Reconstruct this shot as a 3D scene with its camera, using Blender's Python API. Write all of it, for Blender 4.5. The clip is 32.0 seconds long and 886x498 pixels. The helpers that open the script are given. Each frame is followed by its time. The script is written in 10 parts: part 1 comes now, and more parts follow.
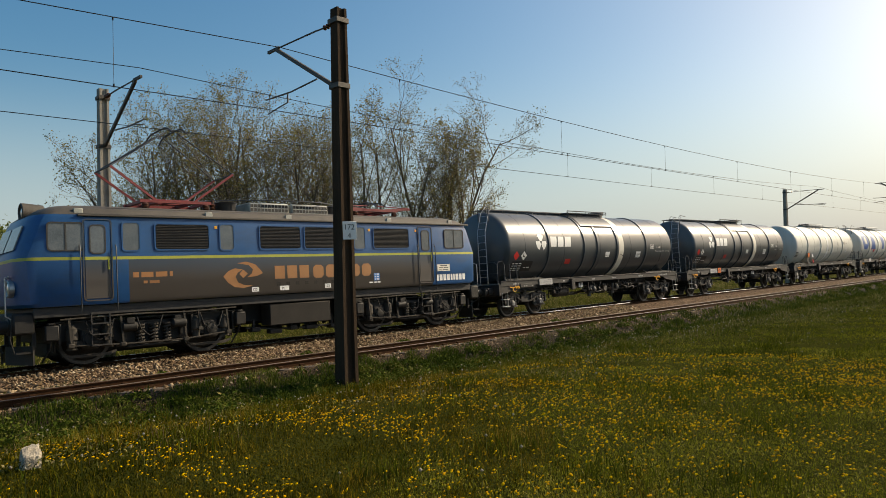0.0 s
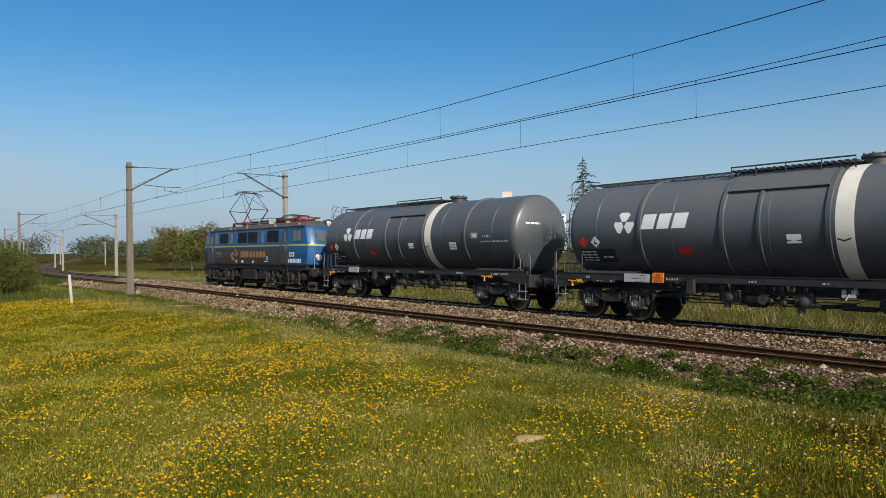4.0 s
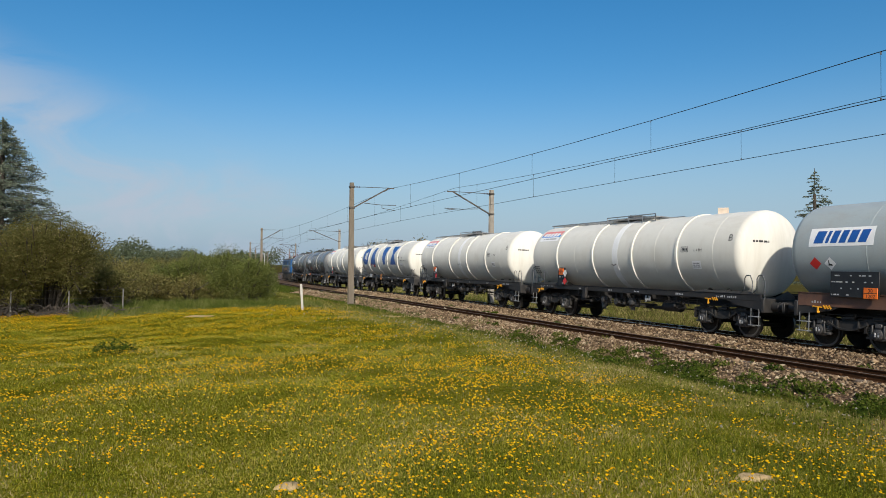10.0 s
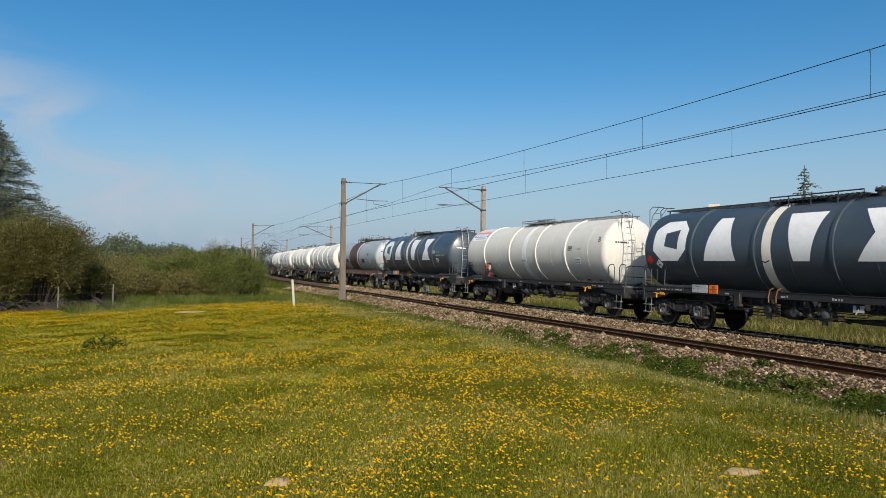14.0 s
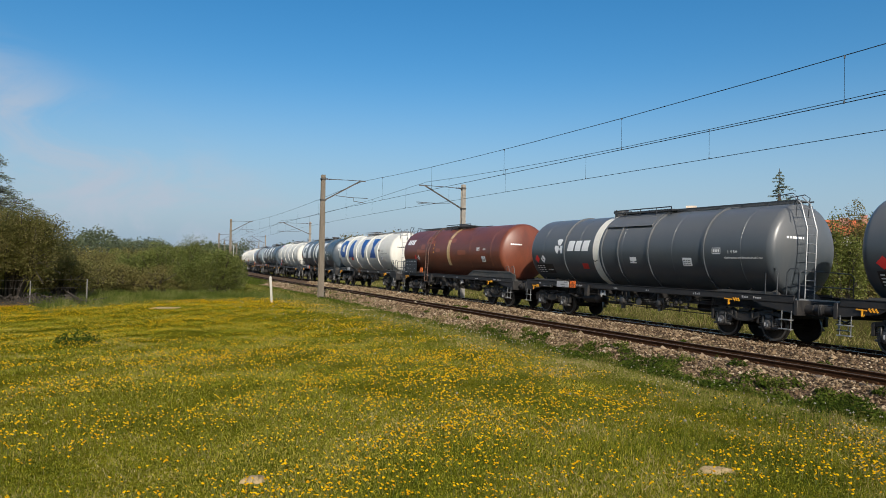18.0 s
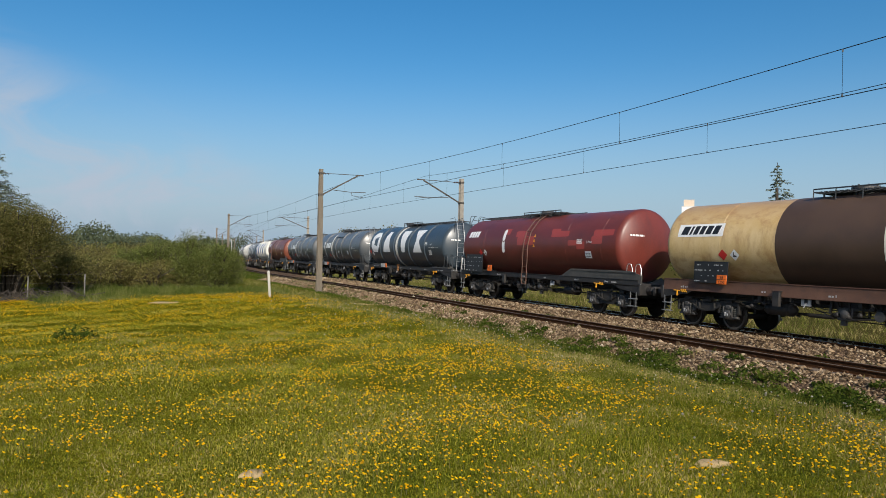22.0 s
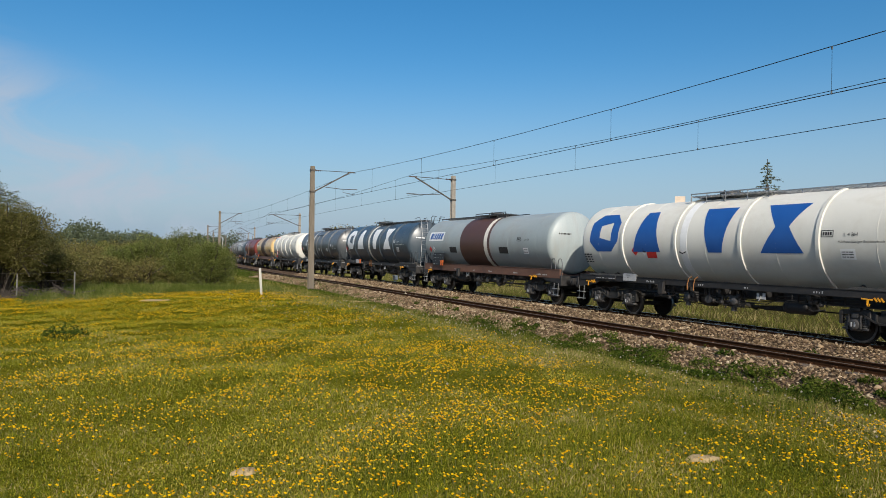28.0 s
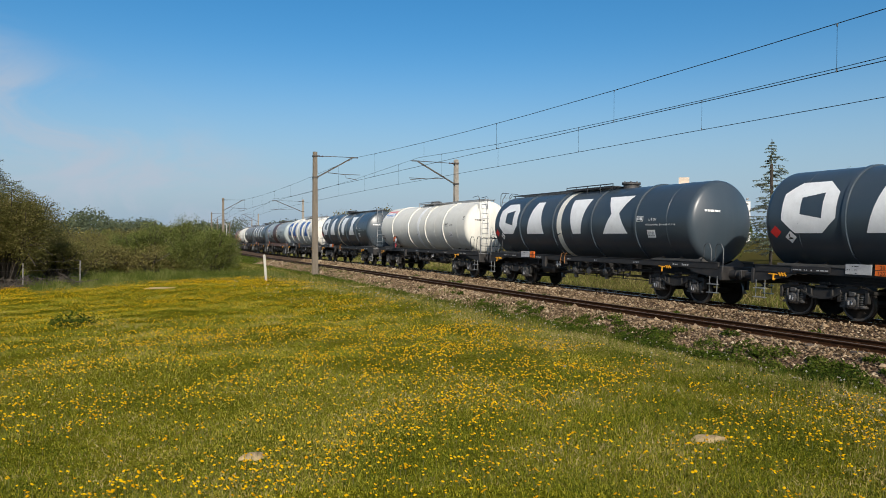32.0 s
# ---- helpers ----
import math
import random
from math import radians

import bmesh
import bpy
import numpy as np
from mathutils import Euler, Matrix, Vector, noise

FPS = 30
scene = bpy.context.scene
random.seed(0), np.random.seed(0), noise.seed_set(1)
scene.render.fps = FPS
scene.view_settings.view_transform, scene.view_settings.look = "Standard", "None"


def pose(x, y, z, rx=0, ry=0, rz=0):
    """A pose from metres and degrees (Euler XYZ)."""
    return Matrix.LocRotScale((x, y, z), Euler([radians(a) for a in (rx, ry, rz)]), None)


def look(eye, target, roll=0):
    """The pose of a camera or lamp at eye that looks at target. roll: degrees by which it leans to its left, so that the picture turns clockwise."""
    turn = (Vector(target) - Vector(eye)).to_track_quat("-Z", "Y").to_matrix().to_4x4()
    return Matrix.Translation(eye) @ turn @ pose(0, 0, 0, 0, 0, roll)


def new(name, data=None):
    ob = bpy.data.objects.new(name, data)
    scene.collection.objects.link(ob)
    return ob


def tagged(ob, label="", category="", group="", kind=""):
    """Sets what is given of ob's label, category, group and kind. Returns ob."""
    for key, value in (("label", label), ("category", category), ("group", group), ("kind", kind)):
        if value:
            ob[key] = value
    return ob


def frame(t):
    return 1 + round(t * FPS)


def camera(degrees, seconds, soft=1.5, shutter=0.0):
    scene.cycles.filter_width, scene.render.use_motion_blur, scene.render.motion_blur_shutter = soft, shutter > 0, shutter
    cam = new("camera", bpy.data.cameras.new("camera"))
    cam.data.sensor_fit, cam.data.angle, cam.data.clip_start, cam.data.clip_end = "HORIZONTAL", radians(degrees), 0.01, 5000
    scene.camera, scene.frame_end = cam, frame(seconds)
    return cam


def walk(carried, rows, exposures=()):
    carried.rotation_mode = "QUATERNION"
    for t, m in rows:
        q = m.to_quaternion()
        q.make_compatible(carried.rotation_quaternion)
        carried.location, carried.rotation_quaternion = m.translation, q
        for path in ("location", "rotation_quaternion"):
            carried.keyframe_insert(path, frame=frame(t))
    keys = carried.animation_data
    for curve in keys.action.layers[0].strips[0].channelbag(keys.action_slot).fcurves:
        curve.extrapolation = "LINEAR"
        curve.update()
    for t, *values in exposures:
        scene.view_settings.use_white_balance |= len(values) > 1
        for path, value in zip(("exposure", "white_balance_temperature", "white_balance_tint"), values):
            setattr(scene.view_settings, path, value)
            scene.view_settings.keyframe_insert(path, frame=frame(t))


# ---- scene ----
LENS = 65.66
SECONDS = 32.0
cam = camera(LENS, SECONDS, soft=0.45)
EYE_Z = 2.30                        # above the rail heads
# seconds, x, y, yaw, pitch, lean to the right
PATH = [
    (0, 0.221, -0.214, -98.19, 1.07, 1.50), (0.5, 0.223, -0.178, -87.13, 1.01, 1.84), (1, 0.218, -0.145, -77.07, 1.13, 1.51), (1.5, 0.200, -0.097, -61.47, 1.15, 1.70),
    (2, 0.167, -0.053, -44.94, 0.59, 1.31), (2.5, 0.129, -0.023, -30.35, 0.22, 0.77), (4.5, 0.029, 0.003, 1.26, 0.05, 0.67), (5, 0.016, 0.002, 5.19, 0.37, 0.52),
    (5.5, 0.007, 0.001, 7.82, 0.79, 0.45), (6, 0.001, 0.000, 9.55, 0.99, 0.48), (6.5, -0.003, -0.001, 10.88, 1.28, 0.32), (7, -0.007, -0.001, 12.17, 1.59, 0.42),
    (7.5, -0.010, -0.002, 12.92, 1.74, 0.26), (8, -0.011, -0.002, 13.32, 1.85, -0.04), (8.5, -0.011, -0.002, 13.40, 1.86, -0.13), (9, -0.010, -0.002, 13.20, 1.75, -0.29),
    (9.5, -0.010, -0.002, 13.12, 1.56, -0.37), (10, -0.010, -0.002, 13.04, 1.42, -0.46), (10.5, -0.009, -0.002, 12.80, 1.39, -0.54), (11, -0.009, -0.002, 12.68, 1.44, -0.59),
    (11.5, -0.008, -0.002, 12.45, 1.44, -0.39), (12, -0.007, -0.001, 12.20, 1.37, -0.21), (12.5, -0.008, -0.002, 12.39, 1.20, -0.06), (13, -0.009, -0.002, 12.61, 1.04, -0.27),
    (13.5, -0.008, -0.002, 12.53, 1.16, -0.43), (15.5, -0.006, -0.001, 11.83, 0.73, -0.73), (16, -0.005, -0.001, 11.65, 0.81, -0.83), (16.5, -0.004, -0.001, 11.36, 0.89, -0.90),
    (17, -0.003, -0.001, 11.06, 0.91, -1.11), (17.5, -0.002, -0.000, 10.68, 0.93, -1.11), (18, -0.002, -0.000, 10.65, 0.95, -1.14), (18.5, -0.002, -0.000, 10.58, 0.96, -1.10),
    (19, -0.002, -0.000, 10.46, 0.94, -1.16), (19.5, -0.002, -0.000, 10.58, 0.86, -1.06), (20, -0.002, -0.000, 10.56, 0.73, -1.17), (20.5, -0.001, -0.000, 10.45, 0.80, -1.16),
    (21, -0.001, -0.000, 10.38, 0.72, -1.08), (21.5, -0.001, -0.000, 10.36, 0.61, -1.07), (22, -0.002, -0.000, 10.48, 0.48, -1.05), (22.5, -0.002, -0.000, 10.61, 0.37, -1.17),
    (23, -0.002, -0.000, 10.65, 0.35, -1.25), (23.5, -0.002, -0.000, 10.51, 0.37, -1.19), (24, -0.002, -0.000, 10.57, 0.39, -1.27), (24.5, -0.001, -0.000, 10.43, 0.37, -1.17),
    (26.5, -0.001, -0.000, 10.28, 0.39, -1.25), (27, -0.000, -0.000, 10.02, 0.38, -1.14), (27.5, 0.000, 0.000, 9.90, 0.33, -1.03), (28, 0.001, 0.000, 9.81, 0.24, -0.94),
    (28.5, 0.000, 0.000, 9.91, 0.10, -0.94), (29, -0.000, -0.000, 10.03, -0.08, -0.85), (29.5, -0.000, -0.000, 10.08, -0.20, -0.89), (30, -0.000, -0.000, 10.11, -0.27, -0.84),
    (30.5, -0.001, -0.000, 10.20, -0.34, -0.90), (31, -0.001, -0.000, 10.18, -0.44, -0.86), (31.5, 0.000, 0.000, 10.00, -0.87, -0.49), (32, -0.000, -0.000, 10.11, -1.08, -0.22),
]
EXPOSURES = [(0.0, 0.36, 8400, 10), (1.0, 0.3, 7900, 10), (2.0, 0.2, 7200, 10), (2.5, 0.16, 6950, 10), (4.5, 0.14, 6660, 10), (32.0, 0.14, 6660, 10)]
walk(cam, [(t, pose(x, y, EYE_Z, 90 + p, 0, w) @ pose(0, 0, 0, 0, 0, -lean)) for t, x, y, w, p, lean in PATH], EXPOSURES)

# ---- light ----
SUN_YAW, SUN_UP = 198.0, 33.0       # where the sun stands, degrees to the left of +y, and its height
world = bpy.data.worlds.new("world")
scene.world = world
world.use_nodes = True
wn = world.node_tree.nodes
wl = world.node_tree.links
wn.clear()
w_out = wn.new("ShaderNodeOutputWorld")
w_bg = wn.new("ShaderNodeBackground")
w_sky = wn.new("ShaderNodeTexSky")
w_sky.sky_type = "NISHITA"
w_sky.sun_disc = False
w_sky.sun_elevation = radians(SUN_UP)
w_sky.sun_rotation = radians(360 - SUN_YAW)
w_sky.air_density, w_sky.dust_density, w_sky.ozone_density = 1.0, 2.3, 3.0
w_bg.inputs["Strength"].default_value = 0.105
w_hsv = wn.new("ShaderNodeHueSaturation")
w_hsv.inputs["Hue"].default_value = 0.496
w_hsv.inputs["Saturation"].default_value, w_hsv.inputs["Value"].default_value = 1.4, 1.15
wl.new(w_sky.outputs[0], w_hsv.inputs["Color"])
# thin cirrus low over the meadow's end
w_tc = wn.new("ShaderNodeTexCoord")
w_map = wn.new("ShaderNodeMapping")
w_map.inputs["Rotation"].default_value = (radians(18), radians(-22), radians(30))
w_map.inputs["Scale"].default_value = (2.4, 2.4, 5.0)
wl.new(w_tc.outputs["Generated"], w_map.inputs[0])
w_nz = wn.new("ShaderNodeTexNoise")
w_nz.inputs["Scale"].default_value, w_nz.inputs["Detail"].default_value, w_nz.inputs["Roughness"].default_value, w_nz.inputs["Distortion"].default_value = 2.3, 8, 0.58, 0.9
wl.new(w_map.outputs[0], w_nz.inputs["Vector"])
w_dot = wn.new("ShaderNodeVectorMath")
w_dot.operation = "DOT_PRODUCT"
w_dot.inputs[1].default_value = (-math.sin(radians(39)) * math.cos(radians(8)), math.cos(radians(39)) * math.cos(radians(8)), math.sin(radians(8)))
wl.new(w_tc.outputs["Generated"], w_dot.inputs[0])
w_near = wn.new("ShaderNodeMapRange")
w_near.interpolation_type = "SMOOTHSTEP"
w_near.inputs[1].default_value, w_near.inputs[2].default_value = math.cos(radians(26)), math.cos(radians(8))
wl.new(w_dot.outputs["Value"], w_near.inputs[0])
# the cloud lies along a band that sinks towards the tracks
w_band = wn.new("ShaderNodeVectorMath")
w_band.operation = "DOT_PRODUCT"
band_a = Vector((-math.sin(radians(45.4)) * math.cos(radians(14)), math.cos(radians(45.4)) * math.cos(radians(14)), math.sin(radians(14))))
band_b = Vector((-math.sin(radians(26.6)) * math.cos(radians(6)), math.cos(radians(26.6)) * math.cos(radians(6)), math.sin(radians(6))))
w_band.inputs[1].default_value = band_a.cross(band_b).normalized() * (1 if band_a.cross(band_b).z > 0 else -1)
wl.new(w_tc.outputs["Generated"], w_band.inputs[0])
w_above = wn.new("ShaderNodeMapRange")
w_above.interpolation_type = "SMOOTHSTEP"
w_above.inputs[1].default_value, w_above.inputs[2].default_value, w_above.inputs[3].default_value, w_above.inputs[4].default_value = -0.07, 0.05, 1.0, 0.0
wl.new(w_band.outputs["Value"], w_above.inputs[0])
w_part = wn.new("ShaderNodeMath")
w_part.operation = "MULTIPLY"
wl.new(w_near.outputs[0], w_part.inputs[0])
wl.new(w_above.outputs[0], w_part.inputs[1])
w_veil = wn.new("ShaderNodeMapRange")
w_veil.interpolation_type = "SMOOTHSTEP"
w_veil.inputs[1].default_value, w_veil.inputs[2].default_value, w_veil.inputs[4].default_value = 0.34, 0.66, 0.78
wl.new(w_nz.outputs[0], w_veil.inputs[0])
w_mul = wn.new("ShaderNodeMath")
w_mul.operation = "MULTIPLY"
wl.new(w_part.outputs[0], w_mul.inputs[0])
wl.new(w_veil.outputs[0], w_mul.inputs[1])
w_mix = wn.new("ShaderNodeMix")
w_mix.data_type = "RGBA"
w_mix.inputs[7].default_value = (4.0, 4.55, 5.5, 1)
wl.new(w_mul.outputs[0], w_mix.inputs[0])
# pale blue haze towards the horizon
w_sep = wn.new("ShaderNodeSeparateXYZ")
wl.new(w_tc.outputs["Generated"], w_sep.inputs[0])
w_low = wn.new("ShaderNodeMapRange")
w_low.interpolation_type = "SMOOTHERSTEP"
w_low.inputs[1].default_value, w_low.inputs[2].default_value, w_low.inputs[3].default_value, w_low.inputs[4].default_value = -0.02, 0.3, 0.75, 0.0
wl.new(w_sep.outputs[2], w_low.inputs[0])
w_haze = wn.new("ShaderNodeMix")
w_haze.data_type = "RGBA"
w_haze.inputs[7].default_value = (3.1, 4.35, 5.8, 1)
wl.new(w_low.outputs[0], w_haze.inputs[0])
wl.new(w_hsv.outputs[0], w_haze.inputs[6])
wl.new(w_haze.outputs[2], w_mix.inputs[6])
wl.new(w_mix.outputs[2], w_bg.inputs[0])
wl.new(w_bg.outputs[0], w_out.inputs[0])
sun_data = bpy.data.lights.new("sun", "SUN")
sun_data.energy, sun_data.angle, sun_data.color = 4.3, radians(0.53), (1.0, 0.95, 0.86)
sun = new("sun", sun_data)
sun.matrix_basis = look((0, 0, 60), Vector((0, 0, 60)) - Vector((-math.sin(radians(SUN_YAW)) * math.cos(radians(SUN_UP)), math.cos(radians(SUN_YAW)) * math.cos(radians(SUN_UP)), math.sin(radians(SUN_UP)))))

# ---- the plan: a double track, straight past the camera, then sinking and bending away to the right ----
HEAD = 35.9                         # heading of the straight, degrees
BEND_AT, BEND_R, BEND_LONG = 44.0, 900.0, 220.0
NEAR_C, FAR_C = 15.35, 19.28        # distances of the two centre lines from the camera
E0 = Vector((-math.sin(radians(HEAD)), math.cos(radians(HEAD)), 0))
N0 = Vector((math.cos(radians(HEAD)), math.sin(radians(HEAD)), 0))
BEND_C = E0 * BEND_AT + N0 * (NEAR_C + BEND_R)
HEAD_END = radians(HEAD) - BEND_LONG / BEND_R
E1 = Vector((-math.sin(HEAD_END), math.cos(HEAD_END), 0))
N1 = Vector((math.cos(HEAD_END), math.sin(HEAD_END), 0))


def rise(s):
    """Height of the rails along the line."""
    return -0.007 * np.clip(np.asarray(s, float) - 50, 0, 130)


def on_track(s, off):
    """Place and heading (radians) at s metres along the line, off metres to the right of the camera."""
    z = float(rise(s))
    if s <= BEND_AT:
        p = E0 * s + N0 * off
        return Vector((p.x, p.y, z)), radians(HEAD)
    a = min(s - BEND_AT, BEND_LONG) / BEND_R
    h = radians(HEAD) - a
    r = BEND_R - (off - NEAR_C)
    p = BEND_C - Vector((math.cos(h), math.sin(h), 0)) * r + E1 * max(0.0, s - BEND_AT - BEND_LONG)
    return Vector((p.x, p.y, z)), h


def track_coords(x, y):
    """s and off of points, as arrays."""
    x, y = np.asarray(x, float), np.asarray(y, float)
    s = x * E0.x + y * E0.y
    o = x * N0.x + y * N0.y
    dx, dy = x - BEND_C.x, y - BEND_C.y
    r = np.hypot(dx, dy)
    a = radians(HEAD) - np.arctan2(-dy, -dx)
    a = (a + math.pi) % (2 * math.pi) - math.pi
    past = (dx * E1.x + dy * E1.y > 0) & (s > BEND_AT)
    bent = (s > BEND_AT) & (a > 0) & ~past
    s = np.where(bent, BEND_AT + a * BEND_R, np.where(past, BEND_AT + BEND_LONG + dx * E1.x + dy * E1.y, s))
    o = np.where(bent, NEAR_C + BEND_R - r, np.where(past, NEAR_C + BEND_R + dx * N1.x + dy * N1.y, o))
    return s, o


CANT, FAR_SHARE = 0.074, 0.6        # both tracks lean away from the meadow, into the bend
NEAR_RAIL, FAR_RAIL = NEAR_C - 0.7535, FAR_C - 0.7535


def cant(s):
    t = np.clip((np.asarray(s, float) - 160) / 60, 0, 1)
    return CANT * (1 - t * t * (3 - 2 * t))


def bed_drop(s, o):
    """How far the leaning beds lie below a level one."""
    return cant(s) * np.interp(o, [NEAR_RAIL, 16.75, 17.75, FAR_RAIL, 20.8, 22.2], [0, 16.75 - NEAR_RAIL, 0, 0, FAR_SHARE * (20.8 - FAR_RAIL), 0])


def overgrown(s):
    """Where grass covers the ballast shoulder."""
    s = np.asarray(s, float)
    t = np.clip((8 - s) / 5.5, 0, 1) + np.clip((s - 31) / 10, 0, 1)
    return t * t * (3 - 2 * t)


BED_O = [12.75, 12.95, 13.75, 14.05, 14.35, 14.8, 15.9, 16.35, 16.8, 17.3, 17.8, 20.7, 21.2, 22.2]
BED_Z = [-0.62, -0.46, -0.2, -0.13, -0.165, -0.19, -0.19, -0.165, -0.13, -0.17, -0.085, -0.1, -0.2, -0.62]


def bed_z(s, o):
    return rise(s) + np.interp(o, BED_O, BED_Z) - bed_drop(s, o)


# ---- materials ----
def tree_of(name):
    m = bpy.data.materials.new(name)
    m.use_nodes = True
    nt = m.node_tree
    return m, nt.nodes, nt.links, nt.nodes["Principled BSDF"]


def surface(name, a, b, rough=0.6, metal=0.0, scale=3.0, fine=40.0, bump=0.15, dirt=None, dirt_amount=0.35, stretch=(1, 1, 1), rough_var=0.12, vary=0.0, spec=0.5, coat=0.0, mid=0.5, dust=None):
    """Two tones mixed by coarse and fine noise, with stains in a third, fine relief and uneven gloss."""
    m, n, l, p = tree_of(name)
    tc = n.new("ShaderNodeTexCoord")
    mp = n.new("ShaderNodeMapping")
    mp.inputs["Scale"].default_value = stretch
    l.new(tc.outputs["Object"], mp.inputs[0])
    big = n.new("ShaderNodeTexNoise")
    big.inputs["Scale"].default_value, big.inputs["Detail"].default_value, big.inputs["Roughness"].default_value = scale, 5, 0.6
    small = n.new("ShaderNodeTexNoise")
    small.inputs["Scale"].default_value, small.inputs["Detail"].default_value = fine, 4
    l.new(mp.outputs[0], big.inputs["Vector"])
    l.new(tc.outputs["Object"], small.inputs["Vector"])
    ramp = n.new("ShaderNodeValToRGB")
    ramp.color_ramp.elements[0].position, ramp.color_ramp.elements[1].position = mid - 0.17, mid + 0.17
    ramp.color_ramp.elements[0].color, ramp.color_ramp.elements[1].color = (*a, 1), (*b, 1)
    add = n.new("ShaderNodeMath")
    add.operation = "MULTIPLY_ADD"
    add.inputs[1].default_value = 0.35
    sub = n.new("ShaderNodeMath")
    sub.operation = "MULTIPLY_ADD"
    sub.inputs[1].default_value, sub.inputs[2].default_value = 0.65, 0.0
    l.new(big.outputs[0], sub.inputs[0])
    l.new(small.outputs[0], add.inputs[0])
    l.new(sub.outputs[0], add.inputs[2])
    l.new(add.outputs[0], ramp.inputs[0])
    colour = ramp.outputs[0]
    if dirt:
        tone_mask = n.new("ShaderNodeTexNoise")
        tone_mask.inputs["Scale"].default_value, tone_mask.inputs["Detail"].default_value, tone_mask.inputs["Roughness"].default_value = scale * 1.7, 7, 0.7
        l.new(mp.outputs[0], tone_mask.inputs["Vector"])
        r2 = n.new("ShaderNodeValToRGB")
        r2.color_ramp.elements[0].position, r2.color_ramp.elements[1].position = 0.48, 0.75
        l.new(tone_mask.outputs[0], r2.inputs[0])
        k = n.new("ShaderNodeMath")
        k.operation = "MULTIPLY"
        k.inputs[1].default_value = dirt_amount
        l.new(r2.outputs[0], k.inputs[0])
        mix = n.new("ShaderNodeMix")
        mix.data_type = "RGBA"
        mix.inputs[7].default_value = (*dirt, 1)
        l.new(k.outputs[0], mix.inputs[0])
        l.new(colour, mix.inputs[6])
        colour = mix.outputs[2]
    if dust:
        # a further tone above a height of the thing's own space, with a ragged edge
        z0, z1, tone_col, much = dust
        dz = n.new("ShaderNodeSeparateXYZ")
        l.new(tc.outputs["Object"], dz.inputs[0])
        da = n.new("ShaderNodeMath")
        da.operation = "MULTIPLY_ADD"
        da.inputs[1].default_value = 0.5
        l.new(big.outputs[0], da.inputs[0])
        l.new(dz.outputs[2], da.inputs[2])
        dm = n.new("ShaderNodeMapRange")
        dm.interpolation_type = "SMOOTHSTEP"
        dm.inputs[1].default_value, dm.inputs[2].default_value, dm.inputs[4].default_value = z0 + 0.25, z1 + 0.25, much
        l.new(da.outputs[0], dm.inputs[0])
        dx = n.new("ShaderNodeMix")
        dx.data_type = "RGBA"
        dx.inputs[7].default_value = (*tone_col, 1)
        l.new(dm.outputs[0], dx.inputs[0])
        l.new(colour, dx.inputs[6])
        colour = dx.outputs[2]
    if vary:
        info = n.new("ShaderNodeObjectInfo")
        hsv = n.new("ShaderNodeHueSaturation")
        mr = n.new("ShaderNodeMapRange")
        mr.inputs[3].default_value, mr.inputs[4].default_value = 1 - vary, 1 + vary
        l.new(info.outputs["Random"], mr.inputs[0])
        l.new(mr.outputs[0], hsv.inputs["Value"])
        l.new(colour, hsv.inputs["Color"])
        colour = hsv.outputs[0]
    l.new(colour, p.inputs["Base Color"])
    rr = n.new("ShaderNodeMapRange")
    rr.inputs[3].default_value, rr.inputs[4].default_value = max(0.04, rough - rough_var), min(1, rough + rough_var)
    l.new(big.outputs[0], rr.inputs[0])
    l.new(rr.outputs[0], p.inputs["Roughness"])
    p.inputs["Metallic"].default_value = metal
    p.inputs["Specular IOR Level"].default_value = spec
    p.inputs["Coat Weight"].default_value = coat
    if bump:
        bp = n.new("ShaderNodeBump")
        bp.inputs["Strength"].default_value, bp.inputs["Distance"].default_value = bump, 0.02
        l.new(small.outputs[0], bp.inputs["Height"])
        l.new(bp.outputs[0], p.inputs["Normal"])
    return m


def islands(name, stops, rough=0.8, translucent=0.0, spec=0.3, patch=0.0):
    """One colour for each loose piece of a mesh, out of several stops; translucent for leaves and blades."""
    m, n, l, p = tree_of(name)
    geo = n.new("ShaderNodeNewGeometry")
    ramp = n.new("ShaderNodeValToRGB")
    while len(ramp.color_ramp.elements) < len(stops):
        ramp.color_ramp.elements.new(0.5)
    for el, (pos, c) in zip(ramp.color_ramp.elements, stops):
        el.position, el.color = pos, (*c, 1)
    src = geo.outputs["Random Per Island"]
    if patch:
        tc = n.new("ShaderNodeTexCoord")
        nz = n.new("ShaderNodeTexNoise")
        nz.inputs["Scale"].default_value, nz.inputs["Detail"].default_value = patch, 3
        l.new(tc.outputs["Object"], nz.inputs["Vector"])
        ma = n.new("ShaderNodeMath")
        ma.operation = "MULTIPLY_ADD"
        ma.inputs[1].default_value = 0.8
        l.new(src, ma.inputs[0])
        mb = n.new("ShaderNodeMath")
        mb.operation = "MULTIPLY_ADD"
        mb.inputs[1].default_value, mb.inputs[2].default_value = 1.5, -0.65
        l.new(nz.outputs[0], mb.inputs[0])
        l.new(mb.outputs[0], ma.inputs[2])
        src = ma.outputs[0]
    l.new(src, ramp.inputs[0])
    colour = ramp.outputs[0]
    l.new(colour, p.inputs["Base Color"])
    p.inputs["Roughness"].default_value = rough
    p.inputs["Specular IOR Level"].default_value = spec
    if translucent:
        tr = n.new("ShaderNodeBsdfTranslucent")
        l.new(colour, tr.inputs[0])
        mx = n.new("ShaderNodeMixShader")
        mx.inputs[0].default_value = translucent
        l.new(p.outputs[0], mx.inputs[1])
        l.new(tr.outputs[0], mx.inputs[2])
        l.new(mx.outputs[0], n["Material Output"].inputs[0])
    return m


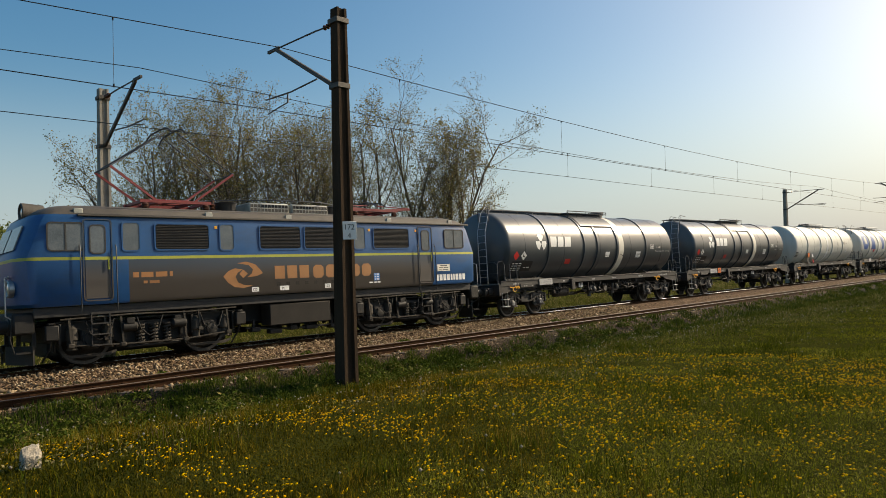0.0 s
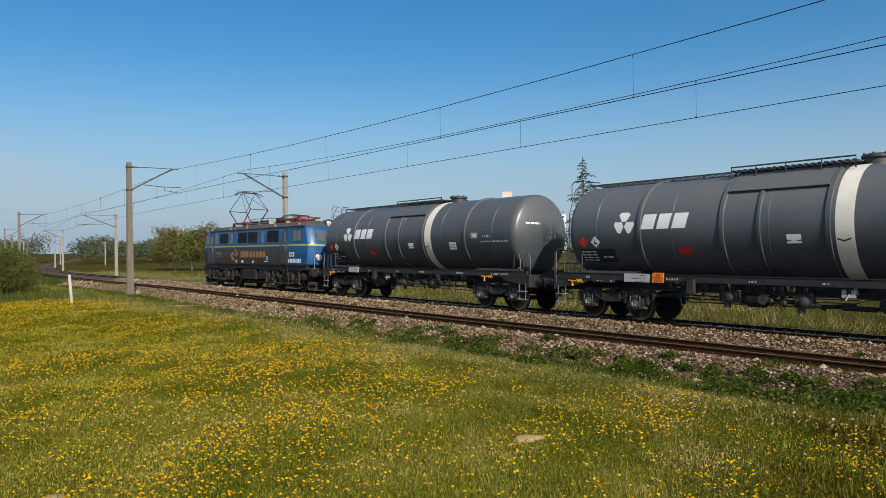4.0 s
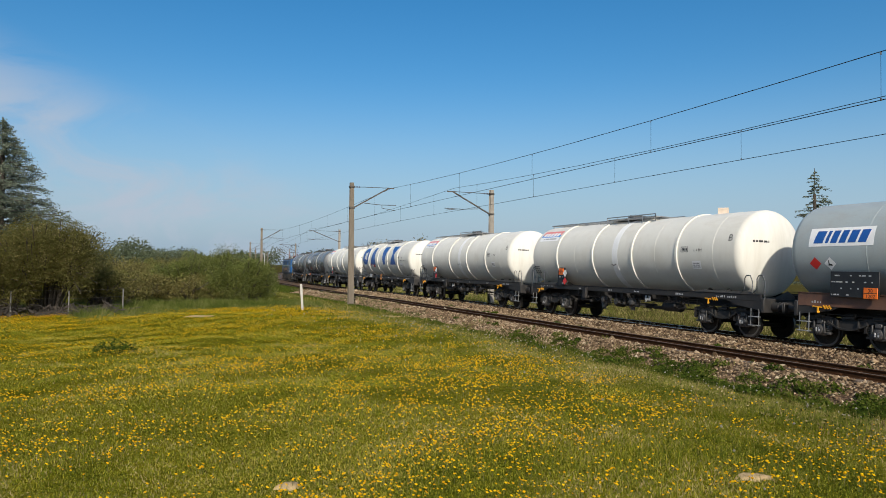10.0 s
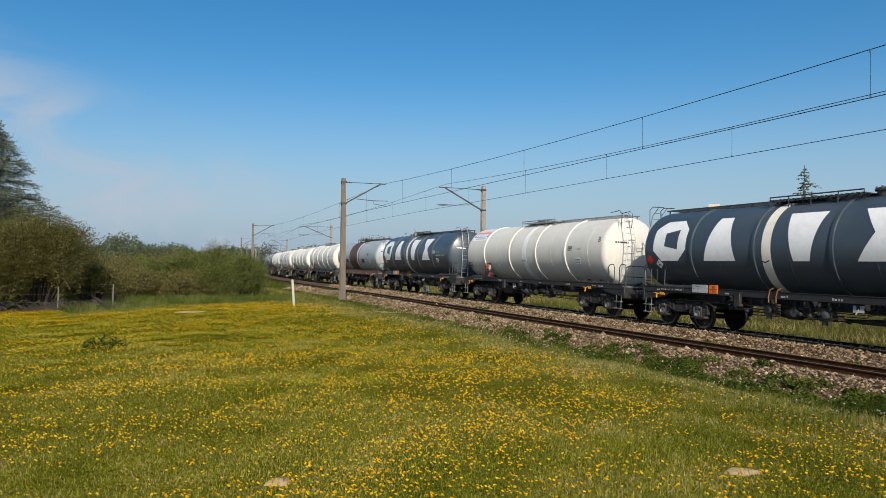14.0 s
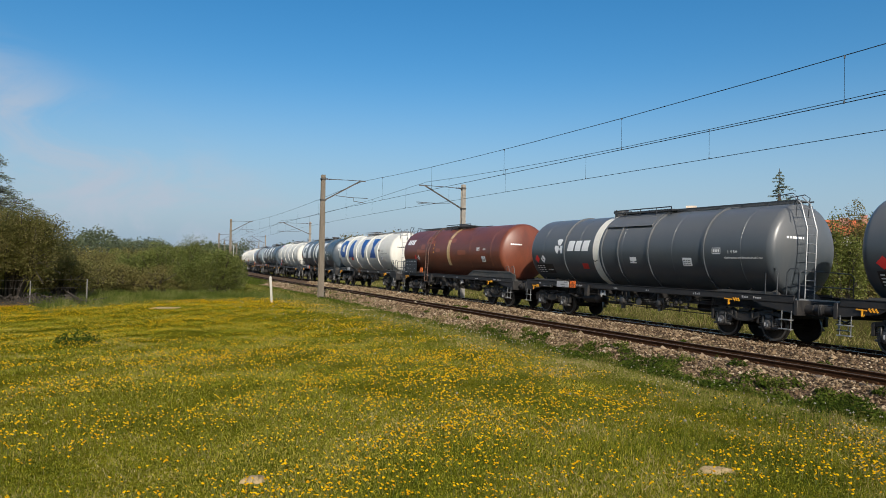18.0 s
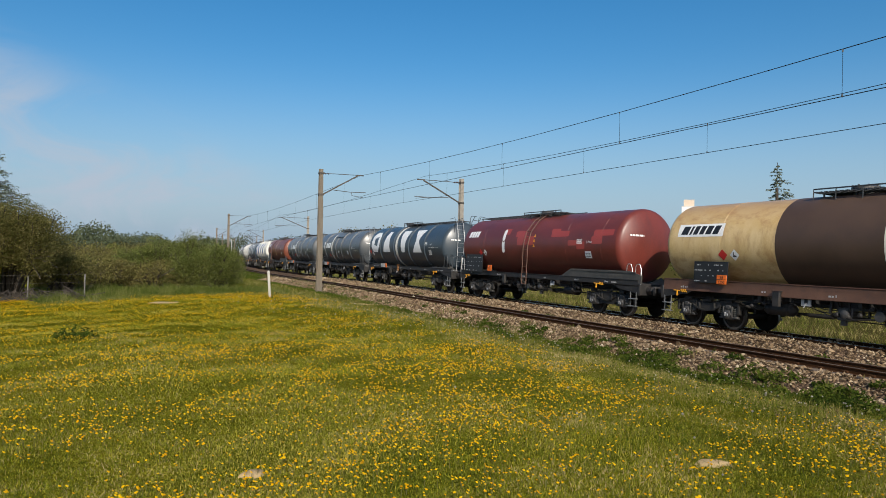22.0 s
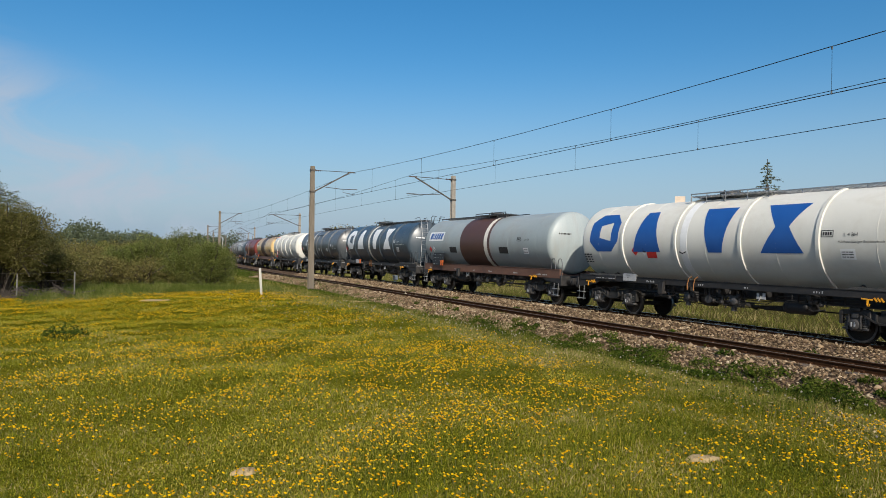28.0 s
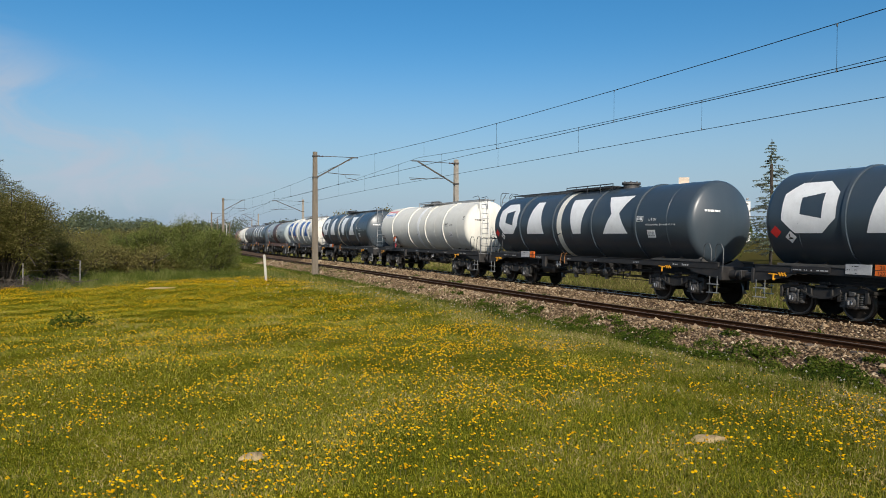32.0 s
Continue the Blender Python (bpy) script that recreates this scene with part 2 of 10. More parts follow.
STEEL_DARK = surface("dark_underframe_steel", (0.011, 0.011, 0.012), (0.024, 0.022, 0.02), 0.62, 0.0, 2.5, 30, 0.2, (0.07, 0.055, 0.042), 0.35)
BOGIE_MAT = surface("oily_bogie_steel", (0.014, 0.014, 0.014), (0.034, 0.031, 0.027), 0.6, 0.0, 6, 50, 0.25, (0.05, 0.04, 0.03), 0.4, spec=0.35)
WHEEL_MAT = surface("wheel_steel", (0.012, 0.01, 0.008), (0.028, 0.023, 0.018), 0.75, 0.0, 8, 60, 0.1, spec=0.25)
TREAD_MAT = surface("worn_wheel_tread", (0.14, 0.13, 0.12), (0.22, 0.21, 0.2), 0.4, 1.0, 6, 60, 0.05)
RIM_MAT = surface("scuffed_wheel_rim", (0.05, 0.045, 0.04), (0.11, 0.1, 0.09), 0.5, 0.3, 8, 60, 0.05)
SPRING_MAT = surface("dusty_spring_steel", (0.05, 0.048, 0.044), (0.1, 0.092, 0.08), 0.6, 0.0, 8, 60, 0.1)
AXLEBOX_MAT = surface("axlebox_paint", (0.03, 0.03, 0.03), (0.075, 0.07, 0.065), 0.5, 0.0, 12, 60, 0.2, (0.03, 0.025, 0.02), 0.5)
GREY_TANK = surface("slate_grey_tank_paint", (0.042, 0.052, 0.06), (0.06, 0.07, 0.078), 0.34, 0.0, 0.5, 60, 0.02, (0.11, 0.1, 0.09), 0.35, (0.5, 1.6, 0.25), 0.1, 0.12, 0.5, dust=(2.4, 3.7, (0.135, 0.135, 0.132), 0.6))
DARK_TANK = surface("anthracite_tank_paint", (0.034, 0.05, 0.064), (0.05, 0.068, 0.084), 0.34, 0.0, 0.5, 60, 0.02, (0.1, 0.1, 0.1), 0.25, (0.5, 1.6, 0.25), 0.1, 0.12)
WHITE_TANK = surface("off_white_tank_paint", (0.56, 0.55, 0.49), (0.67, 0.655, 0.59), 0.55, 0.0, 0.5, 60, 0.02, (0.36, 0.3, 0.22), 0.35, (0.6, 1.8, 0.22), 0.1, 0.05, 0.3)
BROWN_TANK = surface("red_brown_tank_paint", (0.095, 0.026, 0.014), (0.19, 0.055, 0.028), 0.42, 0.0, 0.8, 50, 0.03, (0.07, 0.03, 0.022), 0.6, (0.6, 1.5, 0.6), 0.12, 0.1)
RED_TANK = surface("oxide_red_tank_paint", (0.1, 0.019, 0.013), (0.165, 0.034, 0.024), 0.4, 0.0, 0.8, 50, 0.03, (0.06, 0.022, 0.02), 0.6, (0.6, 1.5, 0.6), 0.12, 0.06)
CREAM_TANK = surface("stained_cream_tank_paint", (0.5, 0.31, 0.1), (0.7, 0.54, 0.29), 0.34, 0.0, 1.5, 50, 0.03, (0.34, 0.17, 0.06), 0.9, (0.9, 2.2, 0.22), 0.12, dust=(3.1, 4.4, (0.34, 0.19, 0.075), 0.75))
PALE_TANK = surface("weathered_pale_grey_tank_paint", (0.26, 0.305, 0.31), (0.35, 0.39, 0.385), 0.45, 0.0, 0.7, 50, 0.03, (0.26, 0.2, 0.14), 0.4, (0.5, 1.6, 0.25), 0.12, 0.06)
BAND_BROWN = surface("brown_band_paint", (0.07, 0.032, 0.022), (0.1, 0.048, 0.034), 0.5, 0.0, 1.2, 50, 0.03)
BAND_DARK = surface("dark_brown_band_paint", (0.055, 0.032, 0.02), (0.09, 0.053, 0.033), 0.5, 0.0, 1.2, 50, 0.03)
RUST_SILL = surface("rusty_brown_sill", (0.09, 0.042, 0.025), (0.16, 0.08, 0.05), 0.65, 0.0, 2.0, 40, 0.15, (0.05, 0.035, 0.03), 0.5)
WHITE_PAINT = surface("white_marking_paint", (0.7, 0.7, 0.68), (0.8, 0.8, 0.78), 0.45, 0.0, 3, 50, 0.0, (0.5, 0.48, 0.44), 0.25)
CREAM_BAND = surface("cream_white_band_paint", (0.66, 0.62, 0.52), (0.76, 0.73, 0.64), 0.45, 0.0, 3, 50, 0.0, (0.5, 0.42, 0.3), 0.35)
BLUE_PAINT = surface("royal_blue_paint", (0.012, 0.075, 0.28), (0.018, 0.095, 0.33), 0.4, 0.0, 2, 50, 0.0)
RED_PAINT = surface("signal_red_paint", (0.5, 0.02, 0.02), (0.6, 0.035, 0.03), 0.4, 0.0, 4, 50, 0.0)
BLACK_PAINT = surface("black_paint", (0.008, 0.008, 0.009), (0.02, 0.02, 0.02), 0.5, 0.0, 4, 50, 0.0)
ORANGE_PLATE = surface("orange_plate", (0.75, 0.14, 0.012), (0.85, 0.18, 0.02), 0.45, 0.0, 4, 50, 0.0)
YELLOW_PAINT = surface("amber_yellow_paint", (0.7, 0.3, 0.01), (0.8, 0.38, 0.02), 0.45, 0.0, 4, 50, 0.0, (0.2, 0.13, 0.05), 0.3)
SKY_BLUE_PAINT = surface("light_blue_paint", (0.03, 0.2, 0.55), (0.04, 0.24, 0.62), 0.4, 0.0, 4, 50, 0.0)
PINK_PAINT = surface("faded_red_paint", (0.65, 0.17, 0.15), (0.72, 0.22, 0.19), 0.4, 0.0, 4, 50, 0.0)
GREY_PANEL = surface("grey_label_panel", (0.3, 0.3, 0.3), (0.42, 0.42, 0.41), 0.5, 0.0, 6, 50, 0.05)
GALV = surface("galvanised_steel", (0.3, 0.31, 0.31), (0.45, 0.45, 0.45), 0.45, 0.7, 6, 60, 0.05)
DARK_RAIL = surface("dark_handrail_steel", (0.03, 0.035, 0.04), (0.06, 0.065, 0.07), 0.5, 0.2, 6, 60, 0.05)
RAIL_RUST = surface("rusty_rail", (0.03, 0.013, 0.006), (0.065, 0.029, 0.012), 0.9, 0.0, 3, 60, 0.3, (0.02, 0.011, 0.006), 0.5, (1, 1, 1), spec=0.1)
RAIL_WORN = surface("rust_filmed_rail_head", (0.07, 0.048, 0.032), (0.13, 0.095, 0.07), 0.6, 0.2, 1, 60, 0.05)
RAIL_SHINY = surface("shiny_rail_head", (0.4, 0.4, 0.41), (0.5, 0.5, 0.5), 0.22, 1.0, 1, 60, 0.02)
SLEEPER = surface("sleeper_concrete", (0.045, 0.033, 0.024), (0.095, 0.072, 0.054), 0.85, 0.0, 4, 60, 0.4, (0.1, 0.06, 0.045), 0.5, vary=0.2)
# pole concrete for the plated mast, its shaded side darkened into the colour
SHADED_POLE = surface("weathered_pole_concrete", (0.03, 0.019, 0.012), (0.065, 0.043, 0.028), 0.95, 0.0, 2, 40, 0.4, (0.042, 0.026, 0.015), 0.5, (3, 3, 0.4), vary=0.12, spec=0.1)
BROWN_POLE = surface("brown_stained_pole_concrete", (0.115, 0.095, 0.072), (0.19, 0.165, 0.13), 0.9, 0.0, 2, 40, 0.4, (0.12, 0.09, 0.06), 0.5, (3, 3, 0.4), vary=0.12, spec=0.2)
PALE_POLE = surface("pale_grey_pole_concrete", (0.2, 0.18, 0.15), (0.31, 0.285, 0.245), 0.85, 0.0, 2, 40, 0.4, (0.13, 0.105, 0.08), 0.5)
POLE_STEEL = surface("painted_arm_steel", (0.05, 0.045, 0.04), (0.1, 0.085, 0.07), 0.6, 0.3, 5, 50, 0.1)
WIRE_MAT = surface("weathered_copper_wire", (0.015, 0.018, 0.02), (0.03, 0.034, 0.036), 0.5, 0.5, 5, 50, 0.0)
GLAZE = surface("brown_insulator_glaze", (0.05, 0.02, 0.012), (0.09, 0.035, 0.02), 0.2, 0.0, 5, 50, 0.0)


# ---- mesh helpers ----
def mesh_of(name, bm, material, smooth=None):
    me = bpy.data.meshes.new(name)
    bm.to_mesh(me)
    bm.free()
    for m in (material if isinstance(material, (list, tuple)) else [material]):
        me.materials.append(m)
    if smooth is not None:
        angle_smooth(me, smooth)
    else:
        me.set_sharp_from_angle(angle=radians(38))
    return me


def angle_smooth(me, degrees):
    me.polygons.foreach_set("use_smooth", [True] * len(me.polygons))
    if degrees < 179:
        me.set_sharp_from_angle(angle=radians(degrees))


def part(name, bm, material, parent, label="", smooth=None):
    me = bm if isinstance(bm, bpy.types.Mesh) else mesh_of(name, bm, material, smooth)
    ob = new(name, me)
    ob.parent = parent
    if label:
        tagged(ob, label)
    return ob


def pydata(name, verts, faces, material, smooth=False):
    me = bpy.data.meshes.new(name)
    verts = np.asarray(verts, np.float32)
    me.vertices.add(len(verts))
    me.vertices.foreach_set("co", verts.ravel())
    if isinstance(faces, np.ndarray):
        k = faces.shape[1]
        me.loops.add(faces.size)
        me.loops.foreach_set("vertex_index", faces.astype(np.int32).ravel())
        me.polygons.add(len(faces))
        me.polygons.foreach_set("loop_start", np.arange(0, faces.size, k, dtype=np.int32))
        me.update(calc_edges=True)
    else:
        me.clear_geometry()
        me.from_pydata([tuple(v) for v in verts], [], faces)
    for m in (material if isinstance(material, (list, tuple)) else [material]):
        me.materials.append(m)
    if smooth:
        me.polygons.foreach_set("use_smooth", [True] * len(me.polygons))
    me.update()
    return me


def box(bm, x0, x1, y0, y1, z0, z1, bevel=0.0, mi=0):
    """An axis-aligned box, its edges bevelled, added to bm."""
    r = bmesh.ops.create_cube(bm, size=1.0, matrix=Matrix.Translation(((x0 + x1) / 2, (y0 + y1) / 2, (z0 + z1) / 2)) @ Matrix.Diagonal((abs(x1 - x0), abs(y1 - y0), abs(z1 - z0), 1)))
    faces = {f for v in r["verts"] for f in v.link_faces}
    for f in faces:
        f.material_index = mi
    if bevel:
        edges = {e for v in r["verts"] for e in v.link_edges}
        out = bmesh.ops.bevel(bm, geom=list(edges), offset=bevel, segments=1, affect="EDGES", profile=0.5, material=mi)
    return bm


def beam(bm, a, b, w, h=None, up=(0, 0, 1), mi=0, bevel=0.0):
    """A bar of w by h from a to b."""
    a, b = Vector(a), Vector(b)
    d = b - a
    L = d.length
    x = d.normalized()
    u = Vector(up)
    if abs(x.dot(u)) > 0.98:
        u = Vector((1, 0, 0))
    y = u.cross(x).normalized()
    z = x.cross(y)
    m = Matrix((x, y, z)).transposed().to_4x4()
    m.translation = (a + b) / 2
    r = bmesh.ops.create_cube(bm, size=1.0, matrix=m @ Matrix.Diagonal((L, w, h or w, 1)))
    for f in {f for v in r["verts"] for f in v.link_faces}:
        f.material_index = mi
    return bm


def tube(bm, points, r, seg=6, mi=0, closed_ends=True):
    """A round bar along a line of points."""
    pts = [Vector(p) for p in points]
    rings = []
    last_u = None
    for i, p in enumerate(pts):
        d = (pts[min(i + 1, len(pts) - 1)] - pts[max(i - 1, 0)]).normalized()
        u = last_u if last_u is not None and abs(last_u.dot(d)) < 0.9 else (Vector((0, 0, 1)) if abs(d.z) < 0.9 else Vector((1, 0, 0)))
        u = (u - d * u.dot(d)).normalized()
        last_u = u
        v = d.cross(u)
        rings.append([bm.verts.new(p + (u * math.cos(2 * math.pi * k / seg) + v * math.sin(2 * math.pi * k / seg)) * r) for k in range(seg)])
    for a, b in zip(rings, rings[1:]):
        for k in range(seg):
            f = bm.faces.new((a[k], a[(k + 1) % seg], b[(k + 1) % seg], b[k]))
            f.material_index = mi
            f.smooth = True
    if closed_ends:
        bm.faces.new(rings[0][::-1]).material_index = mi
        bm.faces.new(rings[-1]).material_index = mi
    return bm


def turned(bm, profile, axis="X", seg=32, centre=(0, 0, 0), mi=0, a0=0.0, a1=2 * math.pi):
    """A body turned from a profile of (place along the axis, radius)."""
    c = Vector(centre)
    full = abs(a1 - a0 - 2 * math.pi) < 1e-6
    n = seg if full else seg + 1
    rings = []
    for x, r in profile:
        ring = []
        if r < 1e-5:
            p = {"X": (x, 0, 0), "Y": (0, x, 0), "Z": (0, 0, x)}[axis]
            ring = [bm.verts.new(c + Vector(p))] * n
        else:
            for k in range(n):
                a = a0 + (a1 - a0) * k / seg
                u, v = r * math.cos(a), r * math.sin(a)
                p = {"X": (x, u, v), "Y": (v, x, u), "Z": (u, v, x)}[axis]
                ring.append(bm.verts.new(c + Vector(p)))
        rings.append(ring)
    for a, b in zip(rings, rings[1:]):
        for k in range(seg):
            q = []
            for vtx in (a[k], a[(k + 1) % n], b[(k + 1) % n], b[k]):
                if vtx not in q:
                    q.append(vtx)
            if len(q) > 2:
                f = bm.faces.new(q)
                f.material_index = mi
                f.smooth = True
    return bm


def bm_new():
    return bmesh.new()


# ---- ground ----
def smooth01(a, b, v):
    t = np.clip((v - a) / (b - a), 0, 1)
    return t * t * (3 - 2 * t)


def lumps(x, y, size, seed):
    """Cheap smooth unevenness, about -1 to 1."""
    g = np.random.RandomState(seed)
    out = 0
    for k in range(5):
        a, ph, f = g.uniform(0, 2 * math.pi), g.uniform(0, 2 * math.pi), g.uniform(0.6, 1.9) / size
        out = out + np.sin((x * math.cos(a) + y * math.sin(a)) * f * 2 * math.pi + ph)
    return out / 3.2


def ground_z(x, y):
    x, y = np.asarray(x, float), np.asarray(y, float)
    s, o = track_coords(x, y)
    d = np.hypot(x, y)
    field = 0.60 - 0.28 * smooth01(6, 32, d) + 0.05 * lumps(x, y, 9, 1) * smooth01(2, 8, d)
    z = field + (-0.46 - field) * smooth01(6.5, 12.3, o)
    z = z + (-0.55 + 0.46) * smooth01(21, 24, o)
    z = z + rise(s) * smooth01(4, 11, o)
    far = smooth01(60, 160, d) * smooth01(24, 60, np.abs(o - 17))
    return z + far * (0.15 * lumps(x, y, 70, 2)) + 0.02 * lumps(x, y, 1.7, 3)


def grid_ground():
    radii = np.concatenate([[0.0], np.geomspace(0.6, 4500, 190)])
    nang = 256
    ang = np.linspace(0, 2 * math.pi, nang, endpoint=False)
    X = np.outer(radii[1:], np.cos(ang)).ravel()
    Y = np.outer(radii[1:], np.sin(ang)).ravel()
    X, Y = np.append(X, 0), np.append(Y, 0)
    V = np.stack([X, Y, ground_z(X, Y)], 1)
    i, j = np.meshgrid(np.arange(len(radii) - 2), np.arange(nang), indexing="ij")
    a, b = i * nang + j, i * nang + (j + 1) % nang
    quads = np.stack([a, a + nang, b + nang, b], -1).reshape(-1, 4)
    tip = len(X) - 1
    faces = [tuple(q) for q in quads] + [(tip, k, (k + 1) % nang) for k in range(nang)]
    return V, faces


def ground_material():
    m, n, l, p = tree_of("meadow_soil_and_turf")
    tc = n.new("ShaderNodeTexCoord")
    parts = []
    for scale, det in ((0.12, 4), (0.9, 5), (22, 6)):
        z = n.new("ShaderNodeTexNoise")
        z.inputs["Scale"].default_value, z.inputs["Detail"].default_value = scale, det
        l.new(tc.outputs["Object"], z.inputs["Vector"])
        parts.append(z)
    r1 = n.new("ShaderNodeValToRGB")
    r1.color_ramp.elements[0].position, r1.color_ramp.elements[1].position = 0.36, 0.66
    r1.color_ramp.elements[0].color, r1.color_ramp.elements[1].color = (0.085, 0.088, 0.008, 1), (0.145, 0.132, 0.013, 1)
    l.new(parts[1].outputs[0], r1.inputs[0])
    r2 = n.new("ShaderNodeValToRGB")
    r2.color_ramp.elements[0].position, r2.color_ramp.elements[1].position = 0.3, 0.7
    r2.color_ramp.elements[0].color, r2.color_ramp.elements[1].color = (0.38, 0.42, 0.35, 1), (1.35, 1.28, 1.15, 1)
    l.new(parts[2].outputs[0], r2.inputs[0])
    mx = n.new("ShaderNodeMix")
    mx.data_type, mx.blend_type = "RGBA", "MULTIPLY"
    mx.inputs[0].default_value = 1.0
    l.new(r1.outputs[0], mx.inputs[6])
    l.new(r2.outputs[0], mx.inputs[7])
    # the rough corner's turf, darkened in colour for the shade between side-lit blades
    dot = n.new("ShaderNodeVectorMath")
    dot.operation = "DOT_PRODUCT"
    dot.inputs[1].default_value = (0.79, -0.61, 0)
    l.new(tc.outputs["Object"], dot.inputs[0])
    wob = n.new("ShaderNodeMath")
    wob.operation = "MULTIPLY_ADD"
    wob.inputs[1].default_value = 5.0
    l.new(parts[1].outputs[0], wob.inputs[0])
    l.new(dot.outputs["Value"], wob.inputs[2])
    shade_corner = n.new("ShaderNodeMapRange")
    shade_corner.inputs[1].default_value, shade_corner.inputs[2].default_value = 0.4, 3.0
    l.new(wob.outputs[0], shade_corner.inputs[0])
    side = n.new("ShaderNodeVectorMath")
    side.operation = "DOT_PRODUCT"
    side.inputs[1].default_value = (N0.x, N0.y, 0)
    l.new(tc.outputs["Object"], side.inputs[0])
    wob2 = n.new("ShaderNodeMath")
    wob2.operation = "MULTIPLY_ADD"
    wob2.inputs[1].default_value = 4.0
    l.new(parts[1].outputs[0], wob2.inputs[0])
    l.new(side.outputs["Value"], wob2.inputs[2])
    verge = n.new("ShaderNodeMapRange")
    verge.inputs[1].default_value, verge.inputs[2].default_value = 9.0, 11.5
    l.new(wob2.outputs[0], verge.inputs[0])
    soil = n.new("ShaderNodeMix")
    soil.data_type = "RGBA"
    soil.inputs[7].default_value = (0.068, 0.058, 0.018, 1)
    l.new(verge.outputs[0], soil.inputs[0])
    l.new(mx.outputs[2], soil.inputs[6])
    shaded_turf = n.new("ShaderNodeMix")
    shaded_turf.data_type = "RGBA"
    shaded_turf.inputs[7].default_value = (0.032, 0.034, 0.007, 1)
    l.new(shade_corner.outputs[0], shaded_turf.inputs[0])
    l.new(soil.outputs[2], shaded_turf.inputs[6])
    l.new(shaded_turf.outputs[2], p.inputs["Base Color"])
    p.inputs["Roughness"].default_value = 0.95
    p.inputs["Specular IOR Level"].default_value = 0.0
    b = n.new("ShaderNodeBump")
    b.inputs["Strength"].default_value, b.inputs["Distance"].default_value = 0.8, 0.06
    l.new(parts[2].outputs[0], b.inputs["Height"])
    l.new(b.outputs[0], p.inputs["Normal"])
    return m


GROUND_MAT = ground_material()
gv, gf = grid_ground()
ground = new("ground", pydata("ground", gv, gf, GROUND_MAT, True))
tagged(ground, "green spring meadow with worn soil patches reaching the horizon", "ground", kind="structure")


def sweep(name, section, s0, s1, step, material, off=0.0, smooth=False, wobble=0.0, closed=True):
    """A section of (off, z) points drawn along the track."""
    ss = np.arange(s0, s1 + 0.01, step)
    k = len(section)
    V, F = [], []
    rng = random.Random(5)
    for s in ss:
        for o, z in section:
            p, h = on_track(s, off + o + rng.uniform(-wobble, wobble))
            V.append((p.x, p.y, p.z + z - float(bed_drop(s, off + o)) + rng.uniform(-wobble, wobble) * 0.3))
    for i in range(len(ss) - 1):
        for j in range(k if closed else k - 1):
            a, b = i * k + j, i * k + (j + 1) % k
            F.append((a, a + k, b + k, b))
    if closed:
        F.append(tuple(range(k - 1, -1, -1)))
        F.append(tuple((len(ss) - 1) * k + j for j in range(k)))
    me = pydata(name, V, F, material, smooth)
    bm = bmesh.new()
    bm.from_mesh(me)
    bmesh.ops.recalc_face_normals(bm, faces=bm.faces)
    bm.to_mesh(me)
    bm.free()
    return me


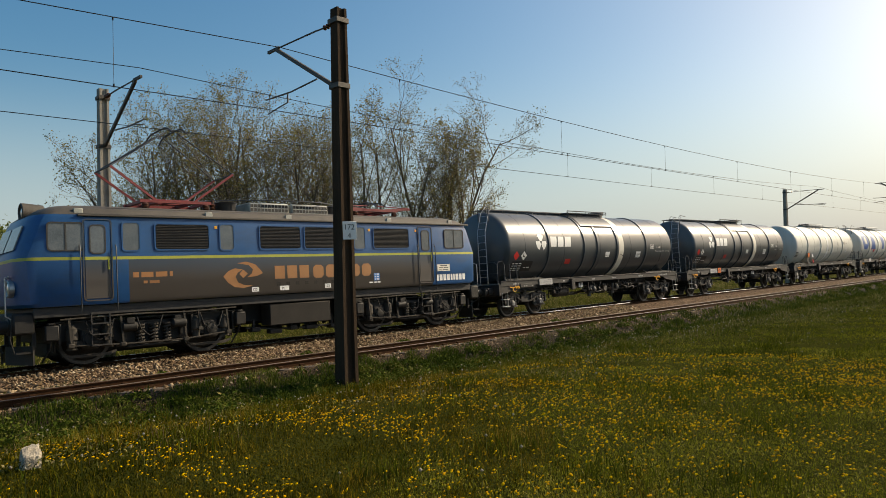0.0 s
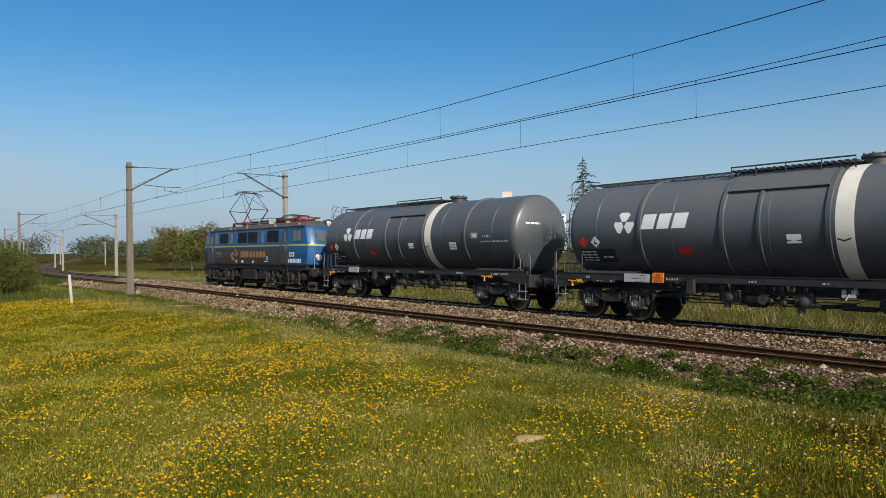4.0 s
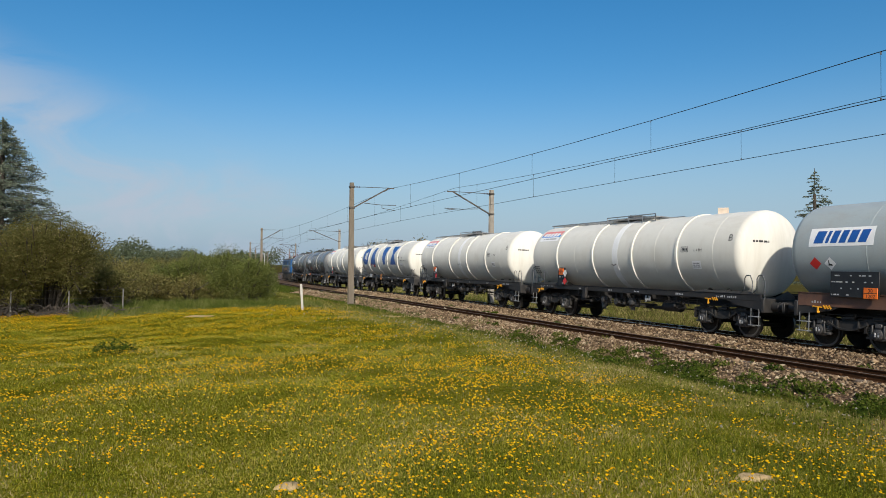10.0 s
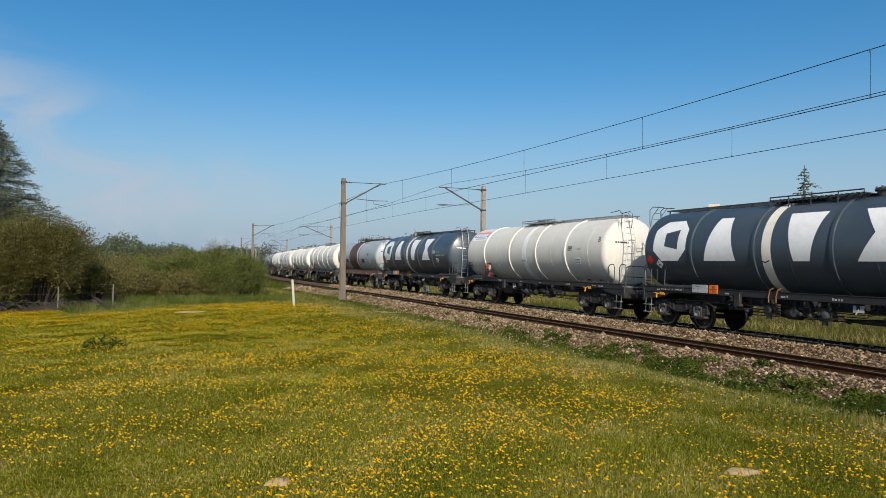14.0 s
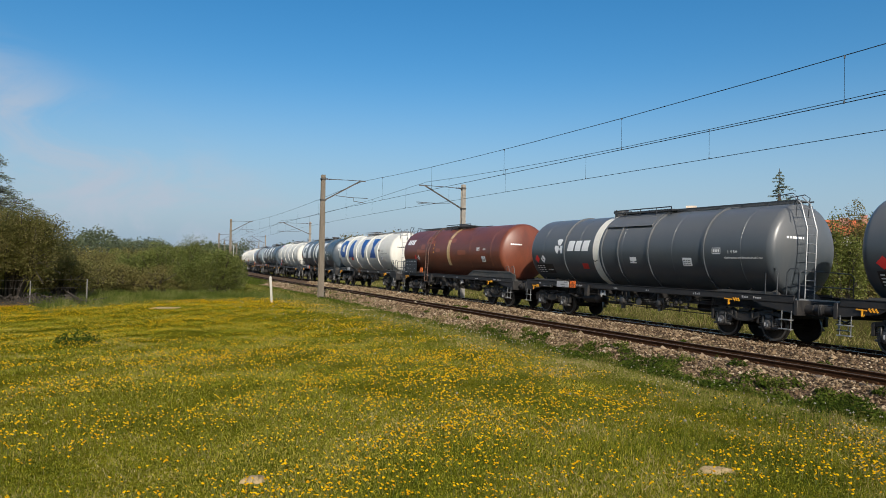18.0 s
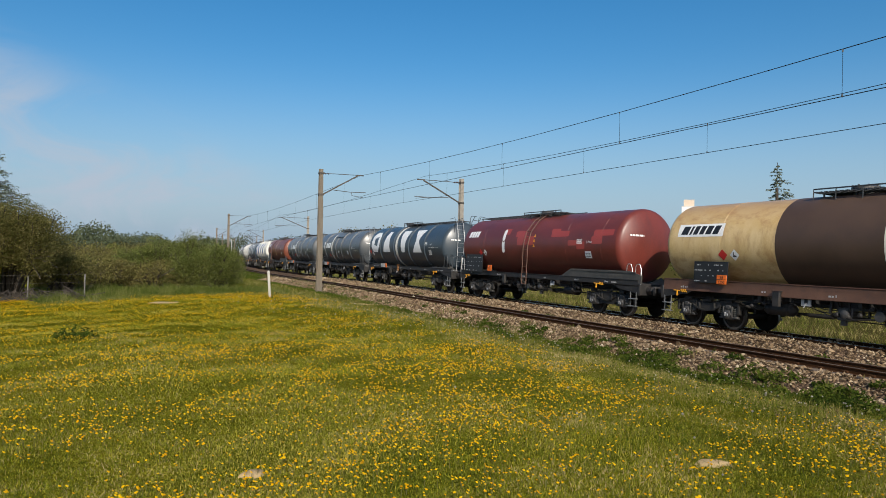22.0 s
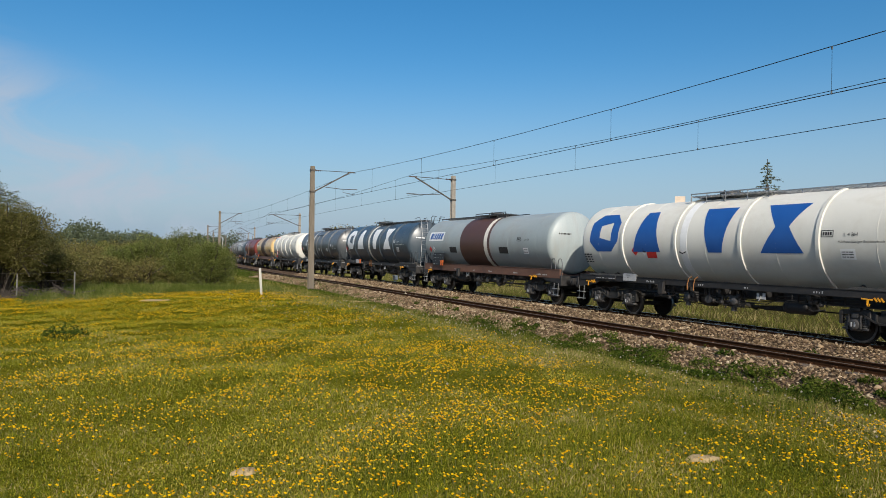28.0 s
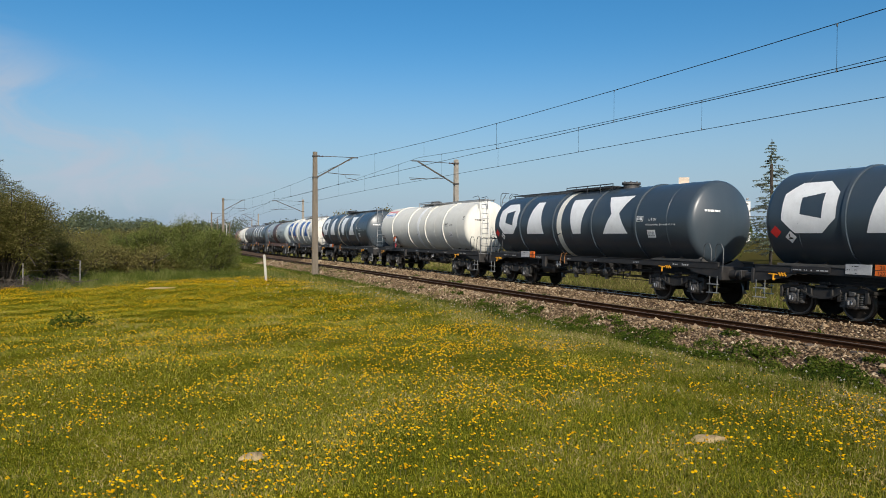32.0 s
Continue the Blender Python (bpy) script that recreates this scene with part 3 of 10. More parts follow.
def ballast_material():
    m, n, l, p = tree_of("crushed_stone_ballast")
    tc = n.new("ShaderNodeTexCoord")
    v = n.new("ShaderNodeTexVoronoi")
    v.inputs["Scale"].default_value = 17
    l.new(tc.outputs["Object"], v.inputs["Vector"])
    sep = n.new("ShaderNodeSeparateColor")
    l.new(v.outputs["Color"], sep.inputs[0])
    r = n.new("ShaderNodeValToRGB")
    r.color_ramp.elements.new(0.5)
    for el, pos, c in zip(r.color_ramp.elements, (0.0, 0.5, 1.0), ((0.03, 0.018, 0.011), (0.105, 0.067, 0.041), (0.2, 0.133, 0.085))):
        el.position, el.color = pos, (*c, 1)
    l.new(sep.outputs[0], r.inputs[0])
    along = n.new("ShaderNodeVectorMath")
    along.operation = "DOT_PRODUCT"
    along.inputs[1].default_value = E0
    l.new(tc.outputs["Object"], along.inputs[0])
    across = n.new("ShaderNodeVectorMath")
    across.operation = "DOT_PRODUCT"
    across.inputs[1].default_value = N0
    l.new(tc.outputs["Object"], across.inputs[0])
    nz = n.new("ShaderNodeTexNoise")
    nz.inputs["Scale"].default_value, nz.inputs["Detail"].default_value = 1.3, 4
    l.new(tc.outputs["Object"], nz.inputs["Vector"])
    masks = []
    for src, lo, hi in ((along, 9.0, 2.0), (across, 15.6, 14.2)):
        add = n.new("ShaderNodeMath")
        add.operation = "MULTIPLY_ADD"
        add.inputs[1].default_value = 4.0 if src is along else 1.5
        l.new(nz.outputs[0], add.inputs[0])
        l.new(src.outputs["Value"], add.inputs[2])
        mr = n.new("ShaderNodeMapRange")
        mr.inputs[1].default_value, mr.inputs[2].default_value = lo, hi
        l.new(add.outputs[0], mr.inputs[0])
        masks.append(mr)
    both = n.new("ShaderNodeMath")
    both.operation = "MULTIPLY"
    l.new(masks[0].outputs[0], both.inputs[0])
    l.new(masks[1].outputs[0], both.inputs[1])
    # between the near rails the bed turns darker, fading out far ahead
    middle = n.new("ShaderNodeMath")
    middle.operation = "SUBTRACT"
    middle.inputs[1].default_value = NEAR_C
    l.new(across.outputs["Value"], middle.inputs[0])
    away = n.new("ShaderNodeMath")
    away.operation = "ABSOLUTE"
    l.new(middle.outputs[0], away.inputs[0])
    tone_mask = n.new("ShaderNodeMapRange")
    tone_mask.inputs[1].default_value, tone_mask.inputs[2].default_value, tone_mask.inputs[4].default_value = 0.95, 0.75, 0.85
    l.new(away.outputs[0], tone_mask.inputs[0])
    ahead = n.new("ShaderNodeMapRange")
    ahead.inputs[1].default_value, ahead.inputs[2].default_value = 62.0, 50.0
    l.new(along.outputs["Value"], ahead.inputs[0])
    dust = n.new("ShaderNodeMath")
    dust.operation = "MULTIPLY"
    l.new(tone_mask.outputs[0], dust.inputs[0])
    l.new(ahead.outputs[0], dust.inputs[1])
    most = n.new("ShaderNodeMath")
    most.operation = "MAXIMUM"
    l.new(both.outputs[0], most.inputs[0])
    l.new(dust.outputs[0], most.inputs[1])
    soil = n.new("ShaderNodeMix")
    soil.data_type = "RGBA"
    soil.inputs[7].default_value = (0.02, 0.016, 0.009, 1)
    l.new(most.outputs[0], soil.inputs[0])
    l.new(r.outputs[0], soil.inputs[6])
    l.new(soil.outputs[2], p.inputs["Base Color"])
    p.inputs["Roughness"].default_value = 0.95
    p.inputs["Specular IOR Level"].default_value = 0.1
    b = n.new("ShaderNodeBump")
    b.inputs["Strength"].default_value, b.inputs["Distance"].default_value = 1.0, 0.05
    b.invert = True
    l.new(v.outputs["Distance"], b.inputs["Height"])
    l.new(b.outputs[0], p.inputs["Normal"])
    return m


BALLAST = ballast_material()
bed = new("ballast_bed", sweep("ballast_bed", [(o, z) for o, z in zip(BED_O, BED_Z)], -330, 470, 2.0, BALLAST, wobble=0.03))
tagged(bed, "pinkish brown crushed stone ballast under two tracks", "ballast", kind="structure")

RAIL_SECTION = [(-0.075, -0.16), (0.075, -0.16), (0.075, -0.148), (0.012, -0.13), (0.012, -0.04), (0.036, -0.03), (0.036, -0.008), (0.028, 0.0), (-0.028, 0.0), (-0.036, -0.008), (-0.036, -0.03), (-0.012, -0.04), (-0.012, -0.13), (-0.075, -0.148)]


def track(centre, head_mat, words):
    root = new("railway_track")
    tagged(root, words, "railway track", kind="structure")
    for side in (-0.7535, 0.7535):
        me = sweep("rail", RAIL_SECTION, -330, 470, 4.0, [RAIL_RUST, head_mat], centre + side)
        ne = len(RAIL_SECTION)
        for i, f in enumerate(me.polygons):
            if i % ne in (6, 7, 8) and i < len(me.polygons) - 2:
                f.material_index = 1
        part("rail", me, None, root)
    return root


track_near = track(NEAR_C, RAIL_WORN, "rust-brown rails on sleepers sunk in ballast")
track_far = track(FAR_C, RAIL_SHINY, "polished running rails on sleepers in ballast")


# ---- overhead line ----
def catenary_pole(s, off, reach, top, words, plate=False):
    """A tapered concrete mast with its bracket; reach: how far the bracket goes along +x of its own space."""
    p, h = on_track(s, off)
    gz = float(ground_z(p.x, p.y)) - p.z - 0.4
    root = new("catenary_mast")
    root.matrix_basis = pose(p.x, p.y, p.z, 0, 0, math.degrees(h))
    tagged(root, words, "catenary mast", "masts of the overhead line")
    bm = bm_new()
    # an H-shaped concrete shaft
    for i in range(12):
        z0, z1 = gz + (top - gz) * i / 12, gz + (top - gz) * (i + 1) / 12
        w0, w1 = 0.19 - 0.06 * i / 12, 0.19 - 0.06 * (i + 1) / 12
        prof = lambda w: [(-w, -w), (w, -w), (w, -w * 0.55), (w * 0.62, -w * 0.4), (w * 0.62, w * 0.4), (w, w * 0.55), (w, w), (-w, w), (-w, w * 0.55), (-w * 0.62, w * 0.4), (-w * 0.62, -w * 0.4), (-w, -w * 0.55)]
        a = [bm.verts.new((x, y, z0)) for x, y in prof(w0)]
        b = [bm.verts.new((x, y, z1)) for x, y in prof(w1)]
        for k in range(12):
            bm.faces.new((a[k], a[(k + 1) % 12], b[(k + 1) % 12], b[k]))
        if i == 11:
            bm.faces.new(b)
    bmesh.ops.remove_doubles(bm, verts=bm.verts, dist=0.0005)
    part("shaft", bm, SHADED_POLE if plate else BROWN_POLE if reach > 0 else PALE_POLE, root)
    g = 1 if reach > 0 else -1
    R = abs(reach)
    low, high = top - 1.75, top - 0.28
    bm = bm_new()
    beam(bm, (g * 0.12, 0, low), (g * R * 0.97, 0, high), 0.07, 0.09)
    part("bracket_strut", bm, POLE_STEEL, root)
    bm = bm_new()
    tube(bm, [(g * 0.12, 0, high - 0.02), (g * R * 0.35, 0, high + 0.02), (g * R * 1.06, 0, high + 0.03)], 0.022)
    beam(bm, (g * R * 0.93, 0, high + 0.03), (g * R * 1.12, 0, high + 0.02), 0.06, 0.07)
    part("tie_rod", bm, POLE_STEEL, root)
    bm = bm_new()
    for x0 in (0.3, 0.42, 0.54):
        turned(bm, [(g * (x0 - 0.03), 0.03), (g * x0, 0.065), (g * (x0 + 0.03), 0.03)], "X", 10, (0, 0, high))
    part("insulator", bm, GLAZE, root, "brown glazed insulator")
    bm = bm_new()
    tube(bm, [(g * R * 0.33, 0, low + 0.36), (g * R * 0.75, 0, low + 0.28), (g * R * 1.18, 0, low + 0.3)], 0.022)
    tube(bm, [(g * R * 0.8, 0, low + 0.28), (g * R * 0.8, 0, 6.35), (g * R * 0.95, 0, 6.3), (g * R * 1.15, 0, 6.22)], 0.018)
    part("registration_arm", bm, POLE_STEEL, root)
    for zb in (low, high):
        bm = bm_new()
        box(bm, -0.16, 0.2 if g > 0 else 0.16, -0.17, 0.17, zb - 0.06, zb + 0.06, 0.01)
        part("clamp", bm, POLE_STEEL, root)
    if plate:
        bm = bm_new()
        box(bm, -0.17, 0.17, -0.004, 0.004, -0.2, 0.2, 0.002)
        me = mesh_of("number_plate", bm, WHITE_PAINT)
        pl = part("kilometre_plate", me, None, root, "white kilometre plate with black figures")
        pl.matrix_basis = PLATE_POSE
        for txt, zz, sz in (("172", 0.02, 0.17), ("4", -0.17, 0.17)):
            t = part("figures", text_flat(txt, sz, BLACK_PAINT), None, pl)
            t.matrix_basis = pose(0, -0.008, zz, 90, 0, 0)
    return root


def text_flat(txt, size, material):
    cu = bpy.data.curves.new("lettering", "FONT")
    cu.body, cu.size, cu.align_x, cu.resolution_u = txt, size, "CENTER", 2
    ob = bpy.data.objects.new("lettering", cu)
    scene.collection.objects.link(ob)
    dg = bpy.context.evaluated_depsgraph_get()
    me = bpy.data.meshes.new_from_object(ob.evaluated_get(dg))
    bpy.data.objects.remove(ob)
    bpy.data.curves.remove(cu)
    me.materials.clear()
    me.materials.append(material)
    return me


PLATE_POSE = pose(-0.21, 0.0, 3.05, 0, 0, -110)
MASTS_NEAR = [-121.0, -65.0, -9.4, 46.4, 103.0, 157.0, 210.0, 262.0]
MASTS_FAR = [-119.0, -63.0, -7.4, 44.2, 98.0, 155.0, 206.0, 257.0]
for s in MASTS_NEAR:
    catenary_pole(s, NEAR_C - 2.72, 2.75, 8.05, "weathered concrete catenary mast with a steel bracket", plate=(s == -9.4))
for s in MASTS_FAR:
    clear = 2.75 if s < 0 else 3.9 if s == 98.0 else 3.1
    catenary_pole(s, FAR_C + clear, -clear, 7.8, "weathered concrete catenary mast beside the running track")


def overhead(masts, centre):
    root = new("overhead_wire")
    tagged(root, "dark copper catenary wires with droppers over one track", "overhead wire")
    bm = bm_new()
    cw, mw = [], []
    for k, (a, b) in enumerate(zip(masts, masts[1:])):
        L = b - a
        for i in range(11):
            f = i / 10
            stag = 0.2 * (1 if k % 2 else -1) * (1 - 2 * f)
            p, h = on_track(a + L * f, centre + stag)
            z = p.z + 7.8 - 0.55 * 4 * f * (1 - f)
            if i < 10 or k == len(masts) - 2:
                cw.append((p.x, p.y, p.z + 6.18))
                mw.append((p.x, p.y, z))
        for i in range(7):
            f = (i + 0.5) / 7
            stag = 0.2 * (1 if k % 2 else -1) * (1 - 2 * f)
            p, h = on_track(a + L * f, centre + stag)
            z = p.z + 7.8 - 0.55 * 4 * f * (1 - f)
            drop = bm_new()
            tube(drop, [(p.x, p.y, p.z + 6.18), (p.x, p.y, z)], 0.005, 4, closed_ends=False)
            for zz in (p.z + 6.2, z - 0.03):
                beam(drop, (p.x, p.y, zz - 0.035), (p.x, p.y, zz + 0.035), 0.03)
            part("dropper", drop, WIRE_MAT, root)
    tube(bm, cw, 0.011, 5)
    part("contact_wire", bm, WIRE_MAT, root)
    bm = bm_new()
    tube(bm, mw, 0.011, 5)
    part("catenary_wire", bm, WIRE_MAT, root)
    return root


overhead(MASTS_NEAR, NEAR_C)
overhead(MASTS_FAR, FAR_C)


# ---- train: shared pieces ----
def travelled(t):
    return 12.95 * t + 0.0225 * t * t


TRAIN = []                          # (thing, place of its middle along the track at the start)
FRONT_AXLES, REAR_AXLES, LOCO_FRONT, LOCO_REAR = [], [], [], []
SHARED = {}


def shared(key, maker):
    """One mesh for all alike parts."""
    if key not in SHARED:
        SHARED[key] = maker()
    return SHARED[key]


def put(name, mesh, parent, x=0, y=0, z=0, rx=0, ry=0, rz=0, label=""):
    ob = part(name, mesh, None, parent, label)
    ob.matrix_basis = pose(x, y, z, rx, ry, rz)
    return ob


def bend_on(bm, R, zc, cx, lift, step=0.12):
    """Lays a flat drawing in (u, v) round a barrel's near side; v is measured along the shell from mid height."""
    bmesh.ops.triangulate(bm, faces=bm.faces[:])
    lo, hi = min(v.co.y for v in bm.verts), max(v.co.y for v in bm.verts)
    k = math.floor(lo / step) + 1
    while k * step < hi:
        bmesh.ops.bisect_plane(bm, geom=bm.verts[:] + bm.edges[:] + bm.faces[:], plane_co=(0, k * step, 0), plane_no=(0, 1, 0))
        k += 1
    for v in bm.verts:
        a = v.co.y / R
        v.co = Vector((cx - v.co.x, (R + lift) * math.cos(a), zc + (R + lift) * math.sin(a)))
    bmesh.ops.recalc_face_normals(bm, faces=bm.faces)
    return bm


def drawing(polys):
    bm = bm_new()
    for p in polys:
        bm.faces.new([bm.verts.new((x, y, 0)) for x, y in p])
    return bm


def rect(x0, y0, x1, y1, lean=0.0):
    return [(x0, y0), (x1, y0), (x1 + lean, y1), (x0 + lean, y1)]


def letters(txt, size):
    me = shared(("text", txt, size), lambda: text_flat(txt, size, WHITE_PAINT))
    bm = bm_new()
    bm.from_mesh(me)
    return bm


def mark(name, bm, material, parent, R, zc, cx, v0, lift=0.005, label=""):
    """A painted or stuck-on marking on a barrel; v0: its height above mid height along the shell."""
    bmesh.ops.translate(bm, verts=bm.verts[:], vec=(0, v0, 0))
    return part(name, bend_on(bm, R, zc, cx, lift), material, parent, label)


def marks(name, polys, *rest, **more):
    for q in polys:
        mark(name, drawing([q]), *rest, **more)


def wheelset_mesh(r, y=0.7535):
    bm = bm_new()
    turned(bm, [(-1.02, 0.0), (-1.02, 0.075), (-0.6, 0.09), (0.6, 0.09), (1.02, 0.075), (1.02, 0.0)], "Y", 12)
    for g in (-1, 1):
        prof = [(y - 0.075, 0.09), (y - 0.075, r * 0.25), (y - 0.02, r * 0.42), (y - 0.055, r * 0.84), (y - 0.068, r * 0.86), (y - 0.068, r + 0.028), (y - 0.045, r + 0.026), (y - 0.035, r + 0.004), (y + 0.066, r - 0.004), (y + 0.068, r * 0.86), (y + 0.03, r * 0.84), (y + 0.045, r * 0.42), (y + 0.075, r * 0.25), (y + 0.075, 0.09)]
        n0 = len(bm.faces)
        turned(bm, [(g * a, b) for a, b in prof], "Y", 40)
        bm.faces.ensure_lookup_table()
        for i in range(n0, len(bm.faces)):
            if (i - n0) // 40 in (7, 8):
                bm.faces[i].material_index = (i - n0) // 40 - 6
        for k in range(3):
            a = 2 * math.pi * k / 3
            turned(bm, [(g * (y + 0.03), 0.035), (g * (y + 0.06), 0.03), (g * (y + 0.06), 0.0)], "Y", 8, (r * 0.62 * math.cos(a), 0, r * 0.62 * math.sin(a)))
    bmesh.ops.recalc_face_normals(bm, faces=bm.faces)
    return mesh_of("wheelset", bm, [WHEEL_MAT, TREAD_MAT, RIM_MAT])


def coil(bm, x, y, z0, z1, r, turns, wire):
    pts = [(x + r * math.cos(a), y + r * math.sin(a), z0 + (z1 - z0) * a / (turns * 2 * math.pi)) for a in np.linspace(0, turns * 2 * math.pi, int(turns * 9))]
    return tube(bm, pts, wire, 5)


def bogie_frame_mesh(kind):
    bm = bm_new()
    for g in (-1, 1):
        y0 = g * 1.0
        if kind == "bar":       # an older cast frame with an arched top
            line = [(-1.35, 0.62), (-1.15, 0.8), (-0.5, 0.86), (-0.3, 0.9), (0.3, 0.9), (0.5, 0.86), (1.15, 0.8), (1.35, 0.62)]
            low = [(1.2, 0.5), (0.62, 0.55), (0.4, 0.4), (-0.4, 0.4), (-0.62, 0.55), (-1.2, 0.5)]
        else:                   # a pressed frame that dips between the axles
            line = [(-1.38, 0.78), (-1.3, 0.88), (-0.95, 0.93), (-0.55, 0.9), (-0.25, 0.8), (0.25, 0.8), (0.55, 0.9), (0.95, 0.93), (1.3, 0.88), (1.38, 0.78)]
            low = [(1.36, 0.74), (0.98, 0.8), (0.6, 0.76), (0.32, 0.54), (-0.32, 0.54), (-0.6, 0.76), (-0.98, 0.8), (-1.36, 0.74)]
        ring = line + low
        a = [bm.verts.new((x, y0 - 0.07, z)) for x, z in ring]
        b = [bm.verts.new((x, y0 + 0.07, z)) for x, z in ring]
        bm.faces.new(a)
        bm.faces.new(b[::-1])
        for k in range(len(ring)):
            bm.faces.new((a[k], b[k], b[(k + 1) % len(ring)], a[(k + 1) % len(ring)]))
        # ribs and lugs on the outer face
        for x in (-0.32, 0.32):
            box(bm, x - 0.03, x + 0.03, y0 + g * 0.06, y0 + g * 0.13, 0.55, 0.82, 0.008)
        box(bm, -0.2, 0.2, y0 + g * 0.06, y0 + g * 0.12, 0.86, 0.93, 0.01)
        # a drooping tie bar, end horns, side bearer and pipe clips
        for q in range(6):
            u0, u1 = -0.62 + 1.24 * q / 6, -0.62 + 1.24 * (q + 1) / 6
            beam(bm, (u0, y0 + g * 0.13, 0.56 + 0.5 * u0 * u0), (u1, y0 + g * 0.13, 0.56 + 0.5 * u1 * u1), 0.05, 0.045)
        for x in (-1.3, -0.52, 0.52, 1.3):
            box(bm, x - 0.045, x + 0.045, y0 - g * 0.05, y0 + g * 0.1, 0.5, 0.86, 0.012)
        for x in (-0.9, 0.9):
            box(bm, x - 0.16, x + 0.16, y0 - g * 0.03, y0 + g * 0.12, 0.86, 0.97, 0.02)
        box(bm, -0.12, 0.12, y0 - g * 0.12, y0 + g * 0.05, 0.9, 1.02, 0.02)
        tube(bm, [(-1.1, y0 + g * 0.1, 1.0), (-0.5, y0 + g * 0.12, 0.97), (0.5, y0 + g * 0.12, 0.97), (1.1, y0 + g * 0.1, 1.0)], 0.016, 5)
    box(bm, -0.28, 0.28, -1.0, 1.0, 0.66, 0.9, 0.02)
    box(bm, -1.33, -1.22, -1.0, 1.0, 0.74, 0.84, 0.01)
    box(bm, 1.22, 1.33, -1.0, 1.0, 0.74, 0.84, 0.01)
    turned(bm, [(0.88, 0.0), (0.88, 0.3), (0.98, 0.28), (0.98, 0.0)], "Z", 20)
    bmesh.ops.recalc_face_normals(bm, faces=bm.faces)
    return mesh_of("bogie_frame", bm, BOGIE_MAT)


def axlebox_mesh():
    bm = bm_new()
    box(bm, -0.15, 0.15, -0.1, 0.1, -0.17, 0.17, 0.03)
    turned(bm, [(0.1, 0.15), (0.15, 0.135), (0.17, 0.1), (0.17, 0.0)], "Y", 16)
    for k in range(3):
        a = 2 * math.pi * k / 3 + 0.5
        turned(bm, [(0.15, 0.022), (0.19, 0.022), (0.19, 0.0)], "Y", 6, (0.09 * math.cos(a), 0, 0.09 * math.sin(a)))
    box(bm, -0.36, -0.14, -0.08, 0.08, -0.14, -0.08, 0.01)
    box(bm, 0.14, 0.36, -0.08, 0.08, -0.14, -0.08, 0.01)
    # two small pale rectangles on the cover, guide ribs and a lifting stop
    for x in (-0.045, 0.045):
        box(bm, x - 0.022, x + 0.022, 0.165, 0.178, -0.06, 0.06, 0.004, 1)
    for x in (-0.17, 0.17):
        box(bm, x - 0.02, x + 0.02, 0.05, 0.13, -0.1, 0.26, 0.008)
    box(bm, -0.1, 0.1, 0.02, 0.12, 0.17, 0.3, 0.02)
    return mesh_of("axlebox", bm, [AXLEBOX_MAT, GREY_PANEL])


def bogie_spring_mesh():
    bm = bm_new()
    coil(bm, 0, 0, -0.12, 0.2, 0.085, 5, 0.02)
    turned(bm, [(-0.1, 0.05), (0.19, 0.05)], "Z", 10)
    return mesh_of("spring", bm, SPRING_MAT)


def shoe_mesh():
    bm = bm_new()
    box(bm, -0.03, 0.03, -0.06, 0.06, -0.16, 0.16, 0.01)
    beam(bm, (0.02, 0, 0.1), (0.16, 0, 0.36), 0.05, 0.03)
    return mesh_of("brake_shoe", bm, BOGIE_MAT)


def bogie(root, x, kind="dip"):
    fr = put("bogie", shared(("bogie", kind), lambda: bogie_frame_mesh(kind)), root, x)
    for dx, rack in ((0.9, FRONT_AXLES), (-0.9, REAR_AXLES)):
        w = put("wheelset", shared("wheelset", lambda: wheelset_mesh(0.46)), fr, dx, 0, 0.46)
        rack.append(w)
        for g in (-1, 1):
            put("axlebox", shared("axlebox", axlebox_mesh), fr, dx, g * 1.0, 0.5, 0, 0, 0 if g > 0 else 180)
            for ex in (-0.25, 0.25):
                put("spring", shared("spring", bogie_spring_mesh), fr, dx + ex, g * 1.0, 0.52)
            put("brake_shoe", shared("shoe", shoe_mesh), fr, dx - math.copysign(0.51, dx), g * 0.75, 0.5, 0, 0, 0 if dx < 0 else 180)
    return fr


def buffer_mesh():
    bm = bm_new()
    turned(bm, [(-0.6, 0.2), (-0.57, 0.2), (-0.56, 0.145), (-0.34, 0.145), (-0.33, 0.16), (-0.29, 0.16), (-0.28, 0.115), (-0.05, 0.115)], "X", 20)
    box(bm, -0.05, -0.005, -0.25, 0.25, -0.17, 0.17, 0.02)
    return mesh_of("buffer", bm, STEEL_DARK)


def coupler_mesh():
    bm = bm_new()
    box(bm, -0.7, -0.3, -0.06, 0.06, -0.05, 0.05, 0.01)
    beam(bm, (-0.3, 0, 0), (-0.18, 0, 0.09), 0.08, 0.07)
    for y in (-0.1, 0.1):
        tube(bm, [(-0.32, y, 0.0), (-0.15, y, -0.12), (0.0, y, -0.16)], 0.022)
    tube(bm, [(-0.03, -0.12, -0.15), (-0.03, 0.12, -0.15)], 0.035)
    tube(bm, [(-0.62, 0.32, -0.05), (-0.4, 0.34, -0.25), (-0.15, 0.33, -0.36), (0.05, 0.3, -0.38)], 0.025)
    return mesh_of("screw_coupling", bm, BOGIE_MAT)


def ends(root, L, zb=1.06):
    for g in (-1, 1):
        for y in (-0.875, 0.875):
            put("buffer", shared("buffer", buffer_mesh), root, g * L / 2, y, zb, 0, 0, 0 if g > 0 else 180)
        put("screw_coupling", shared("coupler", coupler_mesh), root, g * L / 2, 0, zb, 0, 0, 0 if g > 0 else 180)


CROWN, KNUCKLE = 2.0, 0.2           # the dished ends: crown and knuckle radii as shares of the barrel's radius


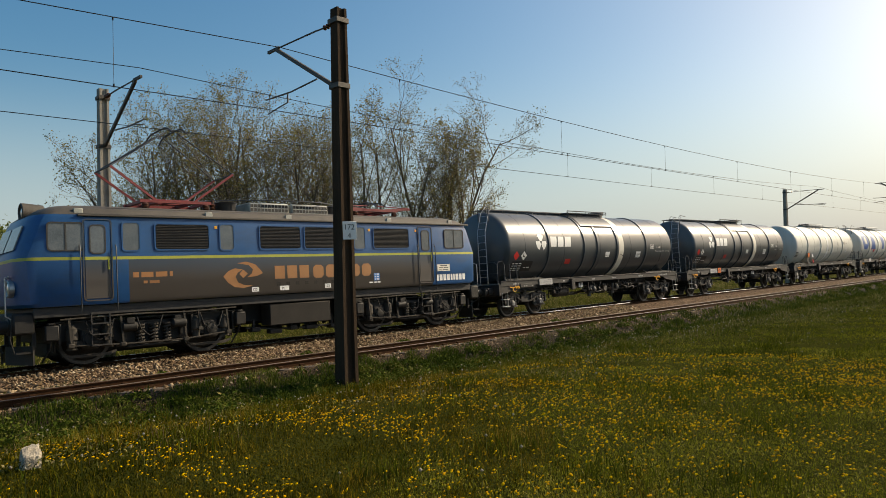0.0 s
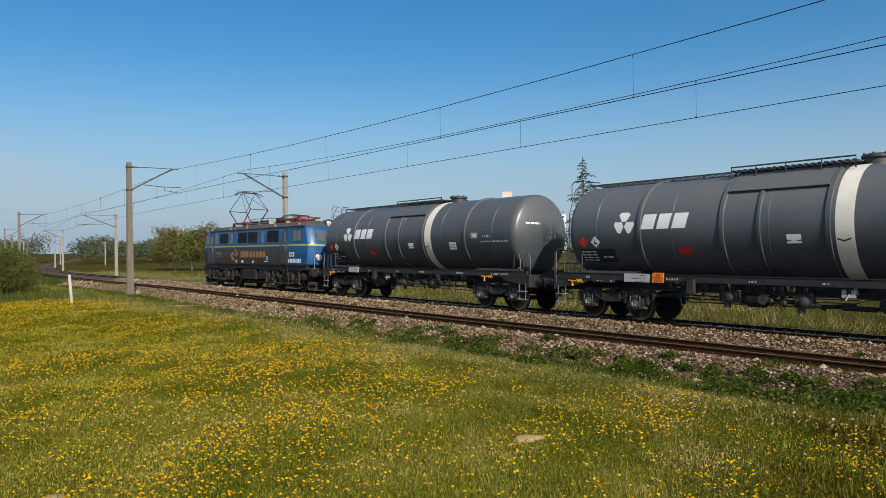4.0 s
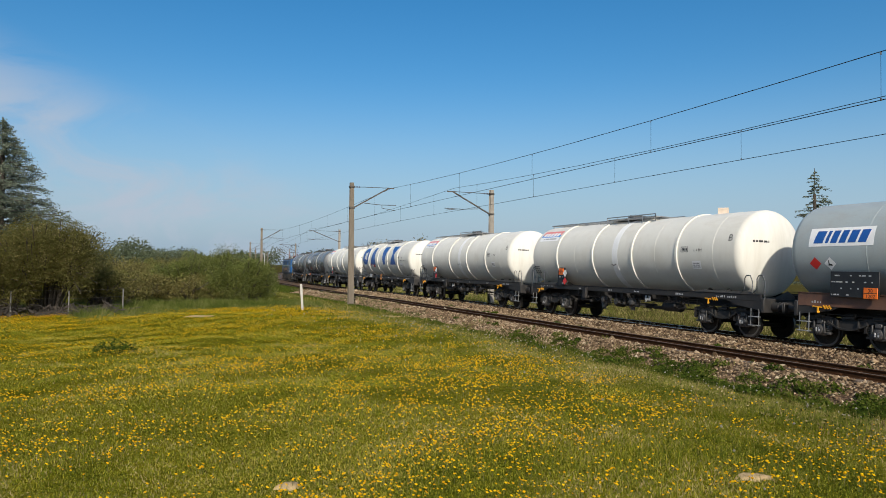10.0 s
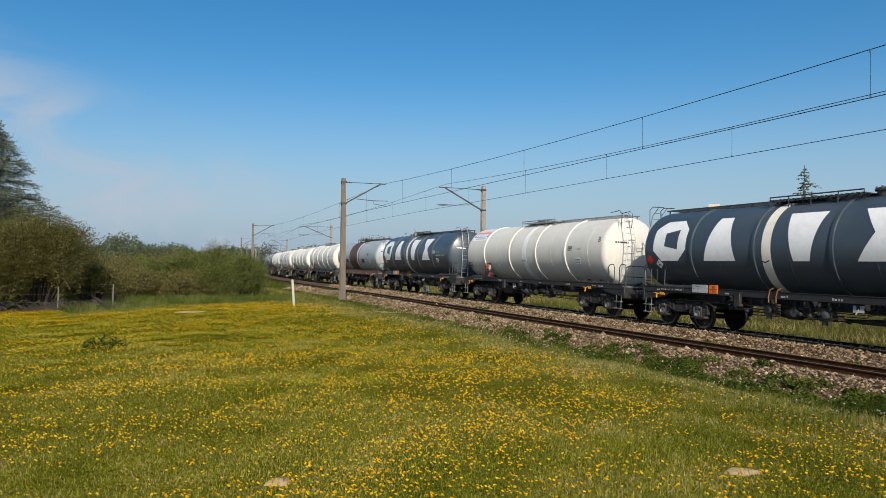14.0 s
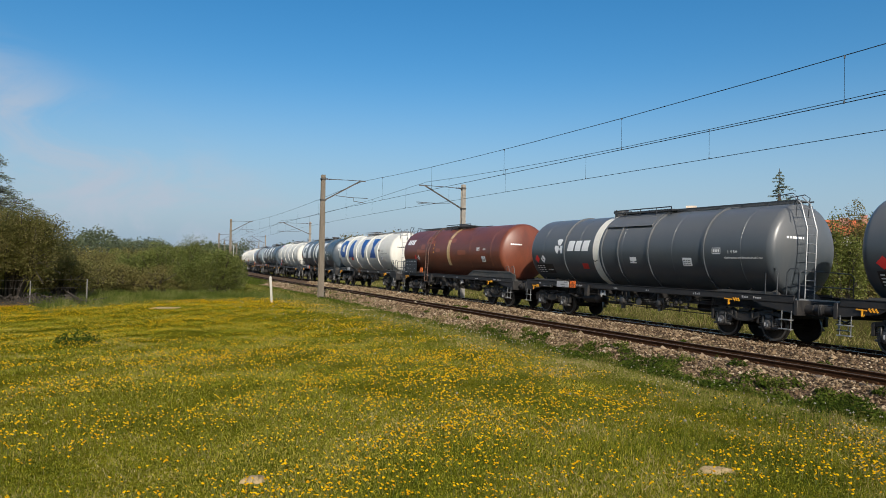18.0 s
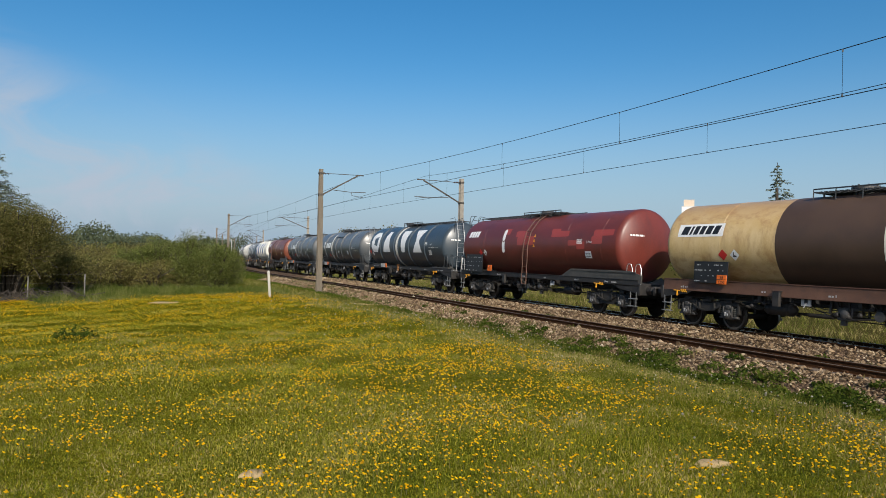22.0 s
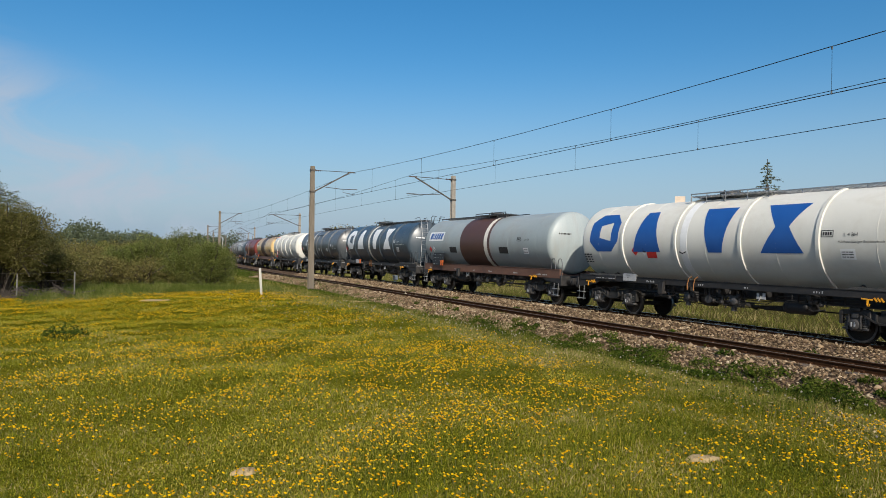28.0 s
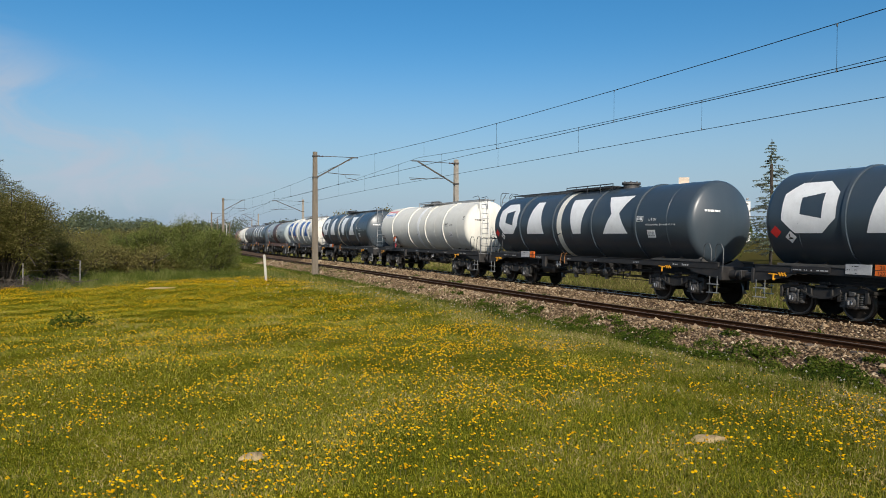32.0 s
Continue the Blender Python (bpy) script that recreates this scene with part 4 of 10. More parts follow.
def dish_x(R, r):
    """How far a dished end's surface lies behind its tip at radius r."""
    C, k = CROWN * R, KNUCKLE * R
    phi = math.asin((R - k) / (C - k))
    if r <= C * math.sin(phi):
        return C - math.sqrt(C * C - r * r)
    return C - (C - k) * math.cos(phi) - math.sqrt(max(0.0, k * k - (r - R + k) ** 2))


def tank_profile(L, R, n=9):
    """A barrel with dished ends: a shallow crown and a tight knuckle."""
    C, k = CROWN * R, KNUCKLE * R
    phi = math.asin((R - k) / (C - k))
    d = C - (C - k) * math.cos(phi)
    pr = [(-L / 2, 0.0)]
    for i in range(1, n + 1):
        r = C * math.sin(phi * i / n)
        pr.append((-L / 2 + dish_x(R, r), r))
    for i in range(1, n + 1):
        a = phi + (math.pi / 2 - phi) * i / n
        pr.append((-L / 2 + d - k * math.cos(a), R - k + k * math.sin(a)))
    body = [(-L / 2 + d + (L - 2 * d) * q / 14, R) for q in range(1, 14)]
    return pr + body + [(-x, r) for x, r in reversed(pr)]


def hoop(bm, x, w, R, zc, h=0.045, a0=0.0, a1=2 * math.pi, seg=56):
    """A raised band round a barrel."""
    turned(bm, [(x - w / 2, R - 0.01), (x - w / 2 + 0.012, R + h), (x + w / 2 - 0.012, R + h), (x + w / 2, R - 0.01)], "X", seg, (0, 0, zc), 0, a0, a1)
    return bm


def skirt(bm, x, w, R, zc, lift, a0, a1, seg=28):
    """A thin sheet round part of a barrel, with its edges turned in."""
    return turned(bm, [(x - w / 2, R - 0.004), (x - w / 2, R + lift), (x + w / 2, R + lift), (x + w / 2, R - 0.004)], "X", seg, (0, 0, zc), 0, a0, a1)


def ladder_mesh(pts, width, rungs, r=0.017):
    """A ladder whose strings follow pts."""
    bm = bm_new()
    P = [Vector(p) for p in pts]
    for y in (-width / 2, width / 2):
        tube(bm, [p + Vector((0, y, 0)) for p in P], r)
    total = sum((b - a).length for a, b in zip(P, P[1:]))
    for k in range(1, rungs + 1):
        d = total * k / (rungs + 1)
        for a, b in zip(P, P[1:]):
            q = (b - a).length
            if d <= q:
                c = a + (b - a) * d / q
                tube(bm, [c + Vector((0, -width / 2, 0)), c + Vector((0, width / 2, 0))], 0.013, 5)
                break
            d -= q
    return bm


# ---- tank wagons ----
# plain block figures: a notched octagon, a trapezium, an upturned wedge, an hourglass
SHAPE_A = [[(0.42, 0), (1.28, 0), (1.28, 0.42), (0.6, 0.55), (0, 0.4)], [(1.28, 0), (1.7, 0.42), (1.7, 1.18), (1.28, 1.6), (1.28, 0.42)], [(1.28, 1.6), (0.42, 1.6), (0, 1.2), (0.6, 1.05), (1.28, 1.18)], [(0, 1.2), (0, 0.4), (0.6, 0.55), (0.6, 1.05)]]
SHAPE_B = [[(0, 0), (1.4, 0), (1.0, 1.6), (0.44, 1.6)]]
SHAPE_C = [[(0.36, 0), (0.92, 0), (1.28, 1.6), (0, 1.6)]]
SHAPE_D = [[(0, 0), (1.45, 0), (0.96, 0.8), (1.45, 1.6), (0, 1.6), (0.5, 0.8)]]


def lobes(size):
    """Three blunt lobes about a centre."""
    out = []
    for k in range(3):
        a = math.radians(90 + 120 * k)
        pts = [(-0.13, 0.09), (0.13, 0.09), (0.34, 0.44), (0.2, 0.56), (-0.2, 0.56), (-0.34, 0.44)]
        c, s = math.cos(a - math.pi / 2), math.sin(a - math.pi / 2)
        out.append([(size * (x * c - y * s), size * (x * s + y * c)) for x, y in pts])
    return out


def bars(widths, h, gap, lean=0.0, x=0.0, y=0.0):
    """A row of plain bars in place of writing."""
    out = []
    for w in widths:
        out.append(rect(x, y, x + w, y + h, lean))
        x += w + gap
    return out


def diamond(r):
    return [[(0, -r), (r, 0), (0, r), (-r, 0)]]


def hazard_plate(root, x, y, z, double=True):
    """An orange number plate in its black-edged frame."""
    def make():
        bm = bm_new()
        box(bm, -0.2, 0.2, -0.012, 0.012, -0.15, 0.15, 0.006)
        return mesh_of("hazard_plate", bm, ORANGE_PLATE)
    ob = put("hazard_plate", shared("hazard", make), root, x, y, z, label="orange hazard plate with black figures")
    for txt, zz in (("30", 0.02), ("1202", -0.13)):
        put("figures", shared(("flat", txt), lambda: text_flat(txt, 0.14, BLACK_PAINT)), ob, 0, 0.0165, zz, 90, 0, 180)
    put("divider", shared("divider", lambda: mesh_of("divider", box(bm_new(), -0.19, 0.19, 0.0125, 0.0155, -0.008, 0.008), BLACK_PAINT)), ob)
    return ob


def label_board(root, x, y, z, w, h, key, material=None, seed=1, rows=4):
    def make():
        return mesh_of("label_board", box(bm_new(), -w / 2, w / 2, -0.012, 0.012, -h / 2, h / 2, 0.005), material or BLACK_PAINT)
    ob = put("label_board", shared(("board", key), make), root, x, y, z)

    def ink():
        bm = bm_new()
        g = random.Random(seed)
        for r in range(rows):
            zz = h / 2 - h * (r + 0.75) / rows
            hh = h / rows * 0.2
            xx = -w / 2 + 0.04
            while xx < w / 2 - 0.08:
                q = g.uniform(0.03, 0.12)
                if g.random() < 0.45:
                    box(bm, -xx - min(q, w / 2 - 0.04 - xx), -xx, 0.0135, 0.016, zz, zz + hh)
                xx += q + 0.025
        return mesh_of("lettering", bm, GREY_PANEL if (material or BLACK_PAINT) in (BLACK_PAINT, STEEL_DARK) else BLACK_PAINT)
    put("lettering", shared(("ink", key), ink), ob)
    return ob


def underframe(root, L, style):
    e = L / 2 - 0.62
    sill = RUST_SILL if style == "rust" else STEEL_DARK
    put("centre_sill", shared(("csill", round(e, 1)), lambda: mesh_of("centre_sill", box(bm_new(), -e, e, -0.25, 0.25, 0.94, 1.24, 0.02), STEEL_DARK)), root)
    for g in (-1, 1):
        def headstock():
            bm = bm_new()
            box(bm, -0.06, 0.06, -1.32, 1.32, 0.86, 1.32, 0.015)
            box(bm, -1.5, -0.06, -1.3, 1.3, 1.18, 1.3, 0.01)
            for y in (-1.28, 1.28):
                a = [(-0.06, 0.92), (-0.06, 1.3), (-1.6, 1.3), (-1.2, 1.08)]
                v = [bm.verts.new((x, y - 0.02, z)) for x, z in a]
                w = [bm.verts.new((x, y + 0.02, z)) for x, z in a]
                bm.faces.new(v)
                bm.faces.new(w[::-1])
                for k in range(4):
                    bm.faces.new((v[k], w[k], w[(k + 1) % 4], v[(k + 1) % 4]))
            bmesh.ops.recalc_face_normals(bm, faces=bm.faces)
            return mesh_of("headstock", bm, STEEL_DARK)
        put("headstock", shared("headstock", headstock), root, g * e, 0, 0, 0, 0, 0 if g > 0 else 180)

        def cradle():
            bm = bm_new()
            # a saddle under the shell, cut to its curve
            R, zc = 1.52, 2.85
            for xx in (-0.9, 0.0, 0.9):
                pts = [(1.2, 1.28), (1.2, 1.42)] + [(R * math.sin(q), zc - R * math.cos(q)) for q in (0.6, 0.45, 0.2, -0.2, -0.45, -0.6)] + [(-1.2, 1.42), (-1.2, 1.28)]
                v = [bm.verts.new((xx - 0.02, y, z)) for y, z in pts]
                w = [bm.verts.new((xx + 0.02, y, z)) for y, z in pts]
                bm.faces.new(v)
                bm.faces.new(w[::-1])
                for k in range(len(pts)):
                    bm.faces.new((v[k], w[k], w[(k + 1) % len(pts)], v[(k + 1) % len(pts)]))
            for y in (-1, 1):
                a = [(-1.9, 1.3), (1.35, 1.3), (1.3, 1.52), (-0.9, 1.52)]
                v = [bm.verts.new((x, y * 1.24, z)) for x, z in a]
                w = [bm.verts.new((x, y * 1.2, z)) for x, z in a]
                bm.faces.new(v)
                bm.faces.new(w[::-1])
                for k in range(4):
                    bm.faces.new((v[k], w[k], w[(k + 1) % 4], v[(k + 1) % 4]))
            bmesh.ops.recalc_face_normals(bm, faces=bm.faces)
            return mesh_of("tank_saddle", bm, SADDLE_MAT if style != "rust" else RUST_SILL)
        put("tank_saddle", shared(("saddle", style), cradle), root, g * 5.45, 0, 0, 0, 0, 0 if g > 0 else 180)
    for y in (-1, 1):
        def side_sill():
            bm = bm_new()
            h0, h1 = (1.18, 1.56) if style == "rust" else (1.22, 1.42)
            box(bm, -e + 0.07, e - 0.07, -0.05, 0.05, h0, h1, 0.012)
            box(bm, -e + 0.07, e - 0.07, -0.09, 0.07, h1, h1 + 0.03, 0.006)
            if style != "rust":
                for x in np.linspace(-e + 2.5, e - 2.5, 6):
                    box(bm, x - 0.02, x + 0.02, -0.08, -0.051, h0, h1)
            return mesh_of("side_sill", bm, sill)
        put("side_sill", shared(("sill", style, round(e, 1)), side_sill), root, 0, y * 1.26, 0, 0, 0, 0 if y > 0 else 180)
    for x in (-3.2, -1.6, 0.0, 1.6, 3.2):
        put("crossmember", shared("crossmember", lambda: mesh_of("crossmember", box(bm_new(), -0.06, 0.06, -1.22, 1.22, 1.05, 1.22, 0.01), STEEL_DARK)), root, x)


def brake_gear(root, flip=1):
    def reservoir():
        bm = bm_new()
        turned(bm, [(-0.55, 0.0), (-0.52, 0.12), (-0.42, 0.2), (0.42, 0.2), (0.52, 0.12), (0.55, 0.0)], "X", 18)
        for x in (-0.3, 0.3):
            hoop(bm, x, 0.05, 0.2, 0, 0.012, seg=18)
            beam(bm, (x, 0, 0.19), (x, 0, 0.36), 0.06, 0.02)
        return mesh_of("air_reservoir", bm, STEEL_DARK)
    put("air_reservoir", shared("reservoir", reservoir), root, flip * 2.7, 0.85, 0.82)
    put("air_reservoir", shared("reservoir", reservoir), root, flip * -2.2, -0.8, 0.82)

    def rods():
        bm = bm_new()
        tube(bm, [(-4.3, 0.15, 0.72), (4.3, 0.15, 0.72)], 0.022)
        tube(bm, [(-4.2, 0.95, 0.8), (-0.4, 0.95, 0.78)], 0.018)
        tube(bm, [(-3.6, 0.4, 0.6), (0.6, 0.4, 0.64)], 0.016)
        for x in (-0.6, 0.8):
            beam(bm, (x, -0.5, 0.72), (x + 0.2, 0.95, 0.75), 0.05, 0.07)
        for x in (-3.9, -2.4, 3.6):
            beam(bm, (x, 0.9, 0.6), (x, 0.9, 1.1), 0.05, 0.02)
        return mesh_of("brake_rigging", bm, BOGIE_MAT)
    def cylinder():
        bm = bm_new()
        turned(bm, [(-0.3, 0.0), (-0.3, 0.16), (-0.26, 0.18), (0.2, 0.18), (0.24, 0.14), (0.3, 0.05), (0.62, 0.04), (0.62, 0.0)], "X", 16)
        beam(bm, (0.6, 0, -0.2), (0.6, 0, 0.22), 0.05, 0.03)
        for x in (-0.2, 0.1):
            beam(bm, (x, 0, 0.15), (x, 0, 0.42), 0.08, 0.03)
        return mesh_of("brake_cylinder", bm, BOGIE_MAT)
    put("brake_cylinder", shared("cylinder", cylinder), root, flip * -0.9, 0.55, 0.78, 0, 0, 0 if flip > 0 else 180)

    def pipe_run():
        bm = bm_new()
        for y, z in ((1.12, 1.14), (1.04, 1.06), (1.16, 0.98)):
            tube(bm, [(-4.6, y, z), (-2.0, y, z - 0.03), (-1.7, y - 0.1, z - 0.14), (1.2, y - 0.1, z - 0.14), (1.5, y, z - 0.02), (4.6, y, z)], 0.015, 5)
        for x in np.linspace(-4.2, 4.2, 13):
            beam(bm, (x, 1.1, 0.94), (x, 1.1, 1.2), 0.05, 0.02)
        return mesh_of("pipe_run", bm, BOGIE_MAT)
    put("pipe_run", shared("pipes", pipe_run), root)

    def slack_adjuster():
        bm = bm_new()
        turned(bm, [(-0.7, 0.03), (-0.4, 0.03), (-0.38, 0.065), (0.4, 0.065), (0.42, 0.03), (0.9, 0.03)], "X", 10)
        for x in (-0.7, 0.9):
            beam(bm, (x, -0.25, -0.06), (x, 0.3, 0.1), 0.05, 0.09)
        return mesh_of("slack_adjuster", bm, BOGIE_MAT)
    put("slack_adjuster", shared("slack", slack_adjuster), root, flip * 1.6, 0.5, 0.7)

    def levers(w, h, seed):
        bm = bm_new()
        g = random.Random(seed)
        for k in range(9):
            x = -w / 2 + w * (k + 0.5) / 9
            low = g.uniform(0.3, 1.0) * h
            beam(bm, (x, g.uniform(-0.1, 0.12), 0.0), (x + g.uniform(-0.08, 0.08), g.uniform(-0.1, 0.16), -low), g.uniform(0.025, 0.07), g.uniform(0.02, 0.06))
            if k % 2:
                turned(bm, [(0.0, 0.07), (0.06, 0.07), (0.09, 0.04), (0.09, 0.0)], "Y", 10, (x, 0.1, -low))
        box(bm, -w * 0.5, w * 0.3, -0.06, 0.06, -h * 0.45, -h * 0.3, 0.01)
        tube(bm, [(-w * 0.5, 0.1, -h * 0.8), (0, 0.14, -h * 0.95), (w * 0.5, 0.1, -h * 0.7)], 0.02, 5)
        return mesh_of("valve_gear", bm, BOGIE_MAT)
    put("valve_gear", shared("levers_a", lambda: levers(1.5, 0.5, 3)), root, flip * 0.2, 1.0, 1.18)
    put("valve_gear", shared("levers_b", lambda: levers(1.0, 0.4, 8)), root, flip * -2.6, 1.02, 1.18)
    put("valve_gear", shared("levers_c", lambda: levers(0.7, 0.45, 12)), root, flip * 3.3, 1.0, 1.18)
    put("brake_rigging", shared("rods", rods), root, 0, 0, 0, 0, 0, 0 if flip > 0 else 180)

    def valve():
        bm = bm_new()
        box(bm, -0.22, 0.22, -0.14, 0.14, -0.2, 0.16, 0.02)
        turned(bm, [(0.14, 0.12), (0.24, 0.12), (0.27, 0.06), (0.27, 0)], "Y", 14, (-0.05, 0, -0.02))
        turned(bm, [(-0.2, 0.09), (-0.34, 0.09), (-0.34, 0)], "Z", 12, (0.1, 0, 0))
        tube(bm, [(0.2, 0.05, 0), (0.5, 0.1, -0.1), (0.8, 0.05, 0.02)], 0.02)
        return mesh_of("brake_valve", bm, AXLEBOX_MAT)
    put("brake_valve", shared("valve", valve), root, flip * 0.5, 0.95, 0.86)
    put("brake_valve", shared("valve", valve), root, flip * -1.5, 0.9, 0.9)

    def changeover():
        bm = bm_new()
        box(bm, -0.16, 0.16, -0.015, 0.015, -0.1, 0.1, 0.005)
        beam(bm, (-0.02, 0.02, 0.0), (0.05, 0.05, -0.16), 0.025)
        return mesh_of("changeover_plate", bm, GREY_PANEL)
    put("changeover_plate", shared("changeover", changeover), root, flip * 1.6, 1.2, 1.08)

    def outlet():
        bm = bm_new()
        turned(bm, [(0.0, 0.1), (0.45, 0.1), (0.45, 0.14), (0.5, 0.14), (0.5, 0.0)], "Y", 16, (0, 0.45, 0))
        tube(bm, [(0, 0, 0.35), (0, 0.2, 0.15), (0, 0.5, 0)], 0.1, 10)
        return mesh_of("bottom_outlet", bm, AXLEBOX_MAT)
    put("bottom_outlet", shared("outlet", outlet), root, flip * -0.5, 0.2, 0.85)


def side_fittings(root, L, ladder, rail_mat):
    """Steps, grab irons, shunter's hooks and label boards along the near side and at the ends."""
    e = L / 2 - 0.62

    def step():
        bm = bm_new()
        for x in (-0.16, 0.16):
            beam(bm, (x, 0, 0.4), (x, 0, 0.98), 0.03, 0.012)
        for z in (0.42, 0.7):
            box(bm, -0.2, 0.2, -0.06, 0.09, z, z + 0.03, 0.006)
        return mesh_of("footstep", bm, GALV)

    def grab():
        bm = bm_new()
        tube(bm, [(-0.22, 0, 1.3), (-0.22, 0, 2.12), (-0.14, 0, 2.24), (0.1, 0, 2.24), (0.2, 0, 2.12), (0.2, 0, 1.3)], 0.02)
        return mesh_of("grab_rail", bm, rail_mat)

    def hook():
        bm = bm_new()
        for x in (-0.3, -0.21, -0.12):
            beam(bm, (x, 0.0, 0.0), (x + 0.08, 0.0, 0.1), 0.012, 0.045)
        beam(bm, (0.0, 0, 0.04), (0.3, 0, 0.06), 0.025, 0.035)
        beam(bm, (0.12, 0.01, 0.05), (0.12, 0.02, -0.1), 0.028, 0.04)
        tube(bm, [(0.12, 0.03, -0.08), (0.09, 0.06, -0.13), (0.04, 0.07, -0.12), (0.02, 0.07, -0.07)], 0.016, 5)
        return mesh_of("rope_hook", bm, YELLOW_PAINT)
    for g in (-1, 1):
        for y in (-1, 1):
            put("footstep", shared("step", step), root, g * (e - 0.3), y * 1.3, 0, 0, 0, 0 if y > 0 else 180)
    def sill_marks(seed):
        bm = bm_new()
        g = random.Random(seed)
        for x in (-6.2, -5.7, -3.7, -1.2, 0.6, 2.9, 6.1):
            n = g.randint(2, 5)
            for k in range(n):
                box(bm, x + 0.085 * k, x + 0.085 * k + g.uniform(0.03, 0.07), 1.314, 1.317, 1.28, 1.28 + g.choice((0.05, 0.07)))
        return mesh_of("sill_lettering", bm, GREY_PANEL)
    put("sill_lettering", shared(("sillmarks", L > 16), lambda: sill_marks(5 if L > 16 else 9)), root)

    def small_box():
        bm = bm_new()
        box(bm, -0.12, 0.12, -0.06, 0.06, -0.3, 0.14, 0.012)
        box(bm, -0.14, 0.14, -0.07, 0.07, 0.145, 0.17, 0.006)
        return mesh_of("tool_box", bm, STEEL_DARK)
    put("tool_box", shared("toolbox", small_box), root, 2.45, 1.38, 1.2)
    put("rope_hook", shared("hook", hook), root, -5.1, 1.33, 1.16, label="amber-yellow rope hook")
    put("rope_hook", shared("hook", hook), root, e - 0.9, 1.33, 1.12, label="amber-yellow rope hook")
    ex = e - 0.15
    for x in ((ex, ex - 0.75) if ladder == "F" else (-ex, -ex + 0.75)):
        put("grab_rail", shared(("grab", rail_mat.name), grab), root, x, 1.28, 0)

    # bent rails at the trailing corner of the wagons without a ladder there
    if ladder == "F":
        def corner():
            bm = bm_new()
            tube(bm, [(-0.2, 0, 1.28), (-0.2, 0, 1.85), (-0.1, 0, 2.05), (0.05, 0, 2.05), (0.12, 0, 1.95), (0.12, 0, 1.6), (0.3, 0, 1.45), (0.3, 0, 1.28)], 0.018)
            return mesh_of("corner_rail", bm, rail_mat)
        for x in (-ex, -ex + 0.5):
            put("corner_rail", shared(("corner", rail_mat.name), corner), root, x, 1.28, 0)

    def far_rail():
        bm = bm_new()
        tube(bm, [(0, 1.25, 1.3), (0, 1.25, 2.1), (0, 1.1, 2.2), (0, -1.1, 2.2), (0, -1.25, 2.1), (0, -1.25, 1.3)], 0.02)
        tube(bm, [(0, 1.25, 1.75), (0, -1.25, 1.75)], 0.016)
        return mesh_of("end_railing", bm, rail_mat)
    put("end_railing", shared(("endrail", rail_mat.name), far_rail), root, (1 if ladder == "F" else -1) * (e + 0.02))

    def platform():
        bm = bm_new()
        for k in range(9):
            box(bm, -0.36 + 0.08 * k, -0.33 + 0.08 * k, -1.25, 1.25, 1.3, 1.34)
        box(bm, -0.4, -0.37, -1.28, 1.28, 1.28, 1.36)
        box(bm, 0.37, 0.4, -1.28, 1.28, 1.28, 1.36)
        return mesh_of("end_platform", bm, GALV)
    put("end_platform", shared("platform", platform), root, (1 if ladder == "F" else -1) * (e - 0.42))


